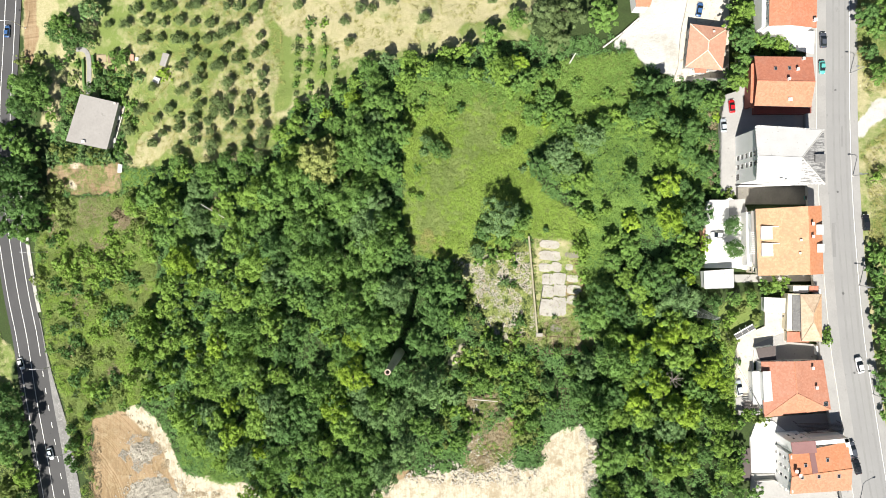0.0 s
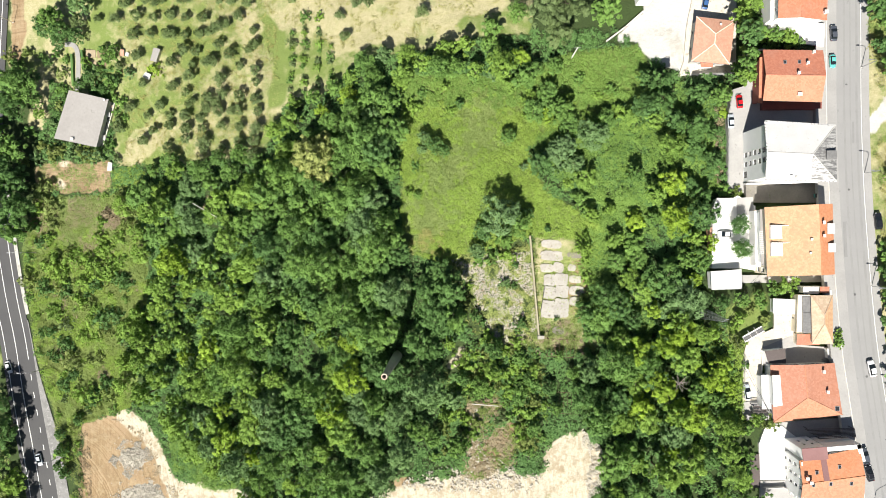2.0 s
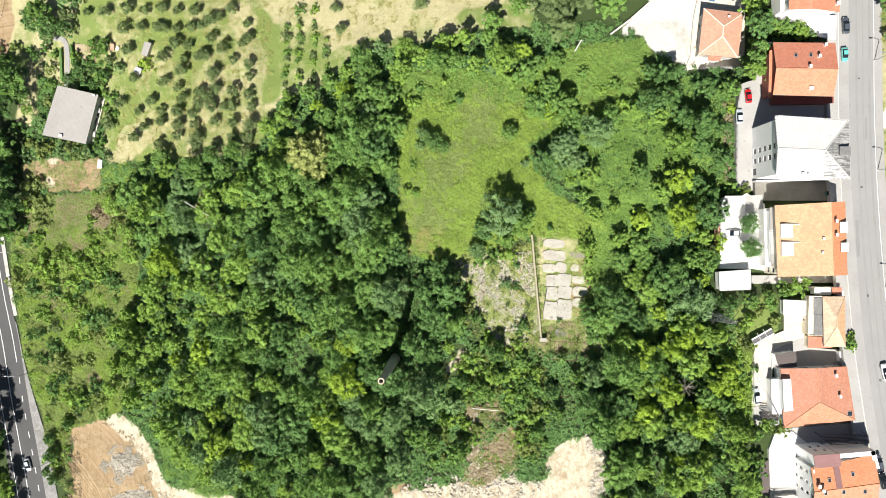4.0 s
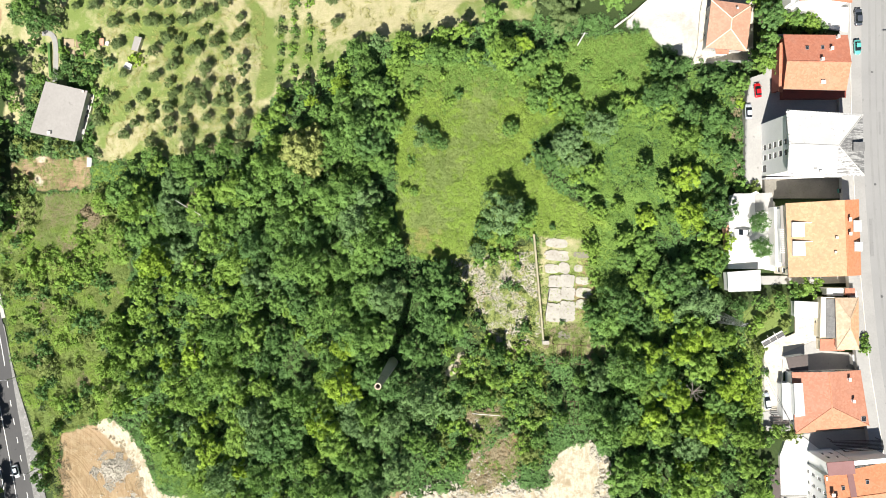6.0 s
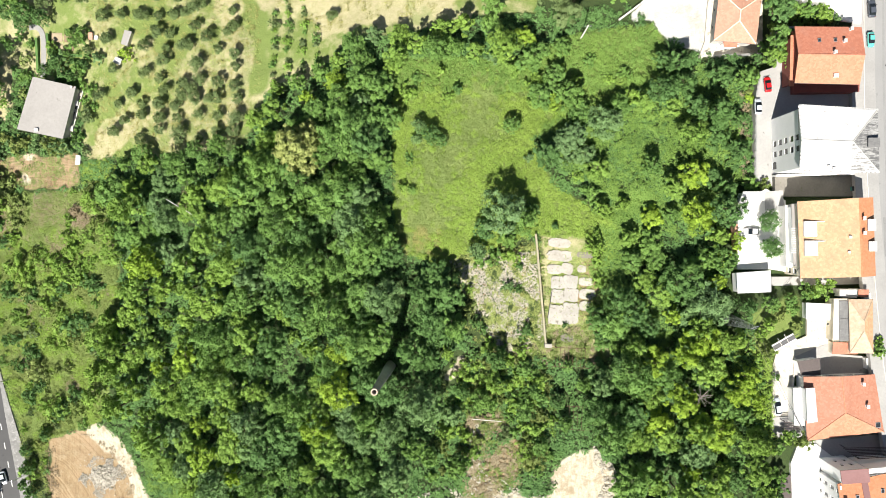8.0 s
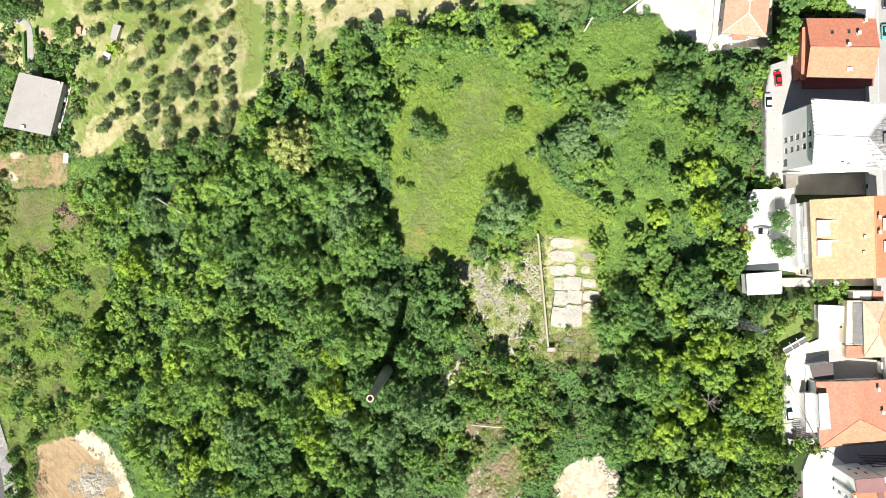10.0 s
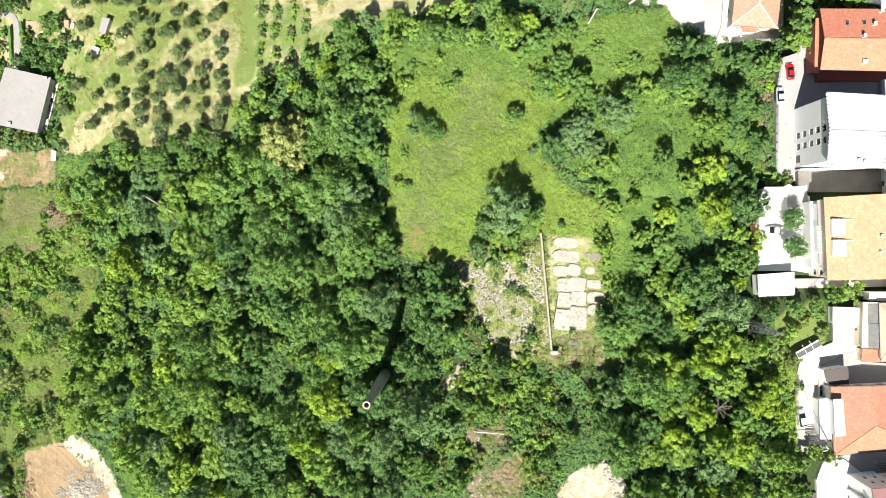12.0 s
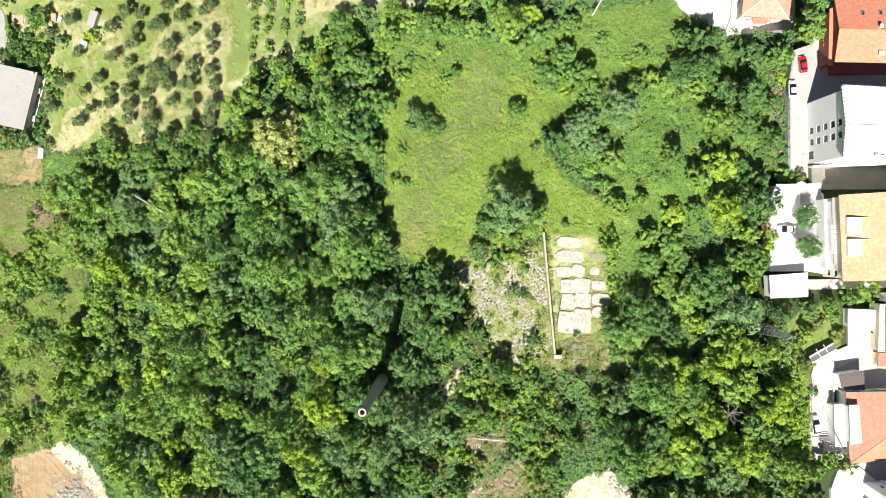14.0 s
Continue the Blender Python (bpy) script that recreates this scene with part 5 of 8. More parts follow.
def rubble_heap(label, poly, count, clumps=0.0, big=1.0, stones=False, spill=0.0, mound=0.0):
    """A field of broken pieces lying on each other; every piece is a part."""
    xs, ys = [p[0] for p in poly], [p[1] for p in poly]
    cx, cy = sum(xs) / len(xs), sum(ys) / len(ys)
    ob = empty("rubble_heap", cx, cy, ground_z(cx, cy), label=label, category="rubble", group="rubble heaps")
    if mound:
        wide, deep = 0.3 * (max(xs) - min(xs)), 0.3 * (max(ys) - min(ys))
        verts, n = [], 29
        for j in range(n):
            for i in range(n):
                u, v = 4.2 * i / (n - 1) - 2.1, 4.2 * j / (n - 1) - 2.1
                x, y = u * wide, v * deep
                rough = 0.55 + 0.9 * noise.noise(Vector((x * 0.7, y * 0.7, 41))) + 0.5 * noise.noise(Vector((x * 2.0, y * 2.0, 43)))
                verts.append((x, y, ground_z(cx + x, cy + y) - ground_z(cx, cy) + (mound + 0.5) * math.exp(-u * u - v * v) * (0.7 + 0.5 * rough) - 0.3 + 0.25 * rough - 0.12 * max(0, u * u + v * v - 1.6)))
        body = new("mound", mesh_from("mound", verts, [(j * n + i, j * n + i + 1, (j + 1) * n + i + 1, (j + 1) * n + i) for j in range(n - 1) for i in range(n - 1)], GRIT))
        body.parent = ob
    left = count
    while left > 0:
        x, y = rubble_rng.uniform(min(xs), max(xs)), rubble_rng.uniform(min(ys), max(ys))
        if spill:
            x, y = cx + rubble_rng.gauss(0, spill) * (max(xs) - min(xs)), cy + rubble_rng.gauss(0, spill) * (max(ys) - min(ys))
        elif not inside(x, y, poly) or noise.noise(Vector((x * 0.3, y * 0.3, 9))) < clumps:
            continue
        left -= 1
        piece = new("stone" if stones else "piece", ROCKS[rubble_rng.randrange(6)] if stones else RUBBLE[rubble_rng.randrange(9)])
        piece.parent = ob
        s = big * rubble_rng.uniform(0.6, 1.25)
        lift = mound * math.exp(-((x - cx) / (max(xs) - min(xs)) / 0.3) ** 2 - ((y - cy) / (max(ys) - min(ys)) / 0.3) ** 2)
        piece.matrix_basis = pose(x - cx, y - cy, ground_z(x, y) - ground_z(cx, cy) + lift + rubble_rng.uniform(0.12, 0.5), rubble_rng.uniform(-25, 25), rubble_rng.uniform(-25, 25), rubble_rng.uniform(0, 360)) @ Matrix.Diagonal((s, s, s, 1))


rubble_heap("broken boards and bricks of a collapsed shed", [(-3.7, -4.3), (4.3, -4.7), (11.6, -4.7), (19.6, -2.8), (20.5, -14.8), (10.9, -16.1), (2.3, -13.4), (-2.4, -10.7)], 298, 0.0, 0.8)
rubble_heap("heap of broken masonry beside the ruined wall", [(2.9, -13.4), (14.9, -14.7), (20.5, -13.4), (22.1, -29.4), (14.8, -32.1), (8.8, -29.4), (4.2, -21.4)], 298, 0.0, 0.8)
rubble_heap("scattered stones above the gravel lot", [(-20.8, -72.2), (-12.1, -68.1), (-3.6, -66.2), (6.5, -63.4), (18.2, -63.1), (23.3, -68.1), (18.3, -72.4), (-0.2, -72.0)], 260, -0.05, 0.75, True)
rubble_heap("pale stones of a tumbled wall", [(1.8, -49.1), (4.5, -49.0), (4.5, -63.4), (1.5, -64.3)], 110, -0.2, 0.7, True)
rubble_heap("grey heap of broken concrete in the clay pit", [(-116.8, -73.3), (-112.9, -68.7), (-107.4, -69.7), (-105.3, -72.4), (-111.8, -77.8)], 290, -0.5, 0.42, True, 0.25, 1.1)
rubble_heap("low bank of grey stones in the clay pit", [(-118.5, -87.1), (-110.8, -82.5), (-95.6, -81.2), (-94.5, -86.8), (-100.0, -97.1), (-117.4, -98.8)], 290, -0.25, 0.45, True, 0.27, 1.0)
rubble_heap("edge of broken bank round the gravel lot", [(34.1, -54.8), (38.2, -57.8), (40.2, -62.8), (39.6, -71.2), (36.6, -78.0), (35.8, -69.6), (37.4, -62.9), (34.9, -58.7)], 160, -0.3, 0.6, True)
rubble_heap("orange brick debris at the ruin", [(9.5, -29.4), (19.5, -28.7), (20.1, -32.1), (11.5, -32.8)], 60, -0.4, 0.6)


def fine_debris(name, poly, count, label, material=None, size=1.0, bare=-0.12):
    """Splinters and broken tile too small to pick apart."""
    rng = np.random.default_rng(len(poly) + count)
    xs, ys = [p[0] for p in poly], [p[1] for p in poly]
    verts, faces = [], []
    while len(faces) < count * 5:
        x, y = rng.uniform(min(xs), max(xs)), rng.uniform(min(ys), max(ys))
        if not inside(x, y, poly) or noise.noise(Vector((x * 0.3, y * 0.3, 9))) < bare:
            continue
        m = pose(x, y, ground_z(x, y) + rng.uniform(0.05, 0.35), rng.uniform(-30, 30), rng.uniform(-30, 30), rng.uniform(0, 360))
        l, w, h = rng.uniform(0.12, 0.5) * size, rng.uniform(0.05, 0.16) * (2 - size), 0.06
        k = len(verts)
        verts += [m @ Vector(p) for p in ((-l, -w, 0), (l, -w, 0), (l, w, 0), (-l, w, 0), (-l, -w, h), (l, -w, h), (l, w, h), (-l, w, h))]
        faces += [tuple(k + i for i in f) for f in ((4, 5, 6, 7), (0, 1, 5, 4), (1, 2, 6, 5), (2, 3, 7, 6), (3, 0, 4, 7))]
    tagged(new(name, mesh_from(name, verts, faces, material or RUBBLE_MATERIALS[0])), label, "debris", kind="stuff")


fine_debris("debris", [(-3.7, -4.7), (5.7, -4.7), (19.6, -3.5), (22.1, -29.4), (10.8, -30.8), (4.2, -21.4), (-2.4, -10.7)], 2600, "splintered boards and broken tiles on the ground")
fine_debris("gravel_heap", [(-119.6, -74.8), (-113.7, -66.8), (-105.8, -67.6), (-102.6, -72.3), (-111.8, -80.2)], 1500, "loose grey gravel on the clay", GRIT, 0.5, -0.1)
fine_debris("gravel_bank", [(-120.6, -88.2), (-111.8, -82.3), (-94.5, -80.7), (-93.4, -87.6), (-99.0, -97.9), (-119.6, -99.9)], 1100, "loose grey gravel along the clay pit", GRIT, 0.5, -0.25)
fine_debris("stone_litter", [(-22.6, -73.2), (-12.1, -68.1), (1.5, -63.5), (1.8, -49.1), (4.8, -49.0), (6.5, -62.5), (19.9, -62.3), (24.1, -68.1), (18.3, -73.6), (-0.2, -73.7)], 800, "small broken stone between the boulders", ROCK, 0.6, -0.15)
fine_debris("bank_litter", [(34.1, -54.5), (38.2, -57.5), (40.5, -62.8), (39.9, -71.2), (36.6, -78.8), (34.9, -69.6), (36.9, -62.9), (34.1, -58.7)], 600, "crumbled earth and stone of the bank", ROCK, 0.6, -0.5)


fine_debris("earth_clods", [(-131.0, -66.0), (-127.6, -64.0), (-125.6, -76.0), (-126.4, -100.0), (-130.4, -100.0)], 600, "clods of brown earth along the edge of the pit", BED_SOIL[1], 0.6, -0.3)
fine_debris("track_clods", [(-118.3, -60.5), (-108.5, -60.0), (-101.0, -70.0), (-99.0, -80.0), (-80.0, -84.0), (-90.0, -92.0), (-102.0, -82.0), (-104.0, -72.0), (-110.0, -64.0)], 500, "crumbled clay beside the pale track", BED_SOIL[0], 0.55, 0.0)


def lying_pole(label, a, b, r, material, lift=0.6, name="fallen_pole"):
    za, zb = ground_z(*a) + lift, ground_z(*b) + lift
    tagged(part(name, tube((*a, za), (*b, zb), r, r * 0.8, 8), material), label, "pole")


lying_pole("white fallen concrete post lying among weeds", (2.4, -47.4), (10.0, -47.9), 0.13, CONCRETE, 1.5)
# a narrow dark tube laid just above the ground
lying_pole("thin dark line laid beside the slabs", (23.2, -14.1), (22.1, -21.0), 0.1, DARK_METAL, 0.7)
lying_pole("old beam across the rubble", (11.1, -32.2), (14.8, -29.8), 0.16, BARK, 0.7)
lying_pole("bleached dead tree trunk hanging in the crowns", (-83.5, 11.2), (-75.2, 6.8), 0.1, CONCRETE, 9.5, "fallen_tree")
lying_pole("dead branch across the clearing rubble", (-2.6, -4.3), (-0.8, -8.3), 0.12, BARK, 0.5, "dead_branch")


# ---- street furniture ----
def street_lamp(x, y, height, reach, turn, ground=None):
    ob = empty("street_lamp", x, y, ground_z(x, y) if ground is None else ground, turn, label="grey street lamp on a curved steel pole", category="street lamp", group="street lamps")
    bm = bmesh.new()
    add_tube(bm, (0, 0, 0), (0, 0, height - 1), 0.11, 0.08, 8)
    add_tube(bm, (0, 0, height - 1.01), (-reach * 0.35, 0, height - 0.25), 0.08, 0.06, 8)
    part("pole", bm, STEEL, ob)
    part("arm", tube((-reach * 0.35, 0, height - 0.25), (-reach, 0, height), 0.06, 0.05), STEEL, ob)
    part("lamp_head", box(-reach - 0.75, -reach + 0.05, -0.16, 0.16, height - 0.06, height + 0.1, None, 0.04), STEEL, ob)
    part("foot", box(-0.2, 0.2, -0.2, 0.2, 0, 0.12), CONCRETE, ob)


for x, y in ((108.0, 46.6), (107.6, 17.6), (108.2, -12.6), (110.6, -41.8), (108.5, 76.7)):
    street_lamp(x, y, 8.5, 2.0, 0)
street_lamp(105.6, -70.8, 8.5, 2.5, 200)
for x, y in ((-145.8, -4.3), (-142.7, -43.9), (-136.6, -73.3), (-153.4, 74.0)):
    street_lamp(x, y, 9.0, 3.6, 0)


def lattice_mast(x, y, height):
    ob = empty("lattice_mast", x, y, ground_z(x, y), 20, label="grey steel lattice mast of a power line", category="pylon")
    for sx, sy in ((-1, -1), (1, -1), (1, 1), (-1, 1)):
        part("leg", tube((sx * 1.1, sy * 1.1, -0.5), (sx * 0.25, sy * 0.25, height), 0.08, 0.06, 6), STEEL, ob)
    steps = 9
    for k in range(steps):
        z0, z1 = height * k / steps, height * (k + 1) / steps
        r0, r1 = 1.1 - 0.85 * k / steps, 1.1 - 0.85 * (k + 1) / steps
        for (ax, ay), (bx, by) in (((-1, -1), (1, -1)), ((1, -1), (1, 1)), ((1, 1), (-1, 1)), ((-1, 1), (-1, -1))):
            part("brace", tube((ax * r0, ay * r0, z0), (bx * r1, by * r1, z1), 0.05, 0.05, 5), STEEL, ob)
            part("brace", tube((bx * r0, by * r0, z0), (ax * r1, ay * r1, z1), 0.05, 0.05, 5), STEEL, ob)
    part("crossarm", box(-1.0, 1.0, -0.06, 0.06, height - 0.6, height - 0.48), STEEL, ob)


lattice_mast(66.8, -20.8, 17.0)
x, y = (31.9, 53.4)
mast = empty("utility_pole", x, y, ground_z(x, y), 0, label="pale concrete utility pole at the edge of the wood", category="utility pole")
part("pole", tube((0, 0, -0.5), (0, 0, 12), 0.22, 0.14, 10), PALE_YARD, mast)
part("crossarm", box(-0.9, 0.9, -0.07, 0.07, 11.2, 11.35), STEEL, mast)


# ---- vehicles ----
def car_shape(stations):
    """A closed skin over cross-sections along the car: (x, half width, low, high, shoulder)."""
    bm = bmesh.new()
    rings = []
    for x, w, lo, hi, tuck in stations:
        rings.append([bm.verts.new(p) for p in ((x, -w, lo + 0.08), (x, -w, (lo + hi) / 2), (x, -w * tuck, hi - 0.05), (x, -w * tuck * 0.8, hi), (x, w * tuck * 0.8, hi), (x, w * tuck, hi - 0.05), (x, w, (lo + hi) / 2), (x, w, lo + 0.08), (x, w * 0.9, lo), (x, -w * 0.9, lo))])
    for a, b in zip(rings, rings[1:]):
        for k in range(10):
            bm.faces.new((a[k], a[(k + 1) % 10], b[(k + 1) % 10], b[k]))
    bm.faces.new(rings[0][::-1])
    bm.faces.new(rings[-1])
    return bm


TYRE, RIM = plain("tyre_rubber", (0.02, 0.02, 0.02), 0.85), plain("alloy_rim", (0.5, 0.5, 0.52), 0.35, 0.8)
LENS, TAIL = plain("headlight_lens", (0.7, 0.72, 0.75), 0.1), plain("tail_light", (0.35, 0.01, 0.01), 0.2)
CAR_GLASS = plain("car_glass", (0.015, 0.02, 0.025), 0.06)


def paint(name, colour):
    m = plain(name, colour, 0.25)
    m.node_tree.nodes["Principled BSDF"].inputs["Coat Weight"].default_value = 0.7
    return m


def car(label, x, y, z, turn, colour, length=4.2, width=1.76, estate=False):
    ob = empty("car", x, y, z, turn, label=label, category="car", group="cars")
    h, w = length / 2, width / 2
    part("body", car_shape([(-h, w * 0.82, 0.35, 0.75, 0.9), (-h + 0.15, w * 0.95, 0.28, 0.9, 0.92), (-h * 0.45, w, 0.24, 0.97, 0.92), (h * 0.4, w, 0.24, 0.93, 0.92), (h - 0.35, w * 0.95, 0.26, 0.82, 0.9), (h, w * 0.78, 0.34, 0.66, 0.88)]), colour, ob, "", True)
    tail = -h + 0.25 if estate else -h + 0.5
    part("cabin_glass", car_shape([(tail, w * 0.86, 0.8, 0.95, 0.9), (tail + 0.4, w * 0.86, 0.8, 1.40, 0.8), (0.15, w * 0.88, 0.8, 1.45, 0.8), (h * 0.52, w * 0.84, 0.8, 0.95, 0.88)]), CAR_GLASS, ob)
    part("roof", box(tail + 0.45, 0.2, -w * 0.68, w * 0.68, 1.40, 1.475, None, 0.03), colour, ob)
    for sx in (-0.62, 0.62):
        for sy in (-1, 1):
            wheel = part("wheel", tube((sx * h, sy * (w - 0.2), 0.31), (sx * h, sy * (w - 0.005), 0.31), 0.31, 0.31, 16), TYRE, ob)
            part("rim", tube((sx * h, sy * (w - 0.01), 0.31), (sx * h, sy * (w + 0.01), 0.31), 0.2, 0.18, 12), RIM, wheel)
    for sy in (-1, 1):
        part("headlight", box(h - 0.16, h - 0.02, sy * w * 0.62 - 0.14, sy * w * 0.62 + 0.14, 0.58, 0.70), LENS, ob)
        part("tail_light", box(-h + 0.01, -h + 0.1, sy * w * 0.66 - 0.12, sy * w * 0.66 + 0.12, 0.62, 0.78), TAIL, ob)
        part("mirror", box(h * 0.36, h * 0.36 + 0.12, sy * (w + 0.08) - 0.1, sy * (w + 0.08) + 0.1, 0.9, 1.02), colour, ob)
    return ob


RED_PAINT, WHITE_PAINT, BLACK_PAINT = paint("red_paint", (0.5, 0.015, 0.02)), paint("white_paint", (0.75, 0.75, 0.76)), paint("black_paint", (0.015, 0.016, 0.02))
GREY_PAINT, BLUE_PAINT, TEAL_PAINT, SILVER_PAINT = paint("dark_grey_paint", (0.07, 0.08, 0.10)), paint("blue_paint", (0.05, 0.12, 0.28)), paint("teal_paint", (0.12, 0.45, 0.42)), paint("silver_paint", (0.5, 0.55, 0.6))


def on_street(x, y):
    k = min(street_line, key=lambda p: (p.x - x) ** 2 + (p.y - y) ** 2)
    return ground_z(k.x, k.y)


car("small red car parked on the concrete yard", 75.2, 37.5, 7.0, 96, RED_PAINT, 3.7, 1.65)
car("pale blue car parked by the yard's edge", 72.9, 32.1, 7.0, 92, SILVER_PAINT, 3.9, 1.7)
x, y = (100.6, 55.9)
car("dark grey car parked on the pavement", x, y, on_street(x, y) + 0.2, 92, GREY_PAINT, 4.3, 1.8)
x, y = (100.0, 48.1)
car("small turquoise car parked on the pavement", x, y, on_street(x, y) + 0.2, 272, TEAL_PAINT, 3.7, 1.6)
x, y = (110.4, 4.7)
car("black car parked on the gravel shoulder", x, y, on_street(x, y) + 0.1, 94, BLACK_PAINT, 4.5, 1.8, True)
x, y = (107.0, -34.0)
car("white car with a dark roof on the street", x, y, on_street(x, y) + 0.09, 103, WHITE_PAINT, 4.4, 1.8)
x, y = (104.2, -56.3)
car("dark silver car parked before the tall house", x, y, on_street(x, y) + 0.2, 104, GREY_PAINT, 4.3, 1.78, True)
x, y = (105.2, -60.8)
car("black car parked before the tall house", x, y, on_street(x, y) + 0.2, 104, BLACK_PAINT, 4.2, 1.78)
car("blue car parked on the pale court", 68.8, 67.3, -1.6, 80, BLUE_PAINT, 4.2, 1.75)
car("silver car parked on the curved driveway", 76.1, -41.0, 11.1, 100, SILVER_PAINT, 4.2, 1.75, True)
car("white car parked under the patio roof", 70.9, 1.3, 8.6, 178, WHITE_PAINT, 4.0, 1.7)
x, y = (-155.5, -43.6)
car("white car on the main road", x, y, ground_z(x, y) + 0.11, 285, WHITE_PAINT, 4.3, 1.78)
x, y = (-144.7, -75.0)
car("pale grey car on the main road", x, y, ground_z(x, y) + 0.11, 285, SILVER_PAINT, 4.2, 1.76)
x, y = (-159.8, 72.8)
car("blue car on the main road", x, y, ground_z(x, y) + 0.11, 86, BLUE_PAINT, 4.2, 1.78)


def trailer(x, y, z, turn):
    ob = empty("flatbed_trailer", x, y, z, turn, label="grey flatbed trailer parked beside the driveway", category="trailer")
    part("bed", box(-2.9, 2.9, -0.6, 0.6, 0.7, 0.82), IRON, ob)
    for sy in (-1, 1):
        part("side_board", box(-2.9, 2.9, sy * 0.72 - 0.2, sy * 0.72 + 0.12, 0.83, 0.95), WHITE_WALL, ob)
        part("cross_bar", box(sy * 0.9 - 0.06, sy * 0.9 + 0.06, -0.9, 1.6, 0.96, 1.08), CONCRETE, ob)
        for sx in (-0.5, 0.5):
            part("wheel", tube((sx, sy * 0.4, 0.3), (sx, sy * 0.62, 0.3), 0.3, 0.3, 14), TYRE, ob)
    part("end_board", box(-2.96, -2.904, -0.8, 0.8, 0.7, 1.0), WHITE_WALL, ob)
    part("drawbar", box(2.9, 4.0, -0.06, 0.06, 0.6, 0.7), DARK_METAL, ob)


trailer(77.4, -25.4, 11.35, 30)


def waste_container(label, x, y, z, turn, material):
    ob = empty("waste_container", x, y, z, turn, label=label, category="container")
    part("bin_body", box(-0.9, 0.9, -0.5, 0.5, 0.12, 1.15, None, 0.06), material, ob)
    part("lid", box(-0.93, 0.93, -0.54, 0.54, 1.155, 1.27, None, 0.04), DARK_METAL, ob)


waste_container("green waste container in the shaded yard", 95.6, 11.7, 8.6, 5, plain("green_plastic", (0.05, 0.22, 0.18), 0.5))


def fence(label, points, z, step=2.0, height=1.1):
    """Steel posts with two rails along the edge of a terrace."""
    (ax, ay), (bx, by) = points
    ob = empty("fence", ax, ay, z, math.degrees(math.atan2(by - ay, bx - ax)), label=label, category="fence", group="terrace fences")
    length = math.hypot(bx - ax, by - ay)
    n = max(2, round(length / step))
    for k in range(n + 1):
        part("post", box(length * k / n - 0.04, length * k / n + 0.04, -0.04, 0.04, 0, height), STEEL, ob)
    for h in (0.55, height - 0.05):
        part("rail", box(0, length, -0.025, 0.025, h, h + 0.05), STEEL, ob)


fence("grey steel fence at the edge of the parking yard", [(72.3, 13.0), (72.4, 33.8)], 7.0)
fence("grey steel fence at the edge of the parking yard", [(72.4, 34.2), (73.5, 40.7)], 7.0)
low_wall("clipped green hedge beside the garden path", [(-131.6, 62.0), (-131.2, 52.0)], ground_z(-131.4, 57.0), 1.2, LEAF["dark"], 0.7, "hedge")
low_wall("clipped green hedge round the vegetable garden", [(-127.6, 63.0), (-127.0, 57.2), (-114.6, 56.2)], ground_z(-122.0, 58.0), 0.9, LEAF["dark"], 0.7, "hedge")
for k, (bx, by, w, d) in enumerate(((-124.9, 62.4, 3.4, 2.6), (-120.8, 62.0, 3.2, 2.4), (-124.6, 59.2, 3.2, 1.8), (-120.9, 58.9, 3.0, 1.8))):
    bz = ground_z(bx, by)
    tagged(part("garden_bed", box(bx - w / 2, bx + w / 2, by - d / 2, by + d / 2, bz - 0.6, bz + 0.35, None, 0.08), BED_SOIL[k % 2]), "raised bed of bare soil in the vegetable garden", "garden bed", "vegetable beds")
for bx, by, w, d, h, bm_ in ((-119.6, 34.0, 1.2, 1.6, 1.0, GREY_WALL), (-118.6, 38.0, 0.8, 2.2, 0.7, DARK_METAL), (-117.9, 41.6, 1.0, 1.4, 1.2, WHITE_ROOF), (-117.0, 44.4, 0.7, 0.9, 0.6, BRICK_PALE)):
    tagged(part("farm_crate", box(bx - w / 2, bx + w / 2, by - d / 2, by + d / 2, -32.0, -32.0 + h, None, 0.04), bm_), "weathered crate stored beside the farm building", "crate", "crates on the farm terrace")
fence("white metal fence along the curved driveway", [(75.3, -41.7), (75.4, -31.3)], 11.1)
low_wall("low concrete kerb wall of the curved driveway", [(80.3, -29.4), (79.9, -37.0), (79.8, -48.8)], 11.1, 0.5, CONCRETE, 0.25)
low_wall("low wall along the pavement", [(97.4, -13.6), (98.7, -27.3)], 12.0, 0.9, WHITE_WALL, 0.25)
low_wall("low wall before the hipped house", [(99.7, -31.5), (102.0, -48.0)], 13.0, 1.0, PAVING, 0.3)


def cable(label, a, b, sag):
    """A hanging wire."""
    pts = [Vector(a).lerp(Vector(b), k / 12) - Vector((0, 0, sag * 4 * (k / 12) * (1 - k / 12))) for k in range(13)]
    bm = bmesh.new()
    for p, q in zip(pts, pts[1:]):
        add_tube(bm, p, q, 0.035, 0.035, 4)
    tagged(part("power_cable", bm, DARK_METAL), label, "cable", "power cables")


mast_x, mast_y = (66.8, -20.8)
mast_top = ground_z(mast_x, mast_y) + 16.4
for d in (-0.9, 0.9):
    cable("thin power cable from mast to house", (mast_x + d, mast_y, mast_top), (80.5, -45.5, 15.0), 1.5)
    cable("thin power cable from mast to house", (mast_x + d, mast_y, mast_top), (79.3, -7.0, 16.5), 1.2)


TRACK = surface("worn_asphalt", (0.225, 0.225, 0.223), (0.285, 0.285, 0.28), (0.265, 0.265, 0.26), 4, 0.25, 0.85, relief=0.008)


def manhole(x, y):
    z = on_street(x, y) + 0.085
    tagged(part("manhole_cover", tube((x, y, z - 0.05), (x, y, z + 0.008), 0.3, 0.3, 16), IRON), "round iron manhole cover in the street", "manhole cover", "manhole covers")


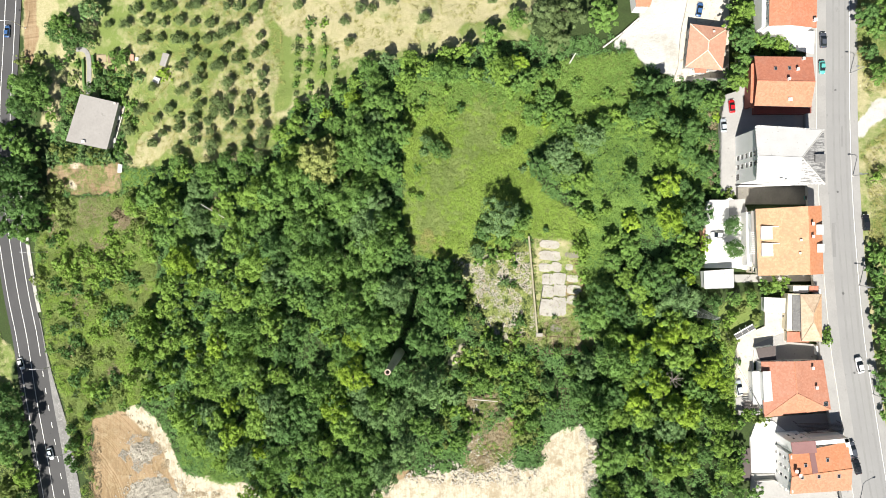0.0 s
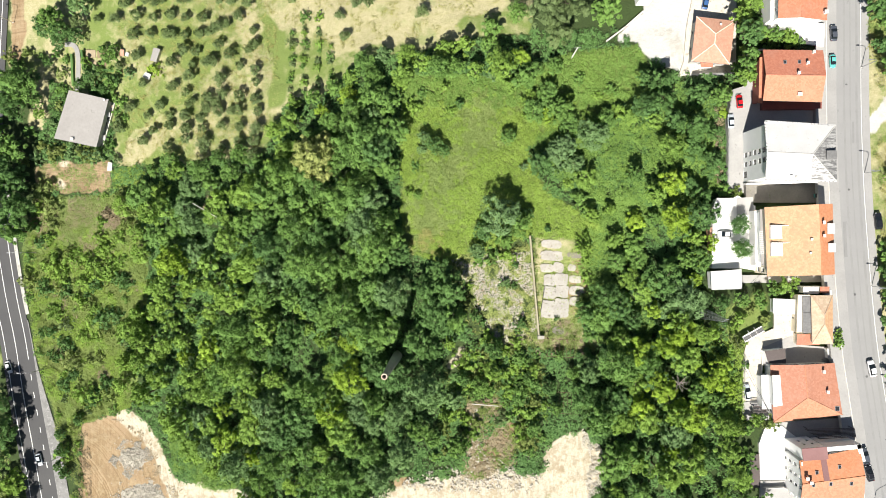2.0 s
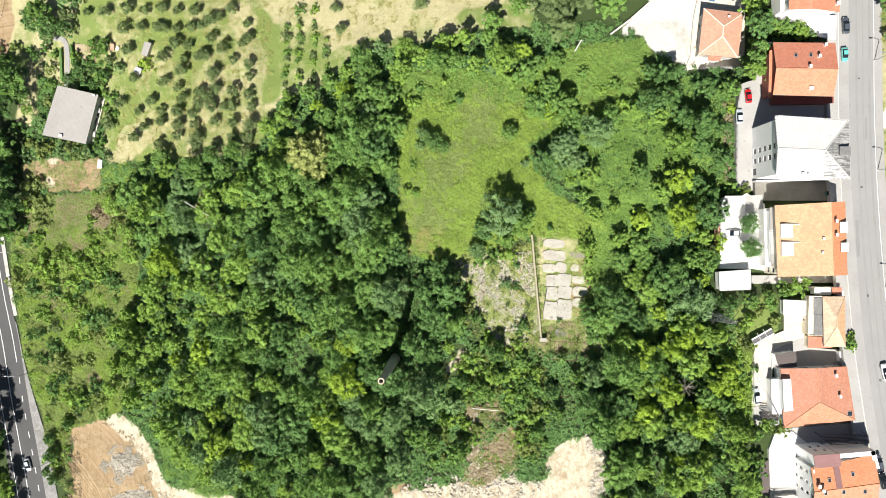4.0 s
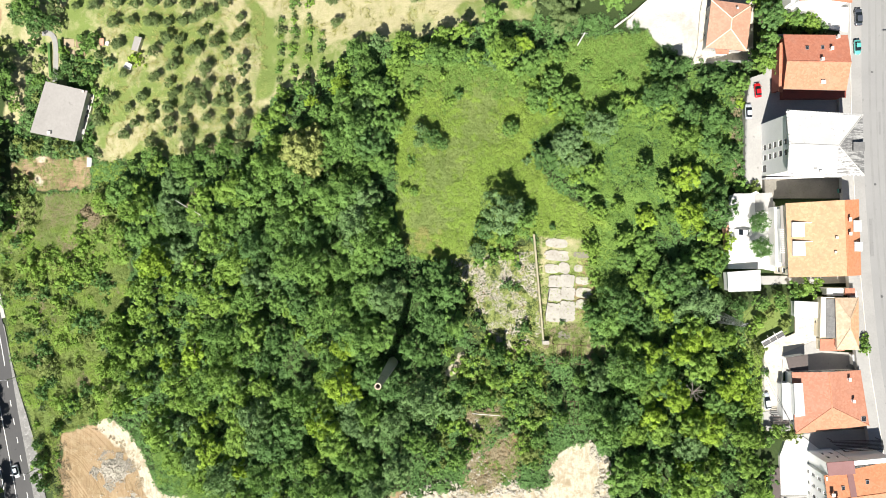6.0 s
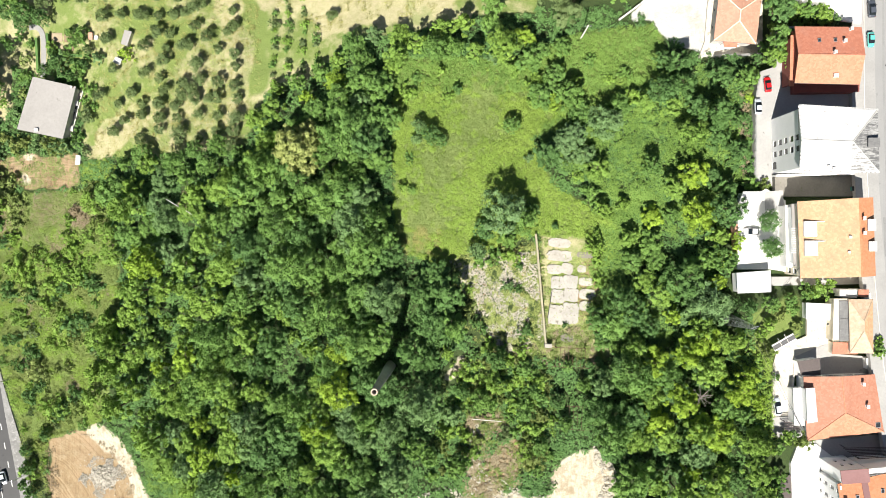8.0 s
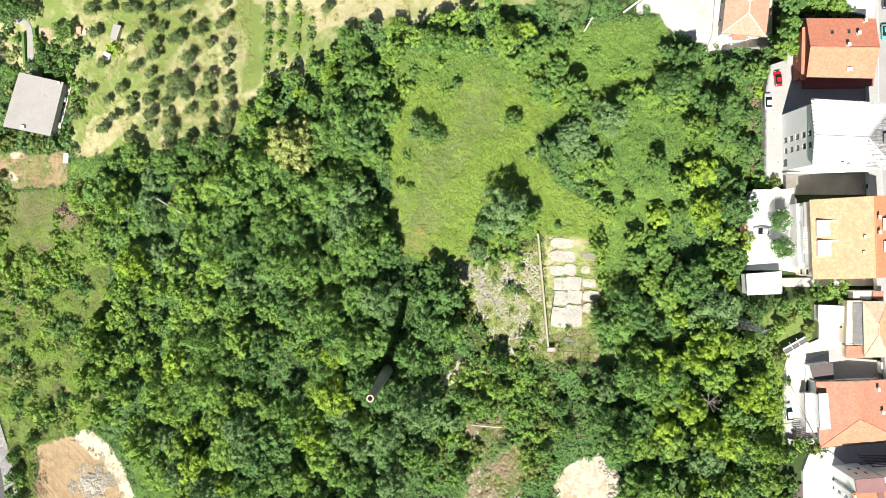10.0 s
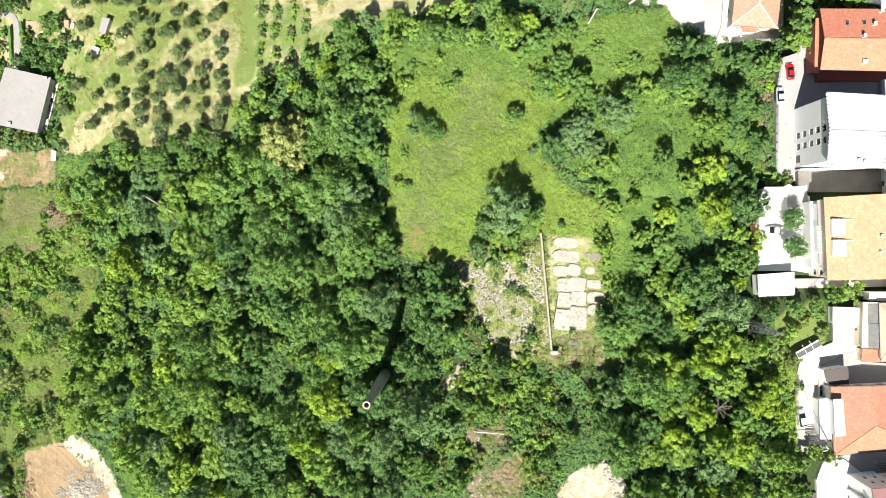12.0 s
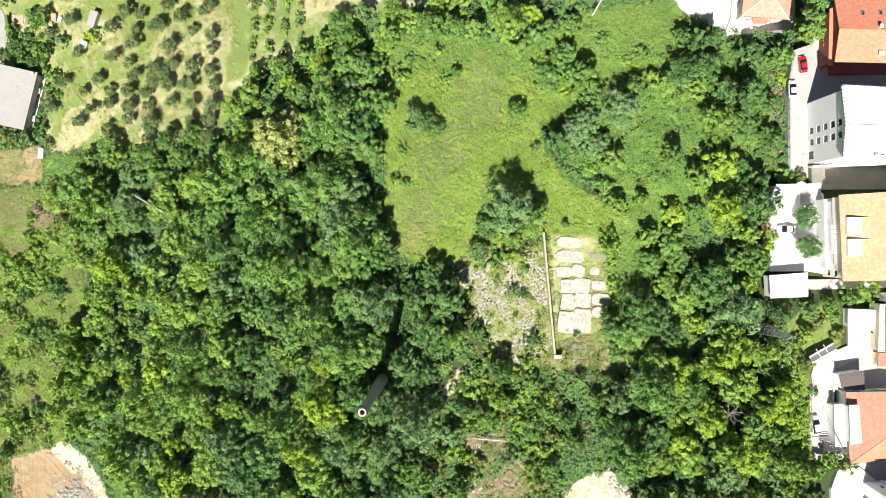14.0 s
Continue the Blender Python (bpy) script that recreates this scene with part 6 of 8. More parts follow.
for x, y in ((103.8, 41.8), (103.3, 13.2), (103.7, -14.8), (105.9, -36.2), (110.1, -52.6)):
    manhole(x, y)


worn_line = [p for p in street_line if -80 < p.y < 80]
for side, width in ((-1.6, 0.55), (0.1, 0.35), (1.7, 0.6)):
    wheel_track = part("wheel_track", strip(offset_line(worn_line, side), offset_line(worn_line, side + width), 0.0845, 0.02, worn_line), TRACK)
    tagged(wheel_track, "darker worn wheel track along the street", "road wear", "street wear", kind="structure")


def repair_patch(points):
    """A darker strip of newer asphalt."""
    bm = bmesh.new()
    add_slab(bm, [(x, y, on_street(x, y) + 0.088) for x, y in points], 0.05)
    tagged(part("asphalt_patch", bm, PATCH), "darker repair strip in the street surface", "road patch", "street repairs", kind="structure")


PATCH = surface("patched_asphalt", (0.215, 0.215, 0.215), (0.26, 0.26, 0.255), (0.18, 0.18, 0.18), 5, 0.3, 0.85, relief=0.008)
repair_patch([(101.4, -4.8), (102.2, -4.8), (102.2, 4.6), (101.4, 4.6)])
repair_patch([(104.8, 25.8), (105.3, 25.8), (105.6, 37.0), (105.1, 37.0)])
repair_patch([(105.8, -51.2), (106.4, -51.2), (105.1, -40.7), (104.5, -40.7)])


# ---- plants ----
def leaf_cloud(name, rng, centres, radii, count, size, material, squash=0.8, down=-0.35, lean=0.4, stray=0.2, puff=1.0):
    """A crown: many small leaf sprays on the outside of overlapping lobes."""
    centres, radii = np.array(centres), np.array(radii)
    pick = rng.choice(len(radii), count, p=radii ** 1.5 / (radii ** 1.5).sum())
    tufts = rng.normal(size=(len(radii), 8, 3))
    tufts /= np.linalg.norm(tufts, axis=2)[:, :, None]
    reach = rng.uniform(0.7, 1.3, (len(radii), 8))
    twig = rng.integers(0, 8, count)
    d = tufts[pick, twig] + rng.normal(scale=0.36, size=(count, 3))
    d /= np.linalg.norm(d, axis=1)[:, None]
    d[:, 2] = np.where(d[:, 2] < down, -d[:, 2], d[:, 2])
    shell = (rng.uniform(0.45, 1.1, count) ** 0.7 * reach[pick, twig])[:, None]
    p = centres[pick] + d * shell * radii[pick][:, None] * np.array((1, 1, squash))
    n = (0.75 * tufts[pick, twig] + 0.35 * d) * puff + rng.normal(scale=stray, size=(count, 3)) + np.array((0, 0, lean))
    n /= np.linalg.norm(n, axis=1)[:, None]
    u = np.cross(n, rng.normal(size=(count, 3)))
    u /= np.linalg.norm(u, axis=1)[:, None]
    v = np.cross(n, u)
    s = (size * rng.uniform(0.6, 1.35, count))[:, None]
    tri = np.stack((p - u * s * 0.9, p + v * s * 0.62 + n * s * 0.15, p + u * s * 0.9 - v * s * 0.35), 1).reshape(-1, 3)
    me = bpy.data.meshes.new(name)
    me.vertices.add(len(tri))
    me.vertices.foreach_set("co", tri.astype(np.float32).ravel())
    me.loops.add(len(tri))
    me.loops.foreach_set("vertex_index", np.arange(len(tri), dtype=np.int32))
    me.polygons.add(count)
    me.polygons.foreach_set("loop_start", np.arange(0, len(tri), 3, dtype=np.int32))
    me.update(calc_edges=True)
    me.materials.append(material)
    return me


def trunk_mesh(rng, height, r, limbs, spread):
    bm = bmesh.new()
    top = Vector((rng.uniform(-0.3, 0.3), rng.uniform(-0.3, 0.3), height * 0.75))
    add_tube(bm, (0, 0, -0.8), top * 0.5, r * 1.25, r * 0.85, 7)
    add_tube(bm, top * 0.49, top, r * 0.85, r * 0.4, 6)
    for k in range(limbs):
        a = k * math.tau / limbs + rng.uniform(-0.4, 0.4)
        base = top * rng.uniform(0.45, 0.95)
        add_tube(bm, base, base + Vector((math.cos(a) * spread, math.sin(a) * spread, height * rng.uniform(0.12, 0.3))), r * 0.4, r * 0.1, 5)
    return bm


def crown_lobes(rng, radius, height, base, count):
    """Tufts of a crown: a ragged dome, wider than high, round a looser heart."""
    centres, radii = [(0, 0, base + (height - base) * 0.3)], [radius * 0.45]
    for k in range(count):
        a, q = k * 2.4 + rng.uniform(-0.6, 0.6), math.sqrt((k + 0.6) / count)
        out = radius * 0.92 * q * rng.uniform(0.8, 1.15)
        rise = base + (height - base) * (0.95 - 0.75 * q * q) * rng.uniform(0.45, 1.2)
        centres.append((out * math.cos(a), out * math.sin(a), rise))
        radii.append(radius * rng.uniform(0.09, 0.23))
    return centres, radii


def round_lobes(rng, radius, height, base, count):
    """Tufts of a small compact crown."""
    mid = (height + base) / 2
    centres, radii = [(0, 0, mid)], [radius * 0.72]
    for k in range(count):
        a, e = k * 2.4 + rng.uniform(-0.4, 0.4), rng.uniform(-0.2, 1.0)
        out = radius * 0.55 * math.sqrt(max(0.1, 1 - e * e))
        centres.append((out * math.cos(a), out * math.sin(a), mid + (height - mid) * 0.6 * e))
        radii.append(radius * rng.uniform(0.3, 0.46))
    return centres, radii


def make_tree(name, seed, label, category, group, radius, height, base, lobes, leaves, size, tone, trunk_r=0.22, limbs=6, shape=crown_lobes):
    rng = np.random.default_rng(seed)
    ob = empty(name, 0, 0, 0, label=label, category=category, group=group)
    part("trunk", trunk_mesh(rng, height, trunk_r, limbs, radius * 0.5), BARK, ob)
    crown = new("crown", leaf_cloud("crown", rng, *shape(rng, radius, height, base, lobes), leaves, size, LEAF[tone]))
    crown.parent = ob
    return ob


PROTOTYPES = []


def plant(proto, x, y, size, turn, tone=None, lift=0.0, flat=1.0):
    """A copy of a plant at its place on the ground, with its own tone of leaf."""
    m = pose(x, y, ground_z(x, y) + lift, 0, 0, turn) @ Matrix.Diagonal((size, size, size * flat, 1))
    ob = copy_thing(proto, m)
    if tone:
        for child in ob.children:
            if child.name.startswith("crown"):
                child.material_slots[0].link = "OBJECT"
                child.material_slots[0].material = LEAF[tone]
    return ob


BROAD = [make_tree("broadleaf_tree", 10 + i, "tall broadleaf tree with a dense ragged crown", "tree", "trees of the wood", r, h, h * 0.42, l, 4400, 0.36, "mid")
         for i, (r, h, l) in enumerate(((5.0, 12, 60), (4.4, 11, 50), (5.6, 13, 72), (4.8, 12.5, 56), (4.0, 10, 44)))]
LOCUST = [make_tree("locust_tree", 30 + i, "slender locust tree with feathery crown", "tree", "locust trees of the wood", r, h, h * 0.4, l, 3800, 0.32, "light")
          for i, (r, h, l) in enumerate(((3.6, 11, 38), (3.1, 9.5, 32), (4.0, 11.5, 44)))]
SHRUB = [make_tree("shrub", 50 + i, "wild shrub among the undergrowth", "shrub", "wild shrubs", r, h, 0.4, l, 800, 0.25, "scrub", 0.06, 5)
         for i, (r, h, l) in enumerate(((1.7, 2.4, 14), (1.3, 1.8, 11), (2.2, 3.0, 18), (1.5, 2.6, 13)))]
BUSH = [make_tree("scrub_bush", 60 + i, "low yellowish bush of the scrub slope", "bush", "bushes of the scrub slope", r, h, 0.3, l, 700, 0.24, "scrub", 0.05, 5)
        for i, (r, h, l) in enumerate(((1.8, 2.0, 15), (1.4, 1.6, 11), (2.3, 2.4, 19), (1.6, 2.1, 13)))]
OLIVE = [make_tree("olive_tree", 70 + i, "small grey-green olive tree of the grove", "olive tree", "olive trees of the grove", r, h, 1.1, l, 1500, 0.2, "olive", 0.14, 5, round_lobes)
         for i, (r, h, l) in enumerate(((2.1, 4.0, 9), (1.9, 3.6, 8), (2.4, 4.4, 11), (2.0, 4.3, 9)))]
GLOBE = [make_tree("round_tree", 80, "round clipped tree standing in the patio", "tree", "round patio trees", 3.1, 5.6, 1.4, 12, 2600, 0.24, "dark", 0.16, 5, round_lobes)]
PROTOTYPES += GLOBE + BROAD + LOCUST + SHRUB + BUSH + OLIVE

WOOD = [
    [(-117.8, 22.6), (-90.4, 25.1), (-60.6, 27.7), (-54.4, 41.6), (-38.5, 45.9), (-31.4, 53.4), (-8.7, 54.8), (4.8, 58.9), (18.2, 55.7), (29.7, 52.1), (27.2, 48.1), (13.1, 47.8), (-13.8, 48.0), (-17.9, 37.7), (-19.3, -2.6), (-6.0, -8.3), (-4.3, -22.3), (-7.5, -35.5), (-6.2, -48.7), (-11.8, -63.7), (-23.7, -71.3), (-30.6, -80.3), (-64.3, -88.2), (-70.2, -78.2), (-89.1, -71.1), (-91.1, -62.9), (-99.6, -53.7), (-112.9, -48.4), (-109.6, -33.1), (-102.1, -14.2), (-107.3, 4.6)],
    [(27.0, 41.3), (35.9, 34.4), (45.8, 39.4), (50.0, 45.2), (61.1, 42.7), (69.9, 36.2), (69.9, 13.2), (65.2, 11.8), (65.0, -12.0), (67.8, -21.2), (69.6, -34.9), (69.7, -42.5), (72.1, -51.0), (71.7, -80.6), (38.1, -87.3), (40.1, -61.1), (34.7, -53.0), (32.6, -50.6), (34.7, -35.1), (34.7, -29.4), (36.3, -18.8), (39.4, -2.5), (40.2, 3.9), (22.5, 17.0), (17.8, 24.5), (20.3, 32.0)],
]
WOOD_SLOPE = [
    (-97.2, 15.3, "light"), (-86.8, 16.7, "grey"), (-96.3, 8.8, "light"), (-103.9, 13.8, "mid"), (-85.0, 5.4, "grey"), (-94.5, 0.6, "mid"),
    (-77.6, 8.5, "light"), (-79.5, 18.1, "mid"), (-69.5, 13.8, "light"), (-74.9, 12.4, "light"), (-63.3, 14.4, "light"), (-66.9, 5.1, "mid"),
    (-72.3, -0.3, "light"), (-77.8, -7.5, "light"), (-90.8, -6.8, "yellow"), (-93.7, -15.0, "light"), (-85.2, -14.3, "light"), (-77.9, -13.8, "light"),
    (-71.6, -17.7, "light"), (-78.0, -22.6, "light"), (-96.7, -22.4, "light"), (-102.5, -29.2, "light"), (-93.9, -27.2, "light"), (-58.1, 14.3, "mid"),
    (-54.0, 18.8, "mid"), (-48.1, 11.0, "mid"), (-49.8, 3.4, "mid"), (-49.0, -1.1, "grey"), (-61.6, 6.6, "mid"), (-63.5, -7.3, "light"),
    (-58.3, -10.4, "grey"), (-60.1, -16.6, "mid"), (-51.6, -17.9, "mid"), (-48.2, -7.2, "mid"), (-47.5, -20.8, "light"), (-61.9, -22.8, "light"),
    (-58.3, -2.7, "dark"), (-68.8, -10.5, "light"),
]
WOOD_LOWER = [
    (-102.5, -31.7, "light"), (-94.9, -33.0, "light"), (-78.1, -33.8, "yellow"), (-88.9, -37.6, "yellow"), (-85.6, -43.1, "light"), (-78.2, -47.4, "light"),
    (-91.3, -50.9, "light"), (-75.5, -53.6, "yellow"), (-89.5, -58.1, "light"), (-78.3, -58.7, "light"), (-63.8, -44.8, "light"), (-62.0, -33.7, "mid"),
    (-55.1, -34.9, "dark"), (-58.7, -50.6, "grey"), (-51.8, -45.4, "mid"), (-56.9, -41.2, "light"), (-48.6, -52.8, "dark"), (-53.6, -57.9, "dark"),
    (-64.0, -66.7, "yellow"), (-76.6, -70.6, "light"), (-52.0, -65.4, "mid"), (-78.4, -64.3, "grey"), (-46.1, -63.2, "mid"),
    (-69.1, -40.4, "light"), (-67.2, -27.7, "mid"), (-51.7, -28.6, "dark"), (-70.8, -34.2, "mid"), (-58.5, -27.4, "light"), (-72.9, -62.2, "yellow"),
    (-97.0, -43.9, "light"), (-100.9, -49.1, "light"),
]
WOOD_HEART = [
    (-43.1, 15.3, "mid"), (-33.6, 16.5, "light"), (-30.5, 12.8, "mid"), (-36.8, 6.3, "grey"), (-41.6, 0.4, "dark"), (-32.1, -2.6, "mid"),
    (-27.5, 3.2, "grey"), (-23.0, 4.6, "mid"), (-25.9, 10.5, "grey"), (-20.0, 0.3, "mid"), (-32.1, -8.5, "mid"), (-38.5, -13.0, "mid"),
    (-26.1, -14.3, "mid"), (-33.8, -18.9, "mid"), (-20.1, -15.7, "grey"), (-40.2, -22.1, "mid"), (-26.1, -21.6, "dark"), (-23.0, -8.4, "dark"),
    (-8.4, -19.8, "dark"), (-10.6, -13.4, "dark"), (-4.1, -14.1, "dark"), (-6.3, -23.4, "dark"), (-2.7, -22.6, "mid"), (-40.9, -7.1, "mid"),
    (-44.8, 6.4, "mid"), (-29.1, -11.4, "dark"), (-43.4, -17.7, "dark"), (-32.2, -24.7, "dark"), (-35.9, 10.7, "mid"), (-27.5, -5.5, "mid"),
    (-24.5, -1.2, "mid"), (-18.6, -4.1, "dark"),
]
WOOD_CHIMNEY = [
    (-41.0, -29.6, "light"), (-32.3, -29.1, "yellow"), (-32.3, -40.2, "yellow"), (-38.7, -39.2, "light"), (-26.2, -31.8, "dark"), (-27.6, -26.8, "mid"),
    (-35.4, -33.8, "mid"), (-22.8, -25.9, "mid"), (-38.7, -50.4, "yellow"), (-35.6, -55.4, "light"), (-29.3, -50.3, "grey"), (-25.5, -53.1, "grey"),
    (-18.8, -50.5, "grey"), (-42.1, -62.8, "light"), (-32.5, -60.2, "mid"), (-26.3, -62.7, "mid"), (-17.3, -60.6, "grey"), (-30.8, -44.6, "grey"),
    (-26.2, -47.7, "mid"), (-13.5, -28.5, "dark"), (-9.2, -31.3, "dark"), (-4.2, -29.8, "light"), (-7.0, -26.3, "mid"), (-10.7, -42.8, "grey"),
    (-5.7, -50.7, "light"), (-2.8, -45.9, "grey"), (-0.2, -39.8, "dark"), (4.4, -41.5, "mid"), (9.3, -38.2, "light"), (15.7, -33.9, "mid"),
    (15.7, -45.3, "mid"), (24.2, -42.4, "dark"), (26.3, -48.1, "mid"), (19.9, -53.8, "mid"), (27.0, -33.2, "mid"), (31.2, -38.1, "mid"),
    (8.7, -31.1, "dark"), (-8.6, -57.2, "mid"), (-44.4, -44.9, "mid"), (-20.2, -38.9, "dark"), (-0.7, -58.5, "mid"), (-12.9, -54.5, "mid"),
    (18.5, -39.6, "mid"),
]
WOOD_EDGE = [
    (-34.3, 42.5, "yellow"), (-42.3, 38.4, "yellow"), (-39.2, 46.1, "mid"), (-26.5, 48.2, "mid"), (-17.4, 48.3, "light"), (-23.6, 55.0, "grey"),
    (-18.8, 45.4, "light"), (-11.4, 51.5, "light"), (-7.0, 49.8, "mid"), (0.4, 56.1, "light"), (7.7, 56.7, "mid"), (-2.5, 50.0, "mid"),
    (3.6, 49.1, "light"), (10.6, 50.0, "light"), (16.4, 52.3, "yellow"), (20.7, 49.2, "mid"), (26.5, 50.2, "mid"), (-26.4, 42.0, "mid"),
    (-32.5, 37.4, "mid"), (-38.9, 34.3, "mid"), (-26.3, 35.8, "grey"), (-29.2, 29.6, "mid"), (-33.9, 26.3, "mid"), (-24.6, 25.2, "dark"),
    (-38.5, 22.0, "mid"), (-29.0, 20.1, "mid"), (-41.0, 25.6, "flower"), (-45.3, 30.0, "mid"), (-48.3, 23.2, "mid"), (-53.5, 26.6, "light"),
    (-58.4, 22.1, "light"), (-52.2, 36.0, "light"), (-20.2, 31.0, "mid"), (-21.5, 20.6, "mid"), (-48.2, 18.6, "mid"), (-61.8, 19.1, "mid"),
    (-72.4, 21.0, "mid"), (-83.3, 22.2, "mid"), (-92.5, 21.7, "light"), (-45.8, 43.4, "mid"), (-21.8, 40.2, "mid"), (-94.3, 25.1, "mid"),
]
WOOD_VINES = [
    (25.9, 24.3, "grey"), (28.7, 26.0, "grey"), (21.6, 21.1, "dark"), (31.7, 21.0, "grey"), (40.3, 34.0, "mid"), (51.5, 37.0, "dark"),
    (55.5, 38.2, "dark"), (47.3, 35.3, "light"), (59.2, 33.6, "dark"), (62.9, 30.6, "dark"), (67.8, 29.4, "dark"), (52.9, 33.2, "light"),
    (57.6, 25.2, "light"), (64.2, 24.9, "dark"), (48.0, 18.3, "mid"), (34.1, 17.0, "light"), (53.2, 12.5, "light"), (57.5, 15.6, "yellow"),
    (62.5, 15.2, "dark"), (65.2, 12.1, "dark"), (61.2, 5.8, "mid"), (64.9, 6.8, "dark"), (53.2, 5.6, "mid"), (58.6, 5.3, "yellow"),
    (48.1, 5.3, "yellow"), (41.0, 8.5, "light"), (35.4, 7.1, "light"), (42.4, 0.0, "light"), (47.8, -1.4, "mid"), (43.5, -5.9, "mid"),
    (49.2, -5.9, "mid"), (34.0, -2.7, "light"), (63.6, -0.0, "light"), (61.2, -5.6, "mid"), (64.8, -5.8, "mid"), (57.3, -8.6, "mid"),
    (54.6, -11.4, "dark"), (63.5, -11.3, "yellow"), (36.6, 29.2, "grey"), (27.6, 36.7, "mid"), (20.5, 36.8, "mid"), (24.2, 41.9, "mid"),
    (17.8, 46.6, "mid"), (51.9, 45.8, "dark"), (55.7, 44.0, "dark"),
]
WOOD_EAST = [
    (34.0, -20.4, "dark"), (38.2, -21.4, "mid"), (41.0, -19.4, "light"), (46.5, -11.2, "light"), (50.6, -14.0, "light"), (45.1, -17.1, "light"),
    (53.3, -19.9, "yellow"), (58.6, -23.0, "light"), (59.9, -16.7, "grey"), (35.7, -27.0, "mid"), (43.8, -28.4, "light"), (47.9, -31.2, "yellow"),
    (55.3, -28.9, "yellow"), (58.9, -25.6, "yellow"), (64.7, -26.3, "light"), (66.9, -24.8, "light"), (63.3, -33.3, "yellow"), (68.7, -33.9, "yellow"),
    (66.8, -38.0, "yellow"), (59.9, -32.3, "light"), (50.6, -33.9, "mid"), (42.4, -34.1, "mid"), (35.4, -36.9, "grey"), (45.2, -38.3, "mid"),
    (47.9, -40.5, "light"), (54.9, -40.8, "yellow"), (66.7, -36.9, "mid"), (64.4, -41.4, "mid"), (68.6, -43.2, "mid"),
]
WOOD_PIT = [
    (48.6, -46.1, "yellow"), (50.9, -50.5, "light"), (58.6, -47.7, "light"), (61.0, -48.2, "yellow"), (65.4, -48.4, "light"), (58.6, -53.3, "grey"),
    (42.4, -45.4, "dark"), (44.0, -51.0, "light"), (57.3, -59.0, "yellow"), (64.2, -57.7, "light"), (60.9, -61.7, "light"), (47.9, -62.2, "light"),
    (67.2, -59.5, "dark"), (70.0, -55.8, "light"), (72.0, -50.1, "light"), (69.2, -49.3, "light"), (44.1, -59.5, "mid"), (53.3, -63.4, "light"),
    (38.9, -53.6, "dark"), (64.3, -51.3, "light"), (41.7, -63.5, "mid"), (37.5, -49.4, "mid"), (34.0, -44.5, "dark"),
]
HOLLOWS_A = [
    ((-43.3, 33.1), 5.2), ((-31.7, 33.9), 4.9), ((-23.9, 35.9), 4.9), ((-22.5, 28.9), 5.1), ((-18.7, 20.8), 4.6), ((-12.3, 33.8), 5.5),
    ((-92.2, 8.1), 4.4), ((-83.2, 19.9), 4.6), ((-83.5, 11.7), 4.4), ((-68.0, 19.4), 4.6), ((-59.9, 1.7), 6.4), ((-54.7, -5.1), 5.2),
    ((-67.9, 0.5), 4.4), ((-91.3, -1.1), 4.4), ((-84.0, 2.2), 4.4), ((-77.0, 3.8), 4.2), ((-76.2, -6.0), 4.5), ((-85.7, -18.5), 4.9),
    ((-71.2, -21.5), 4.9), ((-56.5, -12.2), 4.6), ((-76.3, -10.6), 4.4), ((-41.8, 14.2), 4.5), ((-39.4, 11.6), 4.6), ((-30.5, 9.3), 4.8),
    ((-22.8, 15.9), 5.5), ((-19.0, 9.2), 4.6), ((-19.0, 3.2), 4.5), ((-26.7, -3.6), 4.9),
]
HOLLOWS_B = [
    ((-14.2, -5.9), 6.7), ((-17.6, -8.9), 5.5), ((-16.4, -20.5), 5.2), ((-17.3, -26.4), 5.2), ((-110.1, -33.6), 4.6), ((-85.9, -29.2), 4.4),
    ((-83.6, -33.3), 5.2), ((-92.7, -42.3), 4.9), ((-86.0, -40.0), 4.4), ((-65.6, -41.5), 4.4), ((-48.9, -37.0), 4.9), ((-73.0, -56.4), 4.9),
    ((-71.6, -63.6), 5.4), ((-100.7, -56.3), 4.4), ((-43.0, -37.4), 5.5), ((-43.2, -53.7), 4.5), ((-26.2, -44.1), 4.4), ((-23.1, -56.6), 5.7),
    ((-15.9, -44.5), 5.8), ((-11.7, -41.0), 4.9), ((-13.3, -61.9), 4.4), ((20.8, -51.6), 4.5), ((22.6, -58.2), 4.9), ((24.5, 29.7), 5.7),
    ((18.6, 24.3), 4.6), ((35.5, 31.9), 4.9), ((31.5, 44.5), 4.5), ((39.6, 24.8), 4.6),
]
HOLLOWS_C = [
    ((36.5, 20.1), 4.4), ((68.0, 33.1), 4.5), ((58.6, 29.3), 5.2), ((63.2, 19.6), 4.8), ((42.2, 18.6), 5.4), ((53.3, 15.5), 4.5),
    ((55.3, -4.6), 6.1), ((56.7, -0.7), 4.6), ((39.9, -15.1), 4.8), ((58.8, -18.0), 4.2), ((63.1, -21.6), 4.2), ((50.3, -27.4), 4.4),
    ((66.0, -30.3), 4.4), ((58.8, -40.1), 5.7), ((54.0, -38.5), 4.5), ((39.2, -40.8), 5.2), ((52.2, -56.5), 5.7), ((62.5, -57.5), 5.5),
    ((42.1, -55.1), 4.4), ((72.3, -46.2), 4.6), ((48.1, 42.4), 4.5), ((37.8, -10.1), 4.2), ((-5.0, -35.1), 5.2), ((-2.8, -32.1), 4.6),
    ((5.9, -47.4), 4.6), ((29.2, -46.4), 4.4),
]
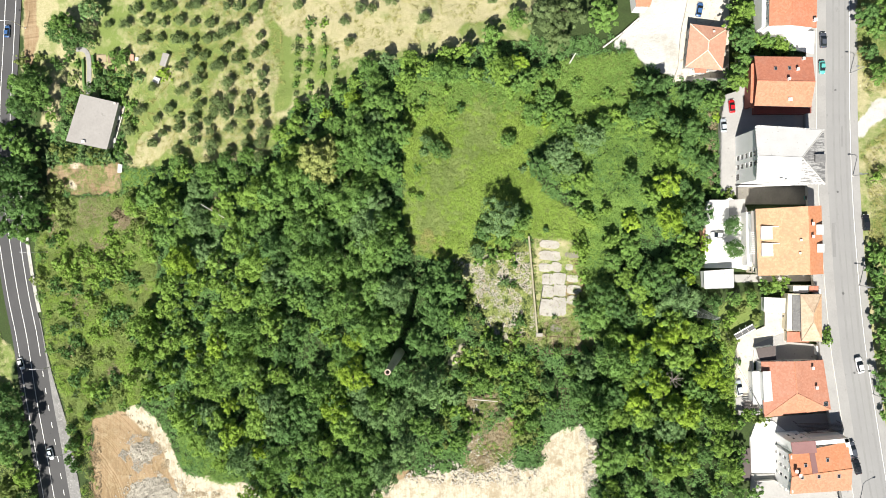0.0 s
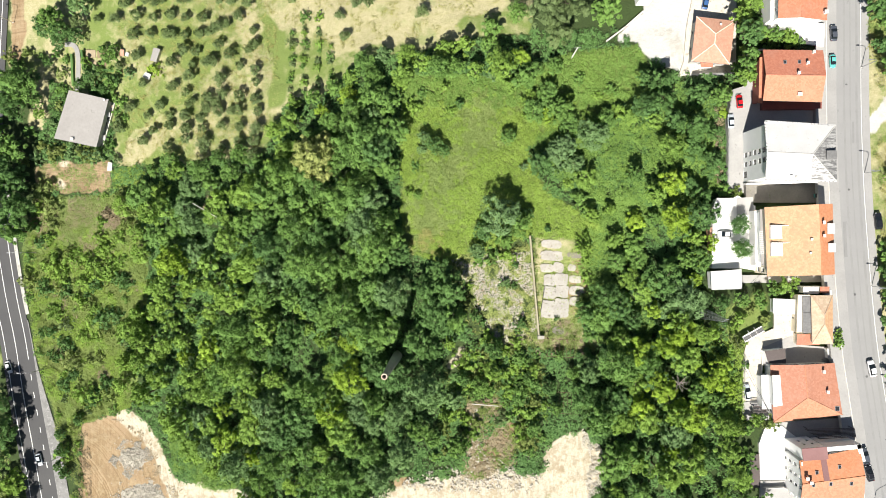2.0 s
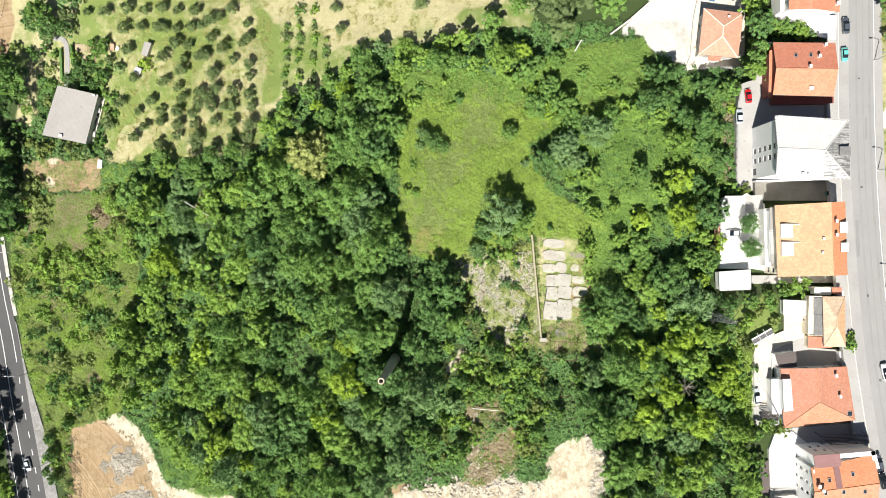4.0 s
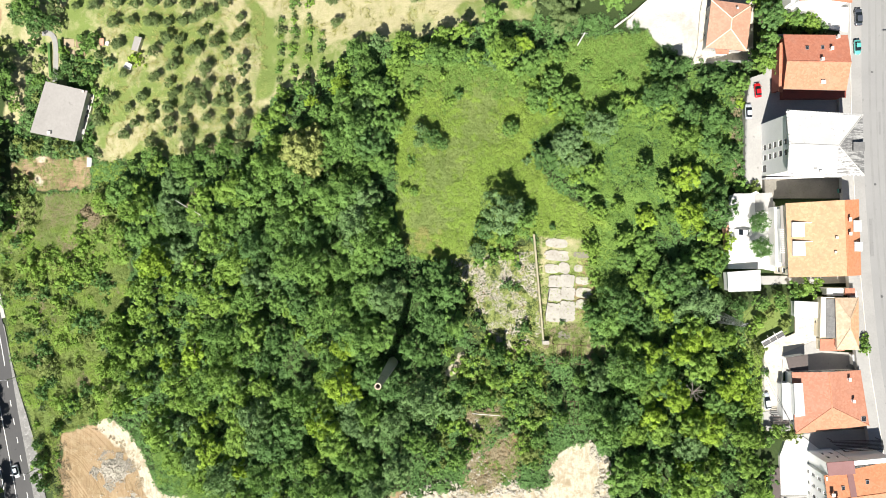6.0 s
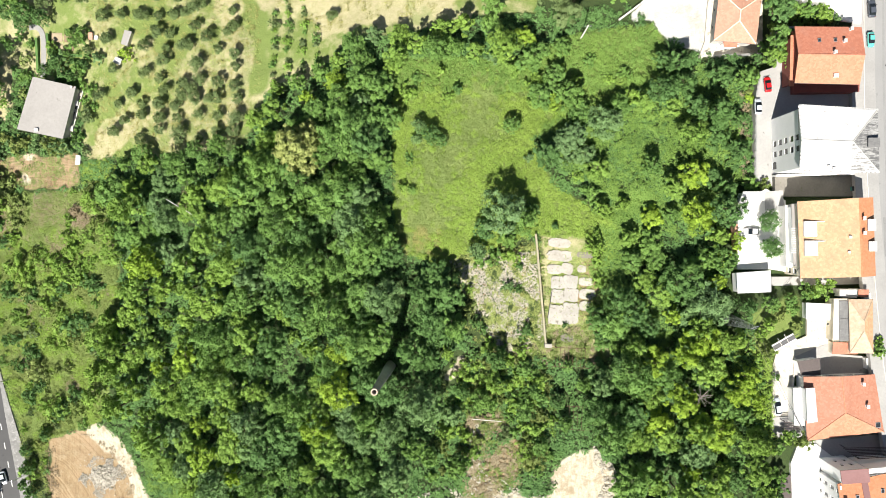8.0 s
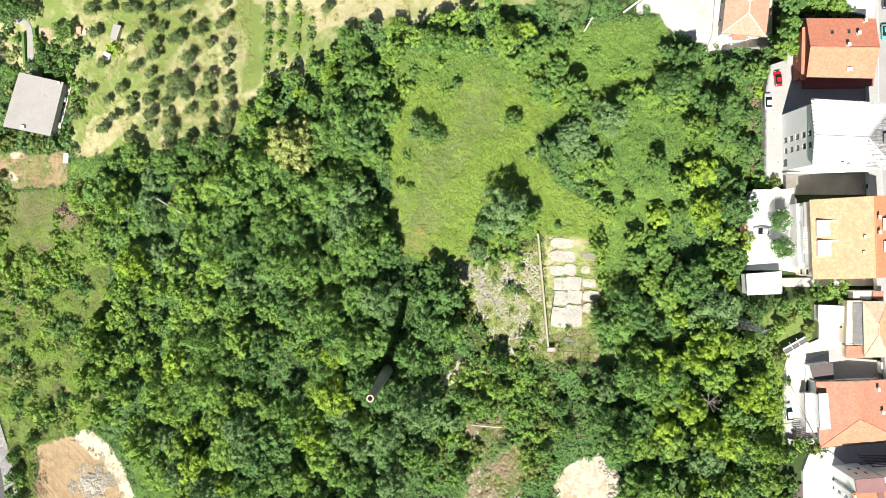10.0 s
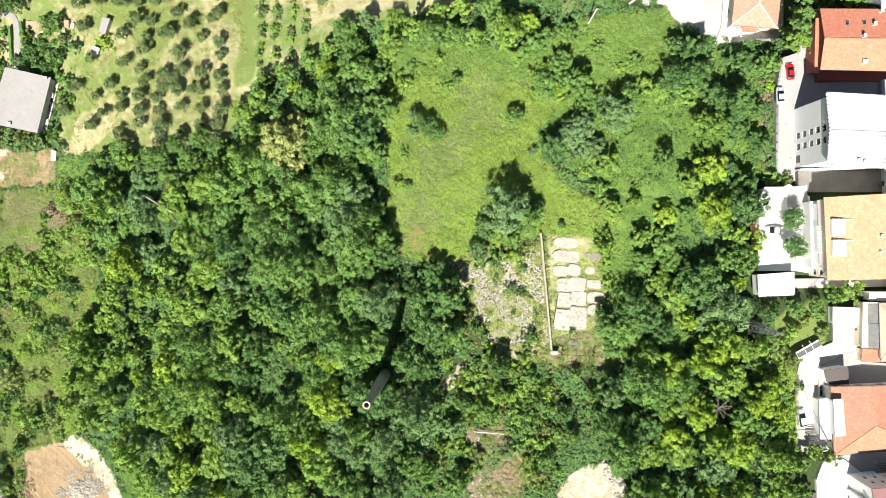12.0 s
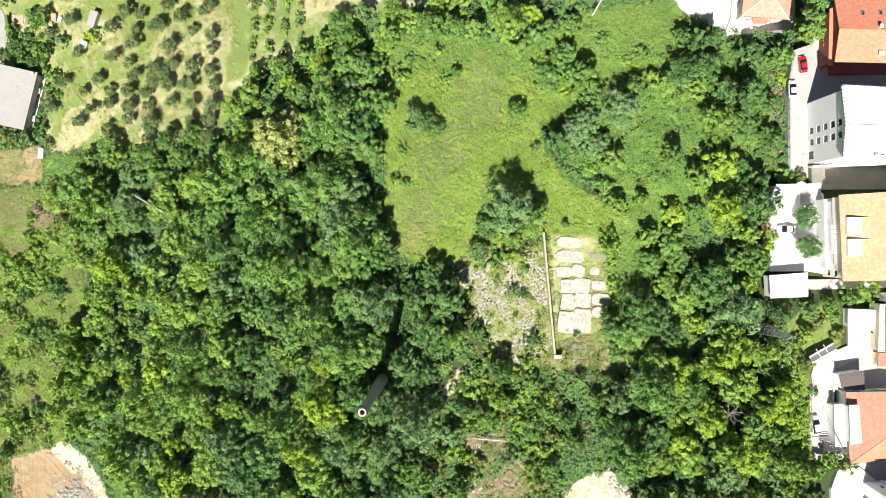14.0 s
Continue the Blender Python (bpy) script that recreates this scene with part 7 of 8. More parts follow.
HOLLOWS = HOLLOWS_A + HOLLOWS_B + HOLLOWS_C + [((-3.8, -36.2), 8.0), ((-1.2, -32.0), 7.0), ((5.4, -48.0), 6.0), ((8.7, -48.5), 5.0), ((30.7, -47.0), 4.5), ((58.6, -39.8), 3.6), ((-100.6, -61.7), 4.5), ((-96.8, -69.9), 4.5), ((72.9, -25.0), 5.0), ((71.0, -21.3), 4.0), ((-17.8, -31.5), 6.0), ((-16.0, -29.0), 6.5), ((27.6, -31.5), 6.0), ((29.6, -46.5), 6.0), ((9.0, -58.0), 6.0), ((-90.5, -70.5), 4.5), ((-85.5, -73.5), 5.0), ((-79.5, -75.5), 4.0), ((74.0, -34.0), 5.5), ((74.0, -40.5), 6.0), ((74.0, -47.0), 6.0), ((-112.0, 21.0), 5.5), ((-107.5, 19.5), 5.0), ((-112.0, 16.0), 4.5)]
WOOD_SLABS = [(39.6, -16.0, "dark"), (38.9, -21.2, "dark"), (36.1, -25.3, "dark"), (40.4, -24.3, "mid"), (43.0, -19.0, "dark")]
WOOD_TREES = WOOD_SLABS + WOOD_SLOPE + WOOD_LOWER + WOOD_HEART + WOOD_CHIMNEY + WOOD_EDGE + WOOD_VINES + WOOD_EAST + WOOD_PIT


def tone_at(x, y, rng):
    best = sorted(((x - a) ** 2 + (y - b) ** 2, tone) for a, b, tone in WOOD_TREES)
    return best[int(rng.integers(0, 4))][1]


def scatter(polys, gap, rng, tries, hollows=()):
    """Random places inside the areas, nowhere closer than gap."""
    out, cells = [], {}
    for poly in polys:
        xs, ys = [p[0] for p in poly], [p[1] for p in poly]
        for _ in range(tries):
            x, y = rng.uniform(min(xs), max(xs)), rng.uniform(min(ys), max(ys))
            c = (int(x // gap), int(y // gap))
            if not inside(x, y, poly) or any(math.hypot(x - a, y - b) < r for (a, b), r in hollows):
                continue
            if any(math.hypot(x - a, y - b) < gap for i in (-1, 0, 1) for j in (-1, 0, 1) for a, b in cells.get((c[0] + i, c[1] + j), ())):
                continue
            cells.setdefault(c, []).append((x, y))
            out.append((x, y))
    return out


VINES_SOUTH = [(33.2, 16.8), (42.5, 12.2), (55.0, 12.1), (54.8, -1.0), (45.5, -13.0), (54.3, -17.5), (55.6, -28.0), (40.8, -31.0), (33.4, -26.4), (31.9, -8.6)]
GROVE_EDGE = [(-117.8, 22.6), (-90.4, 25.1), (-60.6, 27.7), (-54.4, 41.6), (-38.5, 45.9), (-31.4, 53.4), (-8.7, 54.8)]


def edge_distance(x, y, line):
    best = 1e9
    for (ax, ay), (bx, by) in zip(line, line[1:]):
        u = max(0, min(1, ((x - ax) * (bx - ax) + (y - ay) * (by - ay)) / ((bx - ax) ** 2 + (by - ay) ** 2)))
        best = min(best, math.hypot(x - ax - u * (bx - ax), y - ay - u * (by - ay)))
    return best


def tree_size(x, y, rng):
    """Crowns stay small among the vines and along the grove, and grow tall in the wood."""
    if x > 61 or (x > 14 and y > 6):
        return rng.uniform(0.5, 0.9)
    if inside(x, y, VINES_SOUTH):
        return rng.uniform(0.5, 0.85)
    if -9 < x < 34 and -62 < y < -26:
        return rng.uniform(0.36, 0.66)
    if (y > 30 and x > -15) or edge_distance(x, y, GROVE_EDGE) < 9:
        return rng.uniform(0.55, 0.85)
    return rng.uniform(0.72, 1.15)


def grow_wood():
    rng = np.random.default_rng(5)
    for x, y, tone in WOOD_TREES:
        kind = LOCUST if tone in ("yellow", "light") and rng.random() < 0.5 else BROAD
        size = tree_size(x, y, rng) * (1.15 if kind is LOCUST else 1.0)
        tall = rng.uniform(0.7, 1.05) if inside(x, y, VINES_SOUTH) or (14 < x < 48 and y > 6) else rng.uniform(0.8, 1.25)
        plant(kind[int(rng.integers(len(kind)))], x, y, size, rng.uniform(0, 360), tone, 0, tall)
    taken = HOLLOWS + [((x, y), 5.3) for x, y, tone in WOOD_TREES]
    for x, y in scatter(WOOD, 5.6, rng, 9000, taken):
        if ((x > 14 and y > 6) or inside(x, y, VINES_SOUTH)) and rng.random() < (0.7 if y > -14 else 0.4):
            continue
        tone = tone_at(x, y, rng)
        kind = LOCUST if tone in ("yellow", "light") and rng.random() < 0.5 else BROAD
        plant(kind[int(rng.integers(len(kind)))], x, y, tree_size(x, y, rng) * 0.88, rng.uniform(0, 360), {"flower": "mid", "yellow": "light"}.get(tone, tone), 0, rng.uniform(0.7, 1.1))


grow_wood()
SINGLE_TREES = [
    (-43.4, 23.4, 1.3, "flower"), (-46.6, 26.6, 1.05, "flower"), (-40.6, 27.4, 0.95, "flower"), (-44.0, 19.6, 0.9, "flower"), (-39.8, -14.9, 0.5, "flower"), (-61.2, -14.4, 0.45, "flower"),
    (10.4, 6.6, 1.05, "grey"), (15.4, 4.4, 0.72, "mid"), (5.6, 2.3, 0.6, "dark"), (4.0, -3.2, 0.5, "grey"), (11.6, -0.4, 0.66, "mid"), (17.6, 6.9, 0.4, "dark"),
    (-8.4, 27.2, 0.46, "dark"), (-11.4, 29.6, 0.42, "grey"), (-5.6, 25.6, 0.34, "dark"), (-12.2, 26.0, 0.3, "grey"), (-1.1, 39.4, 0.36, "dark"), (12.8, 29.2, 0.48, "mid"), (24.0, 3.0, 0.26, "dark"), (-13.2, 12.6, 0.28, "mid"),
    (24.3, 64.9, 1.2, "olive"), (30.0, 66.4, 1.15, "olive"), (27.4, 59.5, 1.1, "olive"), (40.9, 66.2, 1.1, "mid"), (8.2, 61.8, 0.8, "mid"), (15.9, 66.4, 0.6, "mid"),
    (-135.4, 72.7, 1.0, "mid"), (-138.4, 70.6, 0.8, "dark"), (-133.6, 69.2, 0.7, "dark"), (-128.0, 72.4, 0.62, "olive"), (-128.4, 67.4, 0.5, "dark"), (-134.6, 66.0, 0.5, "dark"), (-126.3, 77.2, 0.8, "grey"), (-145.6, 50.9, 1.15, "mid"), (-150.8, 52.9, 0.9, "mid"), (-149.8, 45.2, 1.0, "dark"), (-155.1, 35.7, 1.2, "mid"), (-135.9, -65.5, 0.42, "dark"), (-134.9, -70.8, 0.48, "dark"), (-136.2, -76.1, 0.42, "dark"), (-134.0, -78.5, 0.48, "dark"), (-129.3, -60.7, 0.42, "dark"), (-149.9, 29.8, 1.1, "mid"),
]
TREE_ROW = [
    (-154.9, 22.0, 1.3, "dark"), (-148.1, 20.0, 1.2, "dark"), (-153.9, 13.3, 1.3, "dark"), (-146.7, 10.4, 1.15, "dark"), (-155.0, 4.7, 1.2, "dark"), (-148.9, 2.7, 1.1, "mid"), (-162.1, 16.2, 1.3, "dark"), (-163.0, 27.8, 1.3, "mid"),
    (-155.8, -53.6, 1.1, "dark"), (-153.8, -63.3, 1.2, "dark"), (-155.9, -73.1, 1.1, "mid"), (-149.8, -80.7, 0.9, "light"), (-156.0, -84.9, 1.1, "scrub"), (-164.1, -69.4, 1.2, "dark"), (-151.9, -92.5, 1.1, "mid"), (-165.1, -57.7, 1.0, "dark"),
]


def plant_list(rows, kinds, seed):
    rng = np.random.default_rng(seed)
    for x, y, size, tone in rows:
        plant(kinds[int(rng.integers(len(kinds)))], x, y, size, rng.uniform(0, 360), tone)


plant_list(SINGLE_TREES, BROAD, 8)
plant_list(TREE_ROW, BROAD, 9)

OLIVES_WEST = [(-121.3, 73.3), (-114.6, 72.9), (-106.6, 73.2), (-100.7, 72.3), (-94.9, 73.0), (-90.0, 71.9), (-84.3, 71.9), (-107.7, 67.0), (-101.8, 67.2), (-96.1, 66.9), (-90.3, 66.2), (-85.5, 66.7), (-90.3, 61.4), (-86.4, 60.8), (-94.2, 57.4), (-87.6, 56.6), (-82.4, 57.1), (-88.2, 52.8), (-104.6, 51.2), (-98.3, 43.6), (-103.1, 40.6), (-109.6, 43.2), (-106.7, 60.2), (-100.9, 35.6), (-104.7, 32.4), (-91.4, 77.7), (-103.4, 78.1), (-110.9, 77.8), (-98.3, 77.9), (-88.6, 78.3), (-113.3, 36.6), (-131.8, 69.3)]
OLIVES_MID = [(-95.2, 40.3), (-95.1, 36.9), (-89.3, 35.7), (-89.3, 32.5), (-83.9, 39.3), (-83.8, 35.5), (-95.5, 29.8), (-82.7, 31.2), (-88.0, 43.8), (-82.1, 45.9), (-89.7, 47.7), (-94.2, 49.2), (-89.4, 40.1), (-83.0, 28.9), (-82.0, 42.1), (-100.3, 77.0), (-81.7, 67.1), (-81.0, 57.4), (-94.3, 66.3)]
OLIVES_EAST = [(-79.1, 77.7), (-75.3, 77.7), (-69.5, 76.6), (-72.8, 72.4), (-79.4, 68.6), (-67.5, 67.1), (-78.7, 62.8), (-74.7, 59.5), (-68.8, 60.9), (-66.9, 62.3), (-71.5, 55.6), (-66.1, 53.9), (-77.7, 51.5), (-76.8, 46.7), (-71.1, 45.6), (-65.7, 50.1), (-65.5, 44.3), (-71.5, 40.8), (-64.9, 40.5), (-78.0, 41.0), (-76.8, 36.3), (-70.7, 35.6), (-64.7, 34.8), (-70.9, 30.9), (-65.5, 31.1), (-76.5, 29.1), (-70.4, 27.5), (-65.3, 26.4), (-77.0, 69.9), (-79.0, 43.9), (-73.9, 40.9)]
FIELD_TREES = [(-38.3, 69.2), (-36.2, 62.2), (-32.7, 72.8), (-28.9, 72.4), (-12.2, 67.8), (8.4, 73.3), (-54.3, 76.8), (-23.5, 74.8), (-42.6, 83.6), (-70.8, 86.6), (-80.3, 85.6), (-89.6, 85.4), (-99.3, 85.5)]
for group_places, seed in ((OLIVES_WEST, 1), (OLIVES_MID, 2), (OLIVES_EAST, 3), (FIELD_TREES, 4)):
    plant_list([(x, y, 0.85 + 0.3 * ((i * 7) % 5) / 4, "olive") for i, (x, y) in enumerate(group_places)], OLIVE, seed)

GARDEN_TREES = [
    (76.1, 54.8, 0.8, "dark"), (79.1, 56.3, 0.7, "mid"), (84.6, 55.4, 0.6, "mid"), (88.2, 54.1, 0.6, "light"), (91.1, 53.0, 0.4, "grey"),
    (76.2, 60.5, 0.7, "light"), (79.3, 64.4, 0.7, "light"), (75.0, 43.5, 0.6, "light"), (70.2, 39.3, 0.7, "mid"), (75.9, 46.7, 0.6, "mid"), (65.2, 40.2, 0.7, "dark"), (77.4, 49.8, 0.5, "mid"),
    (66.0, -16.6, 0.5, "grey"), (70.0, -17.0, 0.5, "dark"), (74.2, -16.4, 0.5, "mid"), (79.0, -15.1, 0.36, "mid"),
    (110.4, 61.5, 0.9, "dark"), (113.9, 58.2, 0.8, "mid"), (111.5, 51.9, 0.6, "dark"), (113.4, 45.5, 0.8, "mid"), (114.9, 63.7, 0.9, "mid"),
]
GARDEN_SHRUBS = [
    (85.8, -12.6, 1.6, "light"), (88.9, -11.1, 1.0, "light"), (83.1, -13.5, 1.4, "mid"), (98.6, -25.2, 0.9, "light"), (98.4, -26.6, 1.0, "mid"), (98.7, -27.8, 0.7, "light"), (75.8, -33.8, 0.9, "mid"), (74.0, -21.4, 1.5, "light"), (80.6, -21.3, 1.3, "scrub"),
    (73.8, -27.7, 1.4, "scrub"), (72.4, -23.8, 1.4, "light"), (80.0, -17.4, 1.5, "mid"), (77.0, -19.0, 1.0, "scrub"), (77.7, -48.4, 1.6, "light"), (81.3, -48.7, 1.2, "scrub"), (74.7, -50.1, 1.6, "mid"),
    (72.4, -31.6, 0.9, "light"), (71.8, -35.5, 1.1, "mid"), (71.4, -39.4, 1.5, "yellow"), (71.2, -43.2, 1.2, "light"), (72.0, -46.6, 1.0, "mid"), (75.1, -56.9, 1.5, "mid"), (74.8, -60.7, 1.4, "dark"), (74.6, -64.5, 1.5, "light"), (74.5, -68.3, 1.5, "mid"),
    (78.8, -68.9, 1.5, "mid"), (66.9, -2.5, 1.2, "yellow"), (67.2, -0.2, 0.9, "yellow"), (66.2, -5.8, 1.2, "yellow"), (71.6, 12.7, 1.5, "mid"), (74.1, 12.7, 1.2, "scrub"), (78.2, 48.7, 1.4, "mid"), (79.5, 46.0, 1.3, "light"), (78.6, 43.6, 1.3, "light"), (79.8, 49.6, 1.2, "dark"), (72.0, 34.6, 1.2, "yellow"), (71.2, 36.3, 1.0, "scrub"),
]
FARM_TREES = [(-124.2, 54.0, 0.45, "dark"), (-118.6, 49.8, 0.42, "dark"), (-125.4, 57.2, 0.3, "mid"), (-115.0, 52.9, 0.36, "dark"), (-127.4, 51.6, 0.4, "dark"), (-121.0, 56.6, 0.26, "mid"), (-113.4, 57.4, 0.3, "olive"), (-119.4, 63.0, 0.3, "mid"), (-117.4, 60.2, 0.36, "mid"), (-139.6, 59.6, 0.36, "dark"), (-143.0, 46.4, 0.5, "mid"), (-142.4, 42.2, 0.45, "light")]
FARM_HEDGE = [(-153.5, 62.1, 1.4, "scrub"), (-150.4, 59.1, 1.6, "mid"), (-145.2, 49.1, 1.0, "scrub"), (-125.0, 57.7, 0.8, "light"), (-120.7, 58.7, 0.8, "mid"), (-117.5, 57.0, 0.8, "mid"), (-114.3, 55.9, 0.9, "mid"), (-119.7, 54.8, 0.9, "dark"), (-117.6, 53.2, 1.2, "dark"), (-119.7, 47.8, 1.3, "dark"), (-124.0, 49.1, 1.3, "dark"), (-133.6, 47.9, 1.0, "dark"), (-115.4, 42.4, 1.2, "mid"), (-113.2, 45.2, 1.4, "mid"), (-114.4, 38.5, 1.3, "olive"), (-112.2, 40.4, 1.2, "mid"), (-100.4, 55.2, 1.3, "yellow"), (-146.3, 36.4, 1.7, "mid"), (-148.5, 26.5, 1.6, "scrub"), (-144.3, 27.5, 1.5, "grey"), (-131.6, 31.2, 1.4, "grey"), (-134.8, 30.7, 1.2, "scrub")]
FARM_SHRUBS = [
    (-147.2, 63.0, 1.4, "scrub"), (-141.9, 61.8, 1.1, "mid"), (-136.7, 62.7, 1.3, "mid"), (-133.6, 60.6, 1.2, "mid"), (-134.7, 55.8, 1.2, "sage"), (-134.6, 50.4, 1.2, "mid"), (-136.4, 45.1, 1.1, "sage"), (-138.1, 39.2, 1.3, "grey"),
    (-126.0, 59.3, 1.3, "light"), (-122.9, 55.3, 1.9, "grey"), (-116.4, 61.2, 1.9, "mid"), (-126.1, 53.5, 1.5, "dark"), (-121.8, 50.4, 1.6, "dark"), (-116.5, 51.2, 1.8, "mid"), (-116.1, 47.3, 1.5, "mid"), (-109.9, 54.7, 1.4, "grey"), (-142.2, 31.4, 1.7, "scrub"), (-136.9, 29.4, 1.7, "scrub"),
    (-131.6, 28.7, 1.5, "grey"), (-126.2, 29.2, 1.6, "scrub"), (-122.0, 28.1, 1.6, "grey"), (-117.7, 30.9, 1.6, "mid"),
]
ROADSIDE = [
    (111.8, -3.9, 1.8, "mid"), (110.9, -8.5, 1.9, "dark"), (112.9, -11.6, 2.0, "mid"), (111.0, -14.6, 1.8, "mid"), (111.9, -19.2, 2.0, "dark"), (112.3, -25.2, 2.0, "mid"), (112.4, -31.2, 2.0, "mid"), (112.7, -37.2, 2.0, "dark"), (113.6, -44.6, 2.0, "mid"), (114.5, -5.5, 2.0, "mid"), (114.7, -17.6, 2.0, "light"), (115.1, -26.7, 2.0, "mid"), (115.4, -35.6, 2.0, "mid"), (112.9, 17.1, 1.2, "light"), (114.5, 19.4, 1.0, "scrub"),
]


def plant_at_hand(rows, kinds, seed):
    rng = np.random.default_rng(seed)
    for x, y, size, tone in rows:
        lift = 0.0
        for (ax, ay), z in TERRACES:
            if math.hypot(x - ax, y - ay) < 9:
                lift = z - ground_z(x, y)
        plant(kinds[int(rng.integers(len(kinds)))], x, y, size, rng.uniform(0, 360), tone, lift)


TERRACES = [((73.8, 1.0), 8.6), ((79.0, 46.8), 7.2)]
plant_at_hand([(73.7, 4.0, 1.0, "dark"), (74.0, -2.7, 1.05, "dark")], GLOBE, 10)
plant_at_hand(GARDEN_TREES, BROAD[1:2] + BROAD[4:], 11)
plant_at_hand(GARDEN_SHRUBS, SHRUB, 12)
GARDEN_BANK = [(75.2, 68.5), (83.0, 68.0), (82.0, 58.2), (91.3, 55.3), (90.5, 52.8), (81.2, 52.0), (78.2, 51.6), (77.2, 43.0), (74.9, 41.7), (71.8, 44.1), (77.9, 52.1), (78.4, 60.0)]
bank_rng = np.random.default_rng(24)
for x, y in scatter([GARDEN_BANK], 1.9, bank_rng, 900):
    plant(SHRUB[int(bank_rng.integers(4))], x, y, bank_rng.uniform(0.7, 1.25), bank_rng.uniform(0, 360), ("mid", "dark", "light", "mid")[int(bank_rng.integers(4))])
plant_list(FARM_SHRUBS, SHRUB, 13)
plant_list(FARM_HEDGE, SHRUB, 17)
plant_list(FARM_TREES, BROAD, 23)
plant_list([(-140.2 + 3.6 * k, 29.6 - 0.25 * k + 1.2 * math.sin(k * 2.4), 1.25 + 0.3 * math.sin(k * 1.7), ("grey", "sage", "grey", "olive")[k % 4]) for k in range(8)], SHRUB, 26)
plant_list(ROADSIDE, SHRUB, 14)

ORCHARD_ROWS = [(x + 0.3 * math.sin(k * 5), y0 + (y1 - y0) * k / n + 0.4 * math.cos(k * 3)) for (x, y0), (x1, y1), n in (((-54.1, 65.1), (-53.9, 44.5), 8), ((-49.9, 69.9), (-49.3, 43.3), 10), ((-45.1, 69.4), (-44.6, 47.6), 8), ((-40.9, 59.5), (-41.1, 44.6), 6)) for k in range(n + 1)]
plant_list([(x, y, 0.8 + 0.25 * math.sin(i * 2.3), ("mid", "olive", "light")[i % 3]) for i, (x, y) in enumerate(ORCHARD_ROWS)], SHRUB, 15)
SCRUB_AREAS = [
    [(-145.4, 15.7), (-150.4, -3.1), (-146.4, -34.8), (-141.7, -52.6), (-137.6, -62.4), (-132.3, -68.1), (-129.0, -62.1), (-111.7, -56.3), (-109.0, -51.7), (-106.6, -34.1), (-103.9, -14.5), (-106.2, 4.7), (-112.6, 15.4), (-136.0, 14.6)],
    [(-140.3, -54.5), (-129.0, -62.1), (-130.6, -74.0), (-126.4, -90.0), (-125.0, -105.3), (-129.3, -105.6), (-134.6, -84.1), (-137.6, -70.3)],
    [(1.4, -31.3), (22.4, -33.6), (24.1, -52.1), (19.9, -58.1), (14.1, -52.2), (4.8, -50.7), (2.3, -46.5), (-1.6, -36.4)],
]
GLADE = [(-18.6, 49.6), (13.4, 47.9), (30.6, 54.8), (50.9, 57.1), (55.2, 46.1), (38.5, 32.8), (18.3, 26.0), (23.1, 14.1), (39.7, 4.0), (38.9, -22.6), (34.8, -22.7), (34.8, -0.1), (19.8, 0.7), (-0.3, -4.3), (-5.3, -7.7), (-18.1, -2.7)]

FRAME_A, FRAME_B = ((27.6, -29.1), 2.8), ((29.6, -44.6), 2.4)
CLEARED = [((-3.4, -35.9), 3.5), ((-1.2, -32.0), 3.0), ((3.4, -47.9), 3.2), ((6.2, -48.0), 3.2), ((9.1, -48.3), 3.2), ((30.7, -47.0), 2.4), FRAME_A, FRAME_B]


SLOPE_BRIGHT = [(-131.4, -4.6), (-126.5, -8.0), (-119.7, -2.8), (-121.7, -9.8), (-133.4, -11.6), (-127.6, -15.1), (-117.9, -13.2), (-130.6, -20.4), (-123.8, -23.8), (-137.2, -8.1), (-115.9, -8.0), (-113.2, -30.5), (-122.0, -30.7), (-108.2, -26.0), (-137.4, -24.0), (-106.4, -37.2), (-126.2, -53.7), (-128.2, -59.0)]
SLOPE_DARK = [(-142.8, -1.0), (-135.4, -16.9), (-141.1, -16.9), (-114.0, -14.1), (-124.7, -16.8), (-116.1, -27.1), (-121.0, -26.4), (-133.7, -35.4), (-139.5, -38.1), (-130.9, -46.8), (-136.8, -48.7), (-120.3, -48.2), (-122.3, -52.1), (-124.2, -55.0), (-110.3, -33.9), (-111.6, -14.0), (-141.3, -31.1)]
SLOPE_PALE = [(-112.6, 13.6), (-140.7, 14.8), (-109.7, 10.9), (-138.9, 6.0), (-133.8, -40.7), (-124.0, -39.6), (-129.9, -43.2), (-105.8, 9.2)]
GRASSY = [((-133.0, 11.0), 5.0), ((-126.0, 10.5), 5.0), ((-131.0, 4.0), 5.0), ((-125.0, 4.0), 4.5), ((-109.0, -2.0), 4.5), ((-108.5, -8.0), 4.5), ((-108.2, -14.5), 4.0), ((-119.5, -36.0), 4.5), ((-115.5, -42.0), 5.0), ((-112.0, -48.0), 5.0), ((-113.0, -54.0), 4.5), ((-128.0, 12.0), 4.0), ((-117.7, 8.5), 3.5)]


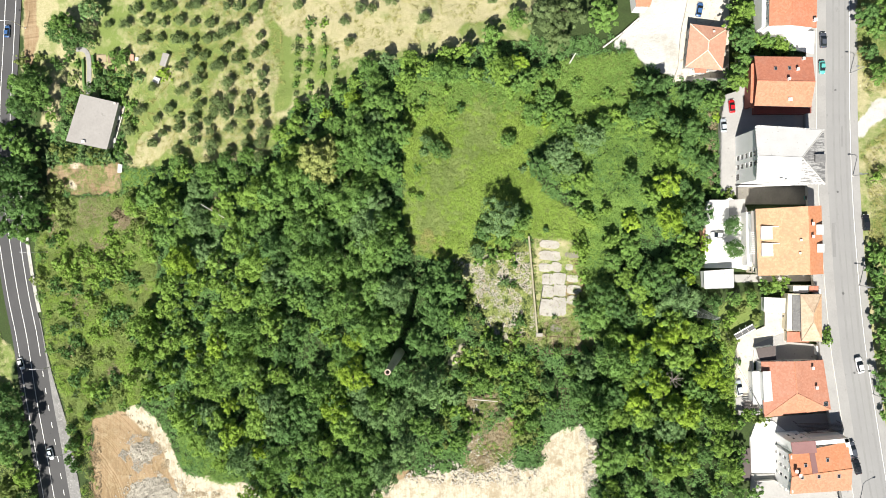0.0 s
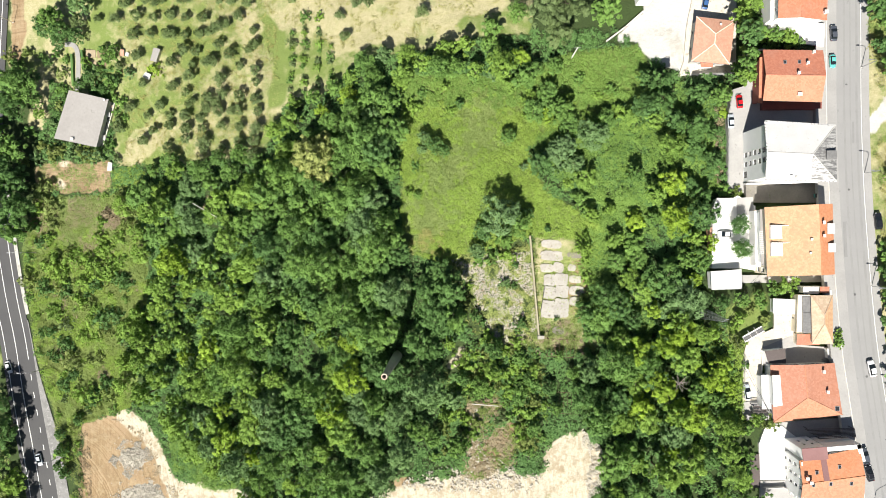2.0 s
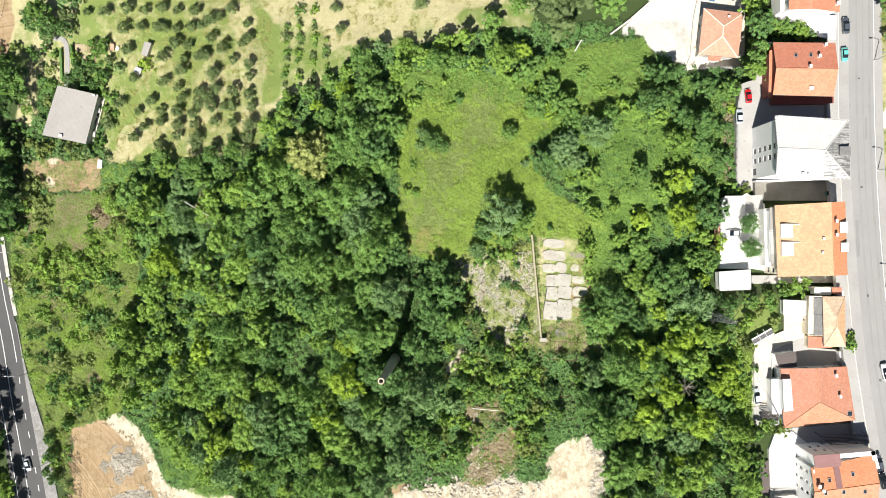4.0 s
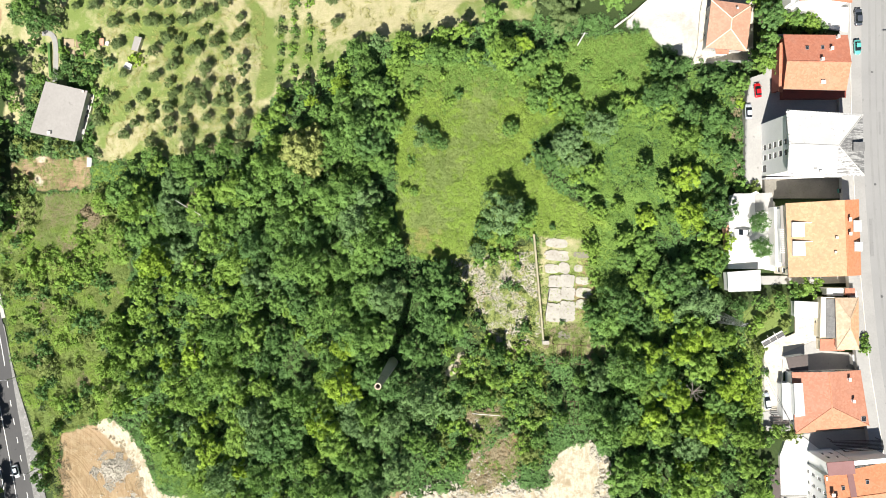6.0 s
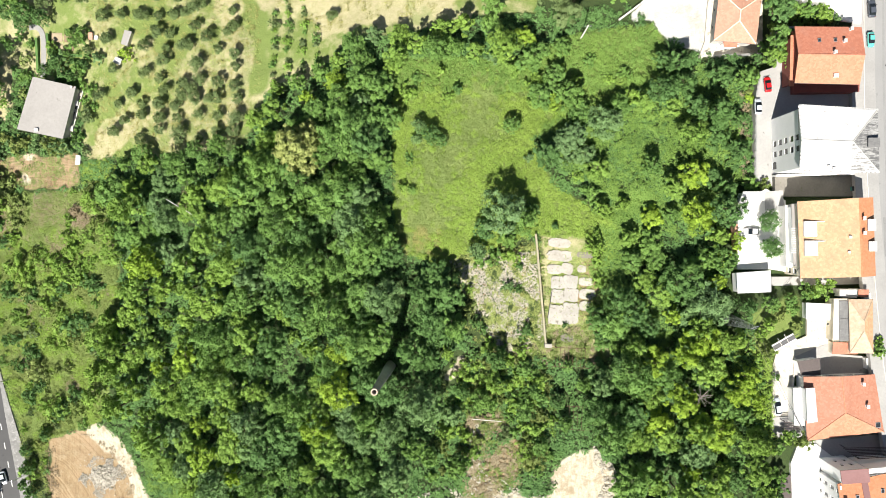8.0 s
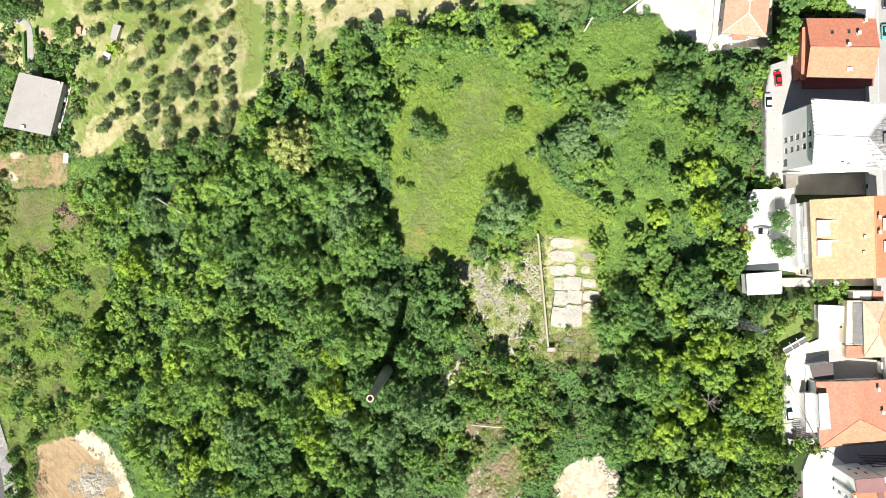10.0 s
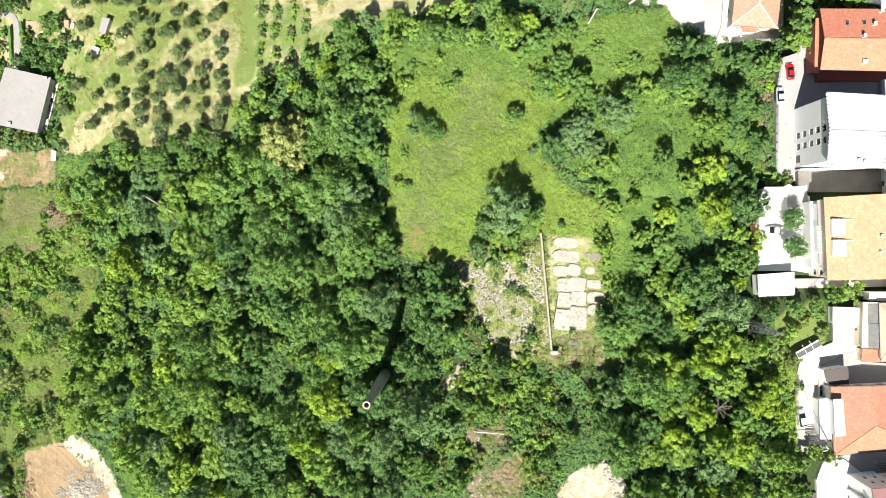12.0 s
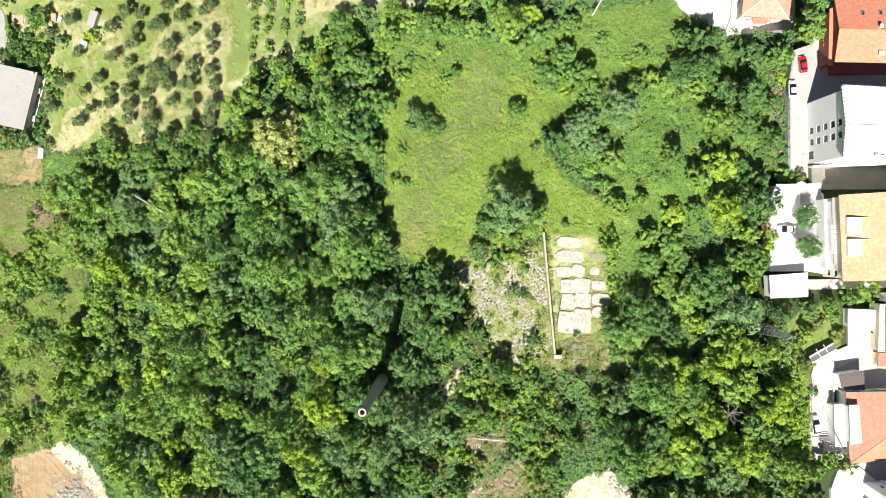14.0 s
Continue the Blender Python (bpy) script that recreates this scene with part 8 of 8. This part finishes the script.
def grow_shrubs():
    rng = np.random.default_rng(21)
    for rows, tone, low, high in ((SLOPE_BRIGHT, "light", 1.3, 2.2), (SLOPE_DARK, "dark", 1.2, 2.1), (SLOPE_PALE, "sage", 1.2, 2.2)):
        for x, y in rows:
            for k in range(3):
                plant(BUSH[int(rng.integers(4))], x + rng.uniform(-2, 2), y + rng.uniform(-2, 2), rng.uniform(low, high) * (1, 0.75, 0.6)[k], rng.uniform(0, 360), (tone, tone, "scrub")[k], 0, 0.95)
    for x, y in scatter(SCRUB_AREAS, 5.4, rng, 2500, CLEARED + GRASSY):
        best = min(((x - a) ** 2 + (y - b) ** 2, tone) for rows, tone in ((SLOPE_BRIGHT, "light"), (SLOPE_DARK, "mid"), (SLOPE_PALE, "sage")) for a, b in rows)
        tone = best[1] if rng.random() < 0.55 else ("scrub", "olive", "scrub", "light")[int(rng.integers(4))]
        plant(BUSH[int(rng.integers(4))], x, y, rng.choice((0.7, 1.0, 1.3, 1.7)), rng.uniform(0, 360), tone, 0, 0.9)
    ruin = [(1.4, -29.6), (21.5, -32.8), (24.1, -53.0), (19.9, -63.1), (13.2, -51.4), (4.8, -49.9), (1.5, -60.1), (-8.7, -63.7), (-6.7, -46.7), (-6.7, -36.5), (-2.3, -28.0)]
    for x, y in scatter([ruin], 2.9, rng, 1200, CLEARED + [((-4.6, -36.8), 5.0), ((-3.0, -34.9), 5.0), ((-1.2, -32.0), 4.6)]):
        plant(SHRUB[int(rng.integers(4))], x, y, rng.uniform(0.6, 1.8), rng.uniform(0, 360), ("mid", "light", "scrub")[int(rng.integers(3))])


grow_shrubs()
plant_list([(-118.6, 8.9, 1.3, "twig"), (-116.2, 7.6, 1.1, "twig"), (-117.3, 10.4, 0.9, "sage"), (-80.2, 10.2, 1.6, "twig")], BUSH, 22)
GLADE_SHRUBS = [(-3.7, 37.5, 0.9, "light"), (14.3, 45.2, 1.4, "light"), (19.3, 40.8, 1.5, "light"), (22.7, 38.1, 1.4, "mid"), (26.1, 44.2, 1.6, "light"), (30.3, 40.7, 1.5, "light"), (33.8, 46.8, 1.2, "mid"), (18.4, 35.5, 1.2, "light"), (24.3, 35.5, 1.4, "yellow"), (43.0, 43.2, 1.3, "mid"), (38.7, 41.4, 1.3, "light"), (44.5, 37.0, 1.6, "light"), (8.3, 48.0, 1.3, "grey"), (3.2, 47.2, 1.3, "mid"), (-5.4, 44.7, 1.2, "light"), (-12.3, 43.0, 1.4, "mid"), (-14.9, 38.7, 1.4, "light"), (-13.9, 21.1, 1.0, "mid"), (-15.5, 13.5, 1.2, "light"), (29.8, 15.7, 1.4, "light"), (33.1, 10.7, 1.5, "mid"), (27.4, 20.8, 1.4, "grey"), (23.2, 22.6, 1.3, "mid"), (17.4, 20.9, 1.0, "grey"), (37.2, 6.5, 1.3, "light")]
plant_list(GLADE_SHRUBS, SHRUB, 16)


def herbs(name, polys, per_metre, seed, tone, height, size, label, patch=None, clump=(0.4, 0.8), leaves=14):
    """Low leafy plants over a clearing: too many to count, so one mesh. patch: whether plants grow at the place."""
    rng = np.random.default_rng(seed)
    centres = []
    for poly in polys:
        xs, ys = [p[0] for p in poly], [p[1] for p in poly]
        for _ in range(int((max(xs) - min(xs)) * (max(ys) - min(ys)) * per_metre)):
            x, y = rng.uniform(min(xs), max(xs)), rng.uniform(min(ys), max(ys))
            if inside(x, y, poly) and (patch is None or patch(x, y)):
                tall = 0.3 + 0.35 * noise.noise(Vector((x * 0.13, y * 0.13, seed))) + 0.7 * (0.5 + 0.5 * noise.noise(Vector((x * 0.35, y * 0.35, seed)))) + 0.12 * noise.noise(Vector((x * 1.1, y * 1.1, seed)))
                centres.append((x, y, ground_z(x, y) + height * tall))
    me = leaf_cloud(name, rng, centres, rng.uniform(*clump, len(centres)), len(centres) * leaves, size, LEAF[tone], 0.5, -0.1, 0.9, 0.22, 0.5)
    return tagged(new(name, me), label, "undergrowth", kind="stuff")


SAGE_LINE = [(-19.3, -2.0), (-11.6, 3.2), (-4.2, 22.5), (6.3, 36.1)]


def sage(x, y):
    """The pale dry band across the clearing."""
    return edge_distance(x, y, SAGE_LINE) + 7 * noise.noise(Vector((x * 0.12, y * 0.12, 2))) + 13 * noise.noise(Vector((x * 0.7, y * 0.7, 4))) < 5.0


def northern(x, y):
    """The softer, cooler growth along the northern trees."""
    return y + 5 * noise.noise(Vector((x * 0.15, y * 0.15, 8))) + 9 * noise.noise(Vector((x * 0.7, y * 0.7, 6))) > 39 - 0.2 * max(0, x - 20)


def rusty(x, y):
    """Reddish dry stalks at the southern edge of the clearing."""
    return edge_distance(x, y, [(-17.0, -4.0), (-10.5, 1.0), (-4.0, -5.5)]) + 6 * noise.noise(Vector((x * 0.4, y * 0.4, 3))) < 1.5


herbs("fern_cover", [GLADE], 4.6, 35, "sage", 0.6, 0.2, "dry greyish weeds in the clearing", lambda x, y: sage(x, y) and not rusty(x, y))
herbs("dry_stalks", [GLADE], 4.0, 45, "dry", 0.5, 0.2, "reddish dry stalks at the edge of the clearing", rusty)
herbs("soft_growth", [GLADE], 3.6, 46, "soft", 0.9, 0.22, "soft cool green growth along the northern trees", lambda x, y: northern(x, y) and not sage(x, y))
herbs("undergrowth", [GLADE], 4.2, 31, "herb", 0.8, 0.2, "bright green brambles and herbs covering the clearing", lambda x, y: not sage(x, y) and not northern(x, y))
VINES = [(27.8, 42.4), (37.0, 38.0), (50.5, 46.5), (62.7, 43.8), (71.6, 37.1), (71.6, 13.5), (66.5, 0.7), (39.7, 4.0), (23.2, 17.5), (18.3, 25.2), (20.9, 32.9)]
def overgrown(x, y):
    """Vines thin out unevenly towards their edge."""
    edge = max(edge_distance(x, y, line + line[:1]) if inside(x, y, line) else 0.0 for line in (VINES, VINES_SOUTH))
    return edge + 6 * noise.noise(Vector((x * 0.3, y * 0.3, 17))) > 2.2


herbs("vine_cover", [VINES, VINES_SOUTH], 2.4, 37, "soft", 1.3, 0.26, "rampant green vines between the small trees", overgrown, (0.5, 1.1), 15)
PIT_VINES = [(-96.5, -66.5), (-88.6, -64.8), (-78.4, -70.4), (-71.7, -77.7), (-75.3, -80.3), (-84.8, -79.6), (-94.4, -75.4)]
herbs("pit_vines", [PIT_VINES], 3.2, 57, "soft", 1.3, 0.24, "smooth light green creepers above the clay pit", None, (0.5, 1.0), 15)
herbs("scrub_cover", SCRUB_AREAS, 2.8, 32, "scrub", 0.45, 0.19, "low yellowish scrub on the slope", lambda x, y: noise.noise(Vector((x * 0.16, y * 0.16, 12))) < 0.2)
herbs("slope_herbs", SCRUB_AREAS[:1], 2.6, 54, "herb", 0.7, 0.2, "bright green herbs in patches on the slope", lambda x, y: y < 4 and noise.noise(Vector((x * 0.11, y * 0.11, 29))) + 0.5 * noise.noise(Vector((x * 0.5, y * 0.5, 31))) > 0.04)
herbs("dry_grass", SCRUB_AREAS[:1], 3.0, 39, "sage", 0.35, 0.18, "dry yellow grass between the bushes", lambda x, y: noise.noise(Vector((x * 0.16, y * 0.16, 12))) > 0.12)
RUIN_FLOOR = [(-5.3, -4.3), (13.2, -1.0), (20.7, -1.0), (22.4, -31.1), (9.8, -32.9), (1.4, -26.3)]
BARE = [RUIN_FLOOR] + [p for key in ("meadow", "straw", "clay", "pale", "gravel", "green") for p in ZONES[key]] + [p for p, level in CUTS]


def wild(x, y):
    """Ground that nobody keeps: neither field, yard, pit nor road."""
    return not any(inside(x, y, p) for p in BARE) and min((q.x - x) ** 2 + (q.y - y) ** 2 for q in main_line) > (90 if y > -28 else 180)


herbs("brown_stalks", SCRUB_AREAS[:1], 2.2, 52, "twig", 0.5, 0.2, "dead brown stalks between the bushes", lambda x, y: noise.noise(Vector((x * 0.1, y * 0.1, 25))) + 0.5 * noise.noise(Vector((x * 0.5, y * 0.5, 27))) + max(0, min(0.16, 0.02 * (y + 12))) > 0.32)
WEST_BANK = [(-178.0, -18.0), (-166.0, -18.0), (-162.5, -40.0), (-158.5, -60.0), (-154.0, -85.0), (-151.0, -104.0), (-178.0, -104.0)]
herbs("bank_grass", [WEST_BANK], 1.8, 53, "sage", 0.5, 0.26, "pale dry grass on the bank below the main road")
VERGE = [(110.6, 80.4), (110.0, 52.9), (112.2, 40.0), (119.0, 43.0), (122.0, 44.0), (130.0, 78.0)]
VERGE_SOUTH = [(110.0, 24.0), (116.0, 31.0), (123.0, 34.0), (126.0, -4.0), (112.6, -3.0), (111.6, 1.0), (112.4, 8.0)]
LAWN = [(-145.0, 26.2), (-117.6, 25.8), (-117.8, 16.4), (-133.9, 15.6), (-145.0, 18.8)]
herbs("lawn_grass", [LAWN], 4.4, 55, "sage", 0.1, 0.14, "dull grey-green mown grass of the lawn", lambda x, y: noise.noise(Vector((x * 0.2, y * 0.2, 33))) + 0.5 * noise.noise(Vector((x * 0.9, y * 0.9, 34))) > -0.22 and not any(math.hypot(x - a, y - b) < r for a, b, r in ((-135.2, 25.0, 1.6), (-136.0, 19.2, 1.6))))
herbs("lawn_straw", [LAWN], 1.2, 56, "twig", 0.08, 0.14, "withered brown grass in the lawn", lambda x, y: noise.noise(Vector((x * 0.2, y * 0.2, 33))) + 0.5 * noise.noise(Vector((x * 0.8, y * 0.8, 35))) < 0.0)
YARD_BANK = [(69.9, 36.2), (71.9, 36.0), (71.9, 31.0), (71.6, 22.5), (71.7, 16.8), (72.2, 13.3), (70.0, 13.3), (69.4, 22.6)]
herbs("bank_brush", [YARD_BANK], 3.2, 58, "twig", 0.7, 0.2, "dry brush on the bank below the yard wall", lambda x, y: noise.noise(Vector((x * 0.4, y * 0.4, 37))) > -0.2)
herbs("slope_meadow", [[(-117.5, 23.0), (-109.0, 24.6), (-104.4, 22.0), (-104.6, 14.5), (-116.2, 12.6)]], 3.4, 59, "herb", 0.7, 0.2, "light green grass and herbs beside the lawn")
DRIVE_BANK = [(66.0, -27.5), (75.0, -26.5), (75.0, -49.5), (70.5, -52.0), (68.5, -40.0)]
herbs("drive_bank", [DRIVE_BANK], 3.2, 60, "herb", 0.7, 0.2, "light green herbs on the bank below the driveway")
plant_list([(72.2, -29.4, 1.0, "light"), (70.6, -33.2, 1.2, "yellow"), (73.2, -37.6, 0.7, "light"), (71.8, -41.4, 0.9, "yellow"), (73.4, -44.8, 0.7, "light"), (70.4, -46.6, 1.3, "light"), (73.0, -49.2, 1.0, "mid"), (77.4, -47.8, 0.7, "light"), (79.6, -47.6, 0.6, "mid")], SHRUB, 61)
DULL_SLOPE = [(-139.0, 14.6), (-122.6, 15.0), (-120.4, 1.0), (-138.6, -0.4)]
herbs("dull_grass", [DULL_SLOPE, [(-113.2, 1.4), (-108.4, 0.4), (-106.6, -16.5), (-110.8, -16.5)]], 3.6, 62, "sage", 0.5, 0.17, "dull grey-green grass on the upper slope")
herbs("withered_grass", [DULL_SLOPE], 2.6, 63, "twig", 0.55, 0.16, "withered stalks in the grass of the upper slope", lambda x, y: noise.noise(Vector((x * 0.18, y * 0.18, 39))) > -0.25)
herbs("dead_bracken", [[(-122.0, 10.5), (-115.0, 11.0), (-113.6, 3.6), (-119.6, 3.0)]], 4.2, 64, "twig", 0.9, 0.2, "pinkish brown dead bracken on the slope", lambda x, y: math.hypot(x + 117.6, y - 6.9) + 3 * noise.noise(Vector((x * 0.4, y * 0.4, 41))) < 3.6)
herbs("verge_grass", [VERGE, VERGE_SOUTH], 2.6, 47, "dry", 0.1, 0.15, "dry yellow grass on the street verge", lambda x, y: noise.noise(Vector((x * 0.2, y * 0.2, 19))) > -0.05)
herbs("verge_weeds", [VERGE, VERGE_SOUTH], 2.8, 48, "sage", 0.16, 0.16, "grey-green weeds on the street verge", lambda x, y: noise.noise(Vector((x * 0.2, y * 0.2, 19))) < 0.0)
FIELD = [(-62.0, 92.0), (-62.5, 74.0), (-40.0, 58.5), (-25.0, 60.5), (-8.0, 61.5), (14.5, 70.5), (15.6, 90.0)]
herbs("field_stubble", [FIELD], 1.2, 49, "dry", 0.08, 0.15, "dry stubble of the mown field", lambda x, y: noise.noise(Vector((x * 0.25, y * 0.25, 21))) > 0.0)
GROVE = [(-115.3, 70.4), (-107.6, 81.3), (-60.6, 79.9), (-58.1, 44.8), (-64.4, 28.3), (-93.0, 25.4), (-114.0, 24.4), (-111.1, 39.4), (-113.2, 52.9)]
herbs("grove_grass", [GROVE], 1.3, 40, "dry", 0.1, 0.15, "tufts of dry grass below the olive trees", lambda x, y: noise.noise(Vector((x * 0.3, y * 0.3, 15))) > 0.0)
herbs("grove_herbs", [GROVE], 1.3, 41, "fern", 0.12, 0.15, "green weeds below the olive trees", lambda x, y: noise.noise(Vector((x * 0.3, y * 0.3, 15))) < -0.05)
PIT_EDGE = [(0.8, -46.5), (13.2, -46.3), (17.4, -53.0), (15.7, -64.0), (4.8, -69.3), (-0.2, -69.5)]
herbs("dead_brush", [PIT_EDGE], 2.6, 42, "twig", 0.5, 0.3, "dead brown brush and brambles above the pit", lambda x, y: noise.noise(Vector((x * 0.25, y * 0.25, 5))) > -0.25)
herbs("pit_weeds", [PIT_EDGE, [(-7.7, -36.5), (1.4, -31.3), (2.8, -49.1), (-5.3, -50.1)]], 1.6, 43, "scrub", 0.6, 0.26, "yellowish weeds above the pit", lambda x, y: noise.noise(Vector((x * 0.25, y * 0.25, 5))) < 0.1 and not any(math.hypot(x - a, y - b) < r for (a, b), r in CLEARED[:2]))
# dark leaf tone chosen to put deeper shade under the crowns
herbs("woodland_floor", [[(-145, -85), (72, -85), (72, 62), (-145, 62)]], 0.85, 33, "dark", 0.8, 0.42, "undergrowth of brambles below the trees, toned dark for shade", lambda x, y: wild(x, y) and not any(inside(x, y, p) for p in SCRUB_AREAS[:2]) and not any(math.hypot(x - a, y - b) < r for (a, b), r in CLEARED[:5]), (0.6, 1.3), 13)
RUIN = [(-3.7, -2.7), (4.3, -4.0), (19.2, -1.5), (22.1, -29.4), (8.8, -30.8), (2.9, -18.7), (-2.4, -10.7)]
herbs("ruin_weeds", [RUIN], 3.2, 34, "fern", 0.35, 0.18, "yellow-green weeds among the rubble", lambda x, y: noise.noise(Vector((x * 0.3, y * 0.3, 9))) + 0.6 * noise.noise(Vector((x * 0.9, y * 0.9, 11))) < 0.16)
herbs("ruin_margin", [RUIN_FLOOR], 1.3, 65, "scrub", 0.4, 0.2, "green and brown weeds at the edges of the rubble", lambda x, y: edge_distance(x, y, RUIN_FLOOR + RUIN_FLOOR[:1]) + 4 * noise.noise(Vector((x * 0.4, y * 0.4, 45))) < 3.0)
herbs("ruin_stalks", [RUIN_FLOOR], 1.0, 66, "dry", 0.3, 0.17, "dry yellow stalks among the rubble", lambda x, y: noise.noise(Vector((x * 0.5, y * 0.5, 47))) > 0.05)
RUIN_END = [(19.0, -27.6), (24.0, -24.4), (36.5, -22.0), (37.5, -33.0), (21.0, -34.0), (2.0, -33.0), (2.4, -29.0), (8.8, -30.4)]
herbs("frame_weeds", [RUIN_END], 2.6, 50, "scrub", 0.5, 0.2, "olive weeds growing round the ruined steel frame", lambda x, y: noise.noise(Vector((x * 0.4, y * 0.4, 23))) > -0.12)
herbs("frame_brush", [RUIN_END], 2.2, 51, "twig", 0.4, 0.2, "dead brown brush round the ruined steel frame", lambda x, y: noise.noise(Vector((x * 0.4, y * 0.4, 23))) < -0.05)
herbs("wall_weeds", [[(19.7, 0.9), (22.2, 0.9), (22.8, -24.1), (22.2, -28.1)], [(28.8, -0.9), (30.1, -2.9), (30.4, -24.1), (34.4, -24.1), (36.0, -2.9)]], 1.6, 36, "fern", 0.35, 0.2, "dry weeds between wall and floor slabs", lambda x, y: noise.noise(Vector((x * 0.5, y * 0.5, 3))) < 0.1)
RUIN_SHRUBS = [(3.6, -22.1, 1.4, "dark"), (5.5, -24.1, 1.0, "dark"), (14.9, -7.4, 1.0, "dark"), (14.2, -13.4, 0.9, "dark"), (16.2, -24.7, 1.2, "dark"), (11.6, -12.7, 0.9, "grey"), (4.3, -6.0, 1.6, "mid"), (8.3, -4.7, 1.5, "mid"), (13.0, -4.7, 1.4, "light"), (1.6, -13.4, 1.0, "light"), (-0.4, -16.1, 1.2, "mid"), (6.9, -28.1, 1.4, "light"), (10.2, -29.4, 1.3, "mid"), (15.5, -29.4, 1.2, "light"), (1.6, -18.7, 1.0, "scrub"), (26.7, -22.7, 0.5, "dark"), (35.3, -10.8, 1.3, "light"), (35.3, -16.1, 1.3, "scrub"), (34.7, -5.5, 1.3, "light"), (34.0, -0.2, 1.2, "light")]
plant_list(RUIN_SHRUBS, SHRUB, 18)
herbs("slab_weeds", [[(22.6, 0.5), (34.4, -0.9), (34.4, -21.4), (30.0, -27.4), (22.8, -24.1)]], 2.6, 38, "fern", 0.1, 0.16, "low dry weeds growing in the joints of the floor", lambda x, y: noise.noise(Vector((x * 0.6, y * 0.6, 7))) < 0.22)


def bare_tree(x, y, height, seed):
    """A dead tree: trunk, forking limbs and twigs, no leaves."""
    rng = np.random.default_rng(seed)
    ob = empty("bare_tree", x, y, ground_z(x, y), label="dead grey tree with bare forked branches", category="tree")
    part("trunk", tube((0, 0, -0.5), (0.3, 0.2, height * 0.7), 0.2, 0.12, 7), DEAD_WOOD, ob)
    for k in range(9):
        a = k * 2.4
        start = Vector((0.3, 0.2, height * rng.uniform(0.5, 0.7)))
        end = start + Vector((math.cos(a) * rng.uniform(1.5, 3.6), math.sin(a) * rng.uniform(1.5, 3.6), height * rng.uniform(0.1, 0.3)))
        bm = tube(start, end, 0.1, 0.04, 5)
        for j in range(4):
            root = start.lerp(end, 0.4 + 0.17 * j)
            add_tube(bm, root, root + Vector((rng.uniform(-1.1, 1.1), rng.uniform(-1.1, 1.1), rng.uniform(0.1, 0.7))), 0.045, 0.015, 4)
        part("limb", bm, DEAD_WOOD, ob)


DEAD_WOOD = surface("dead_wood", (0.26, 0.23, 0.20), (0.36, 0.33, 0.29), None, 5, 0.8, 0.9)
bare_tree(58.6, -39.8, 11, 3)
for proto in PROTOTYPES:
    for ob in (*proto.children, proto):
        bpy.data.objects.remove(ob)
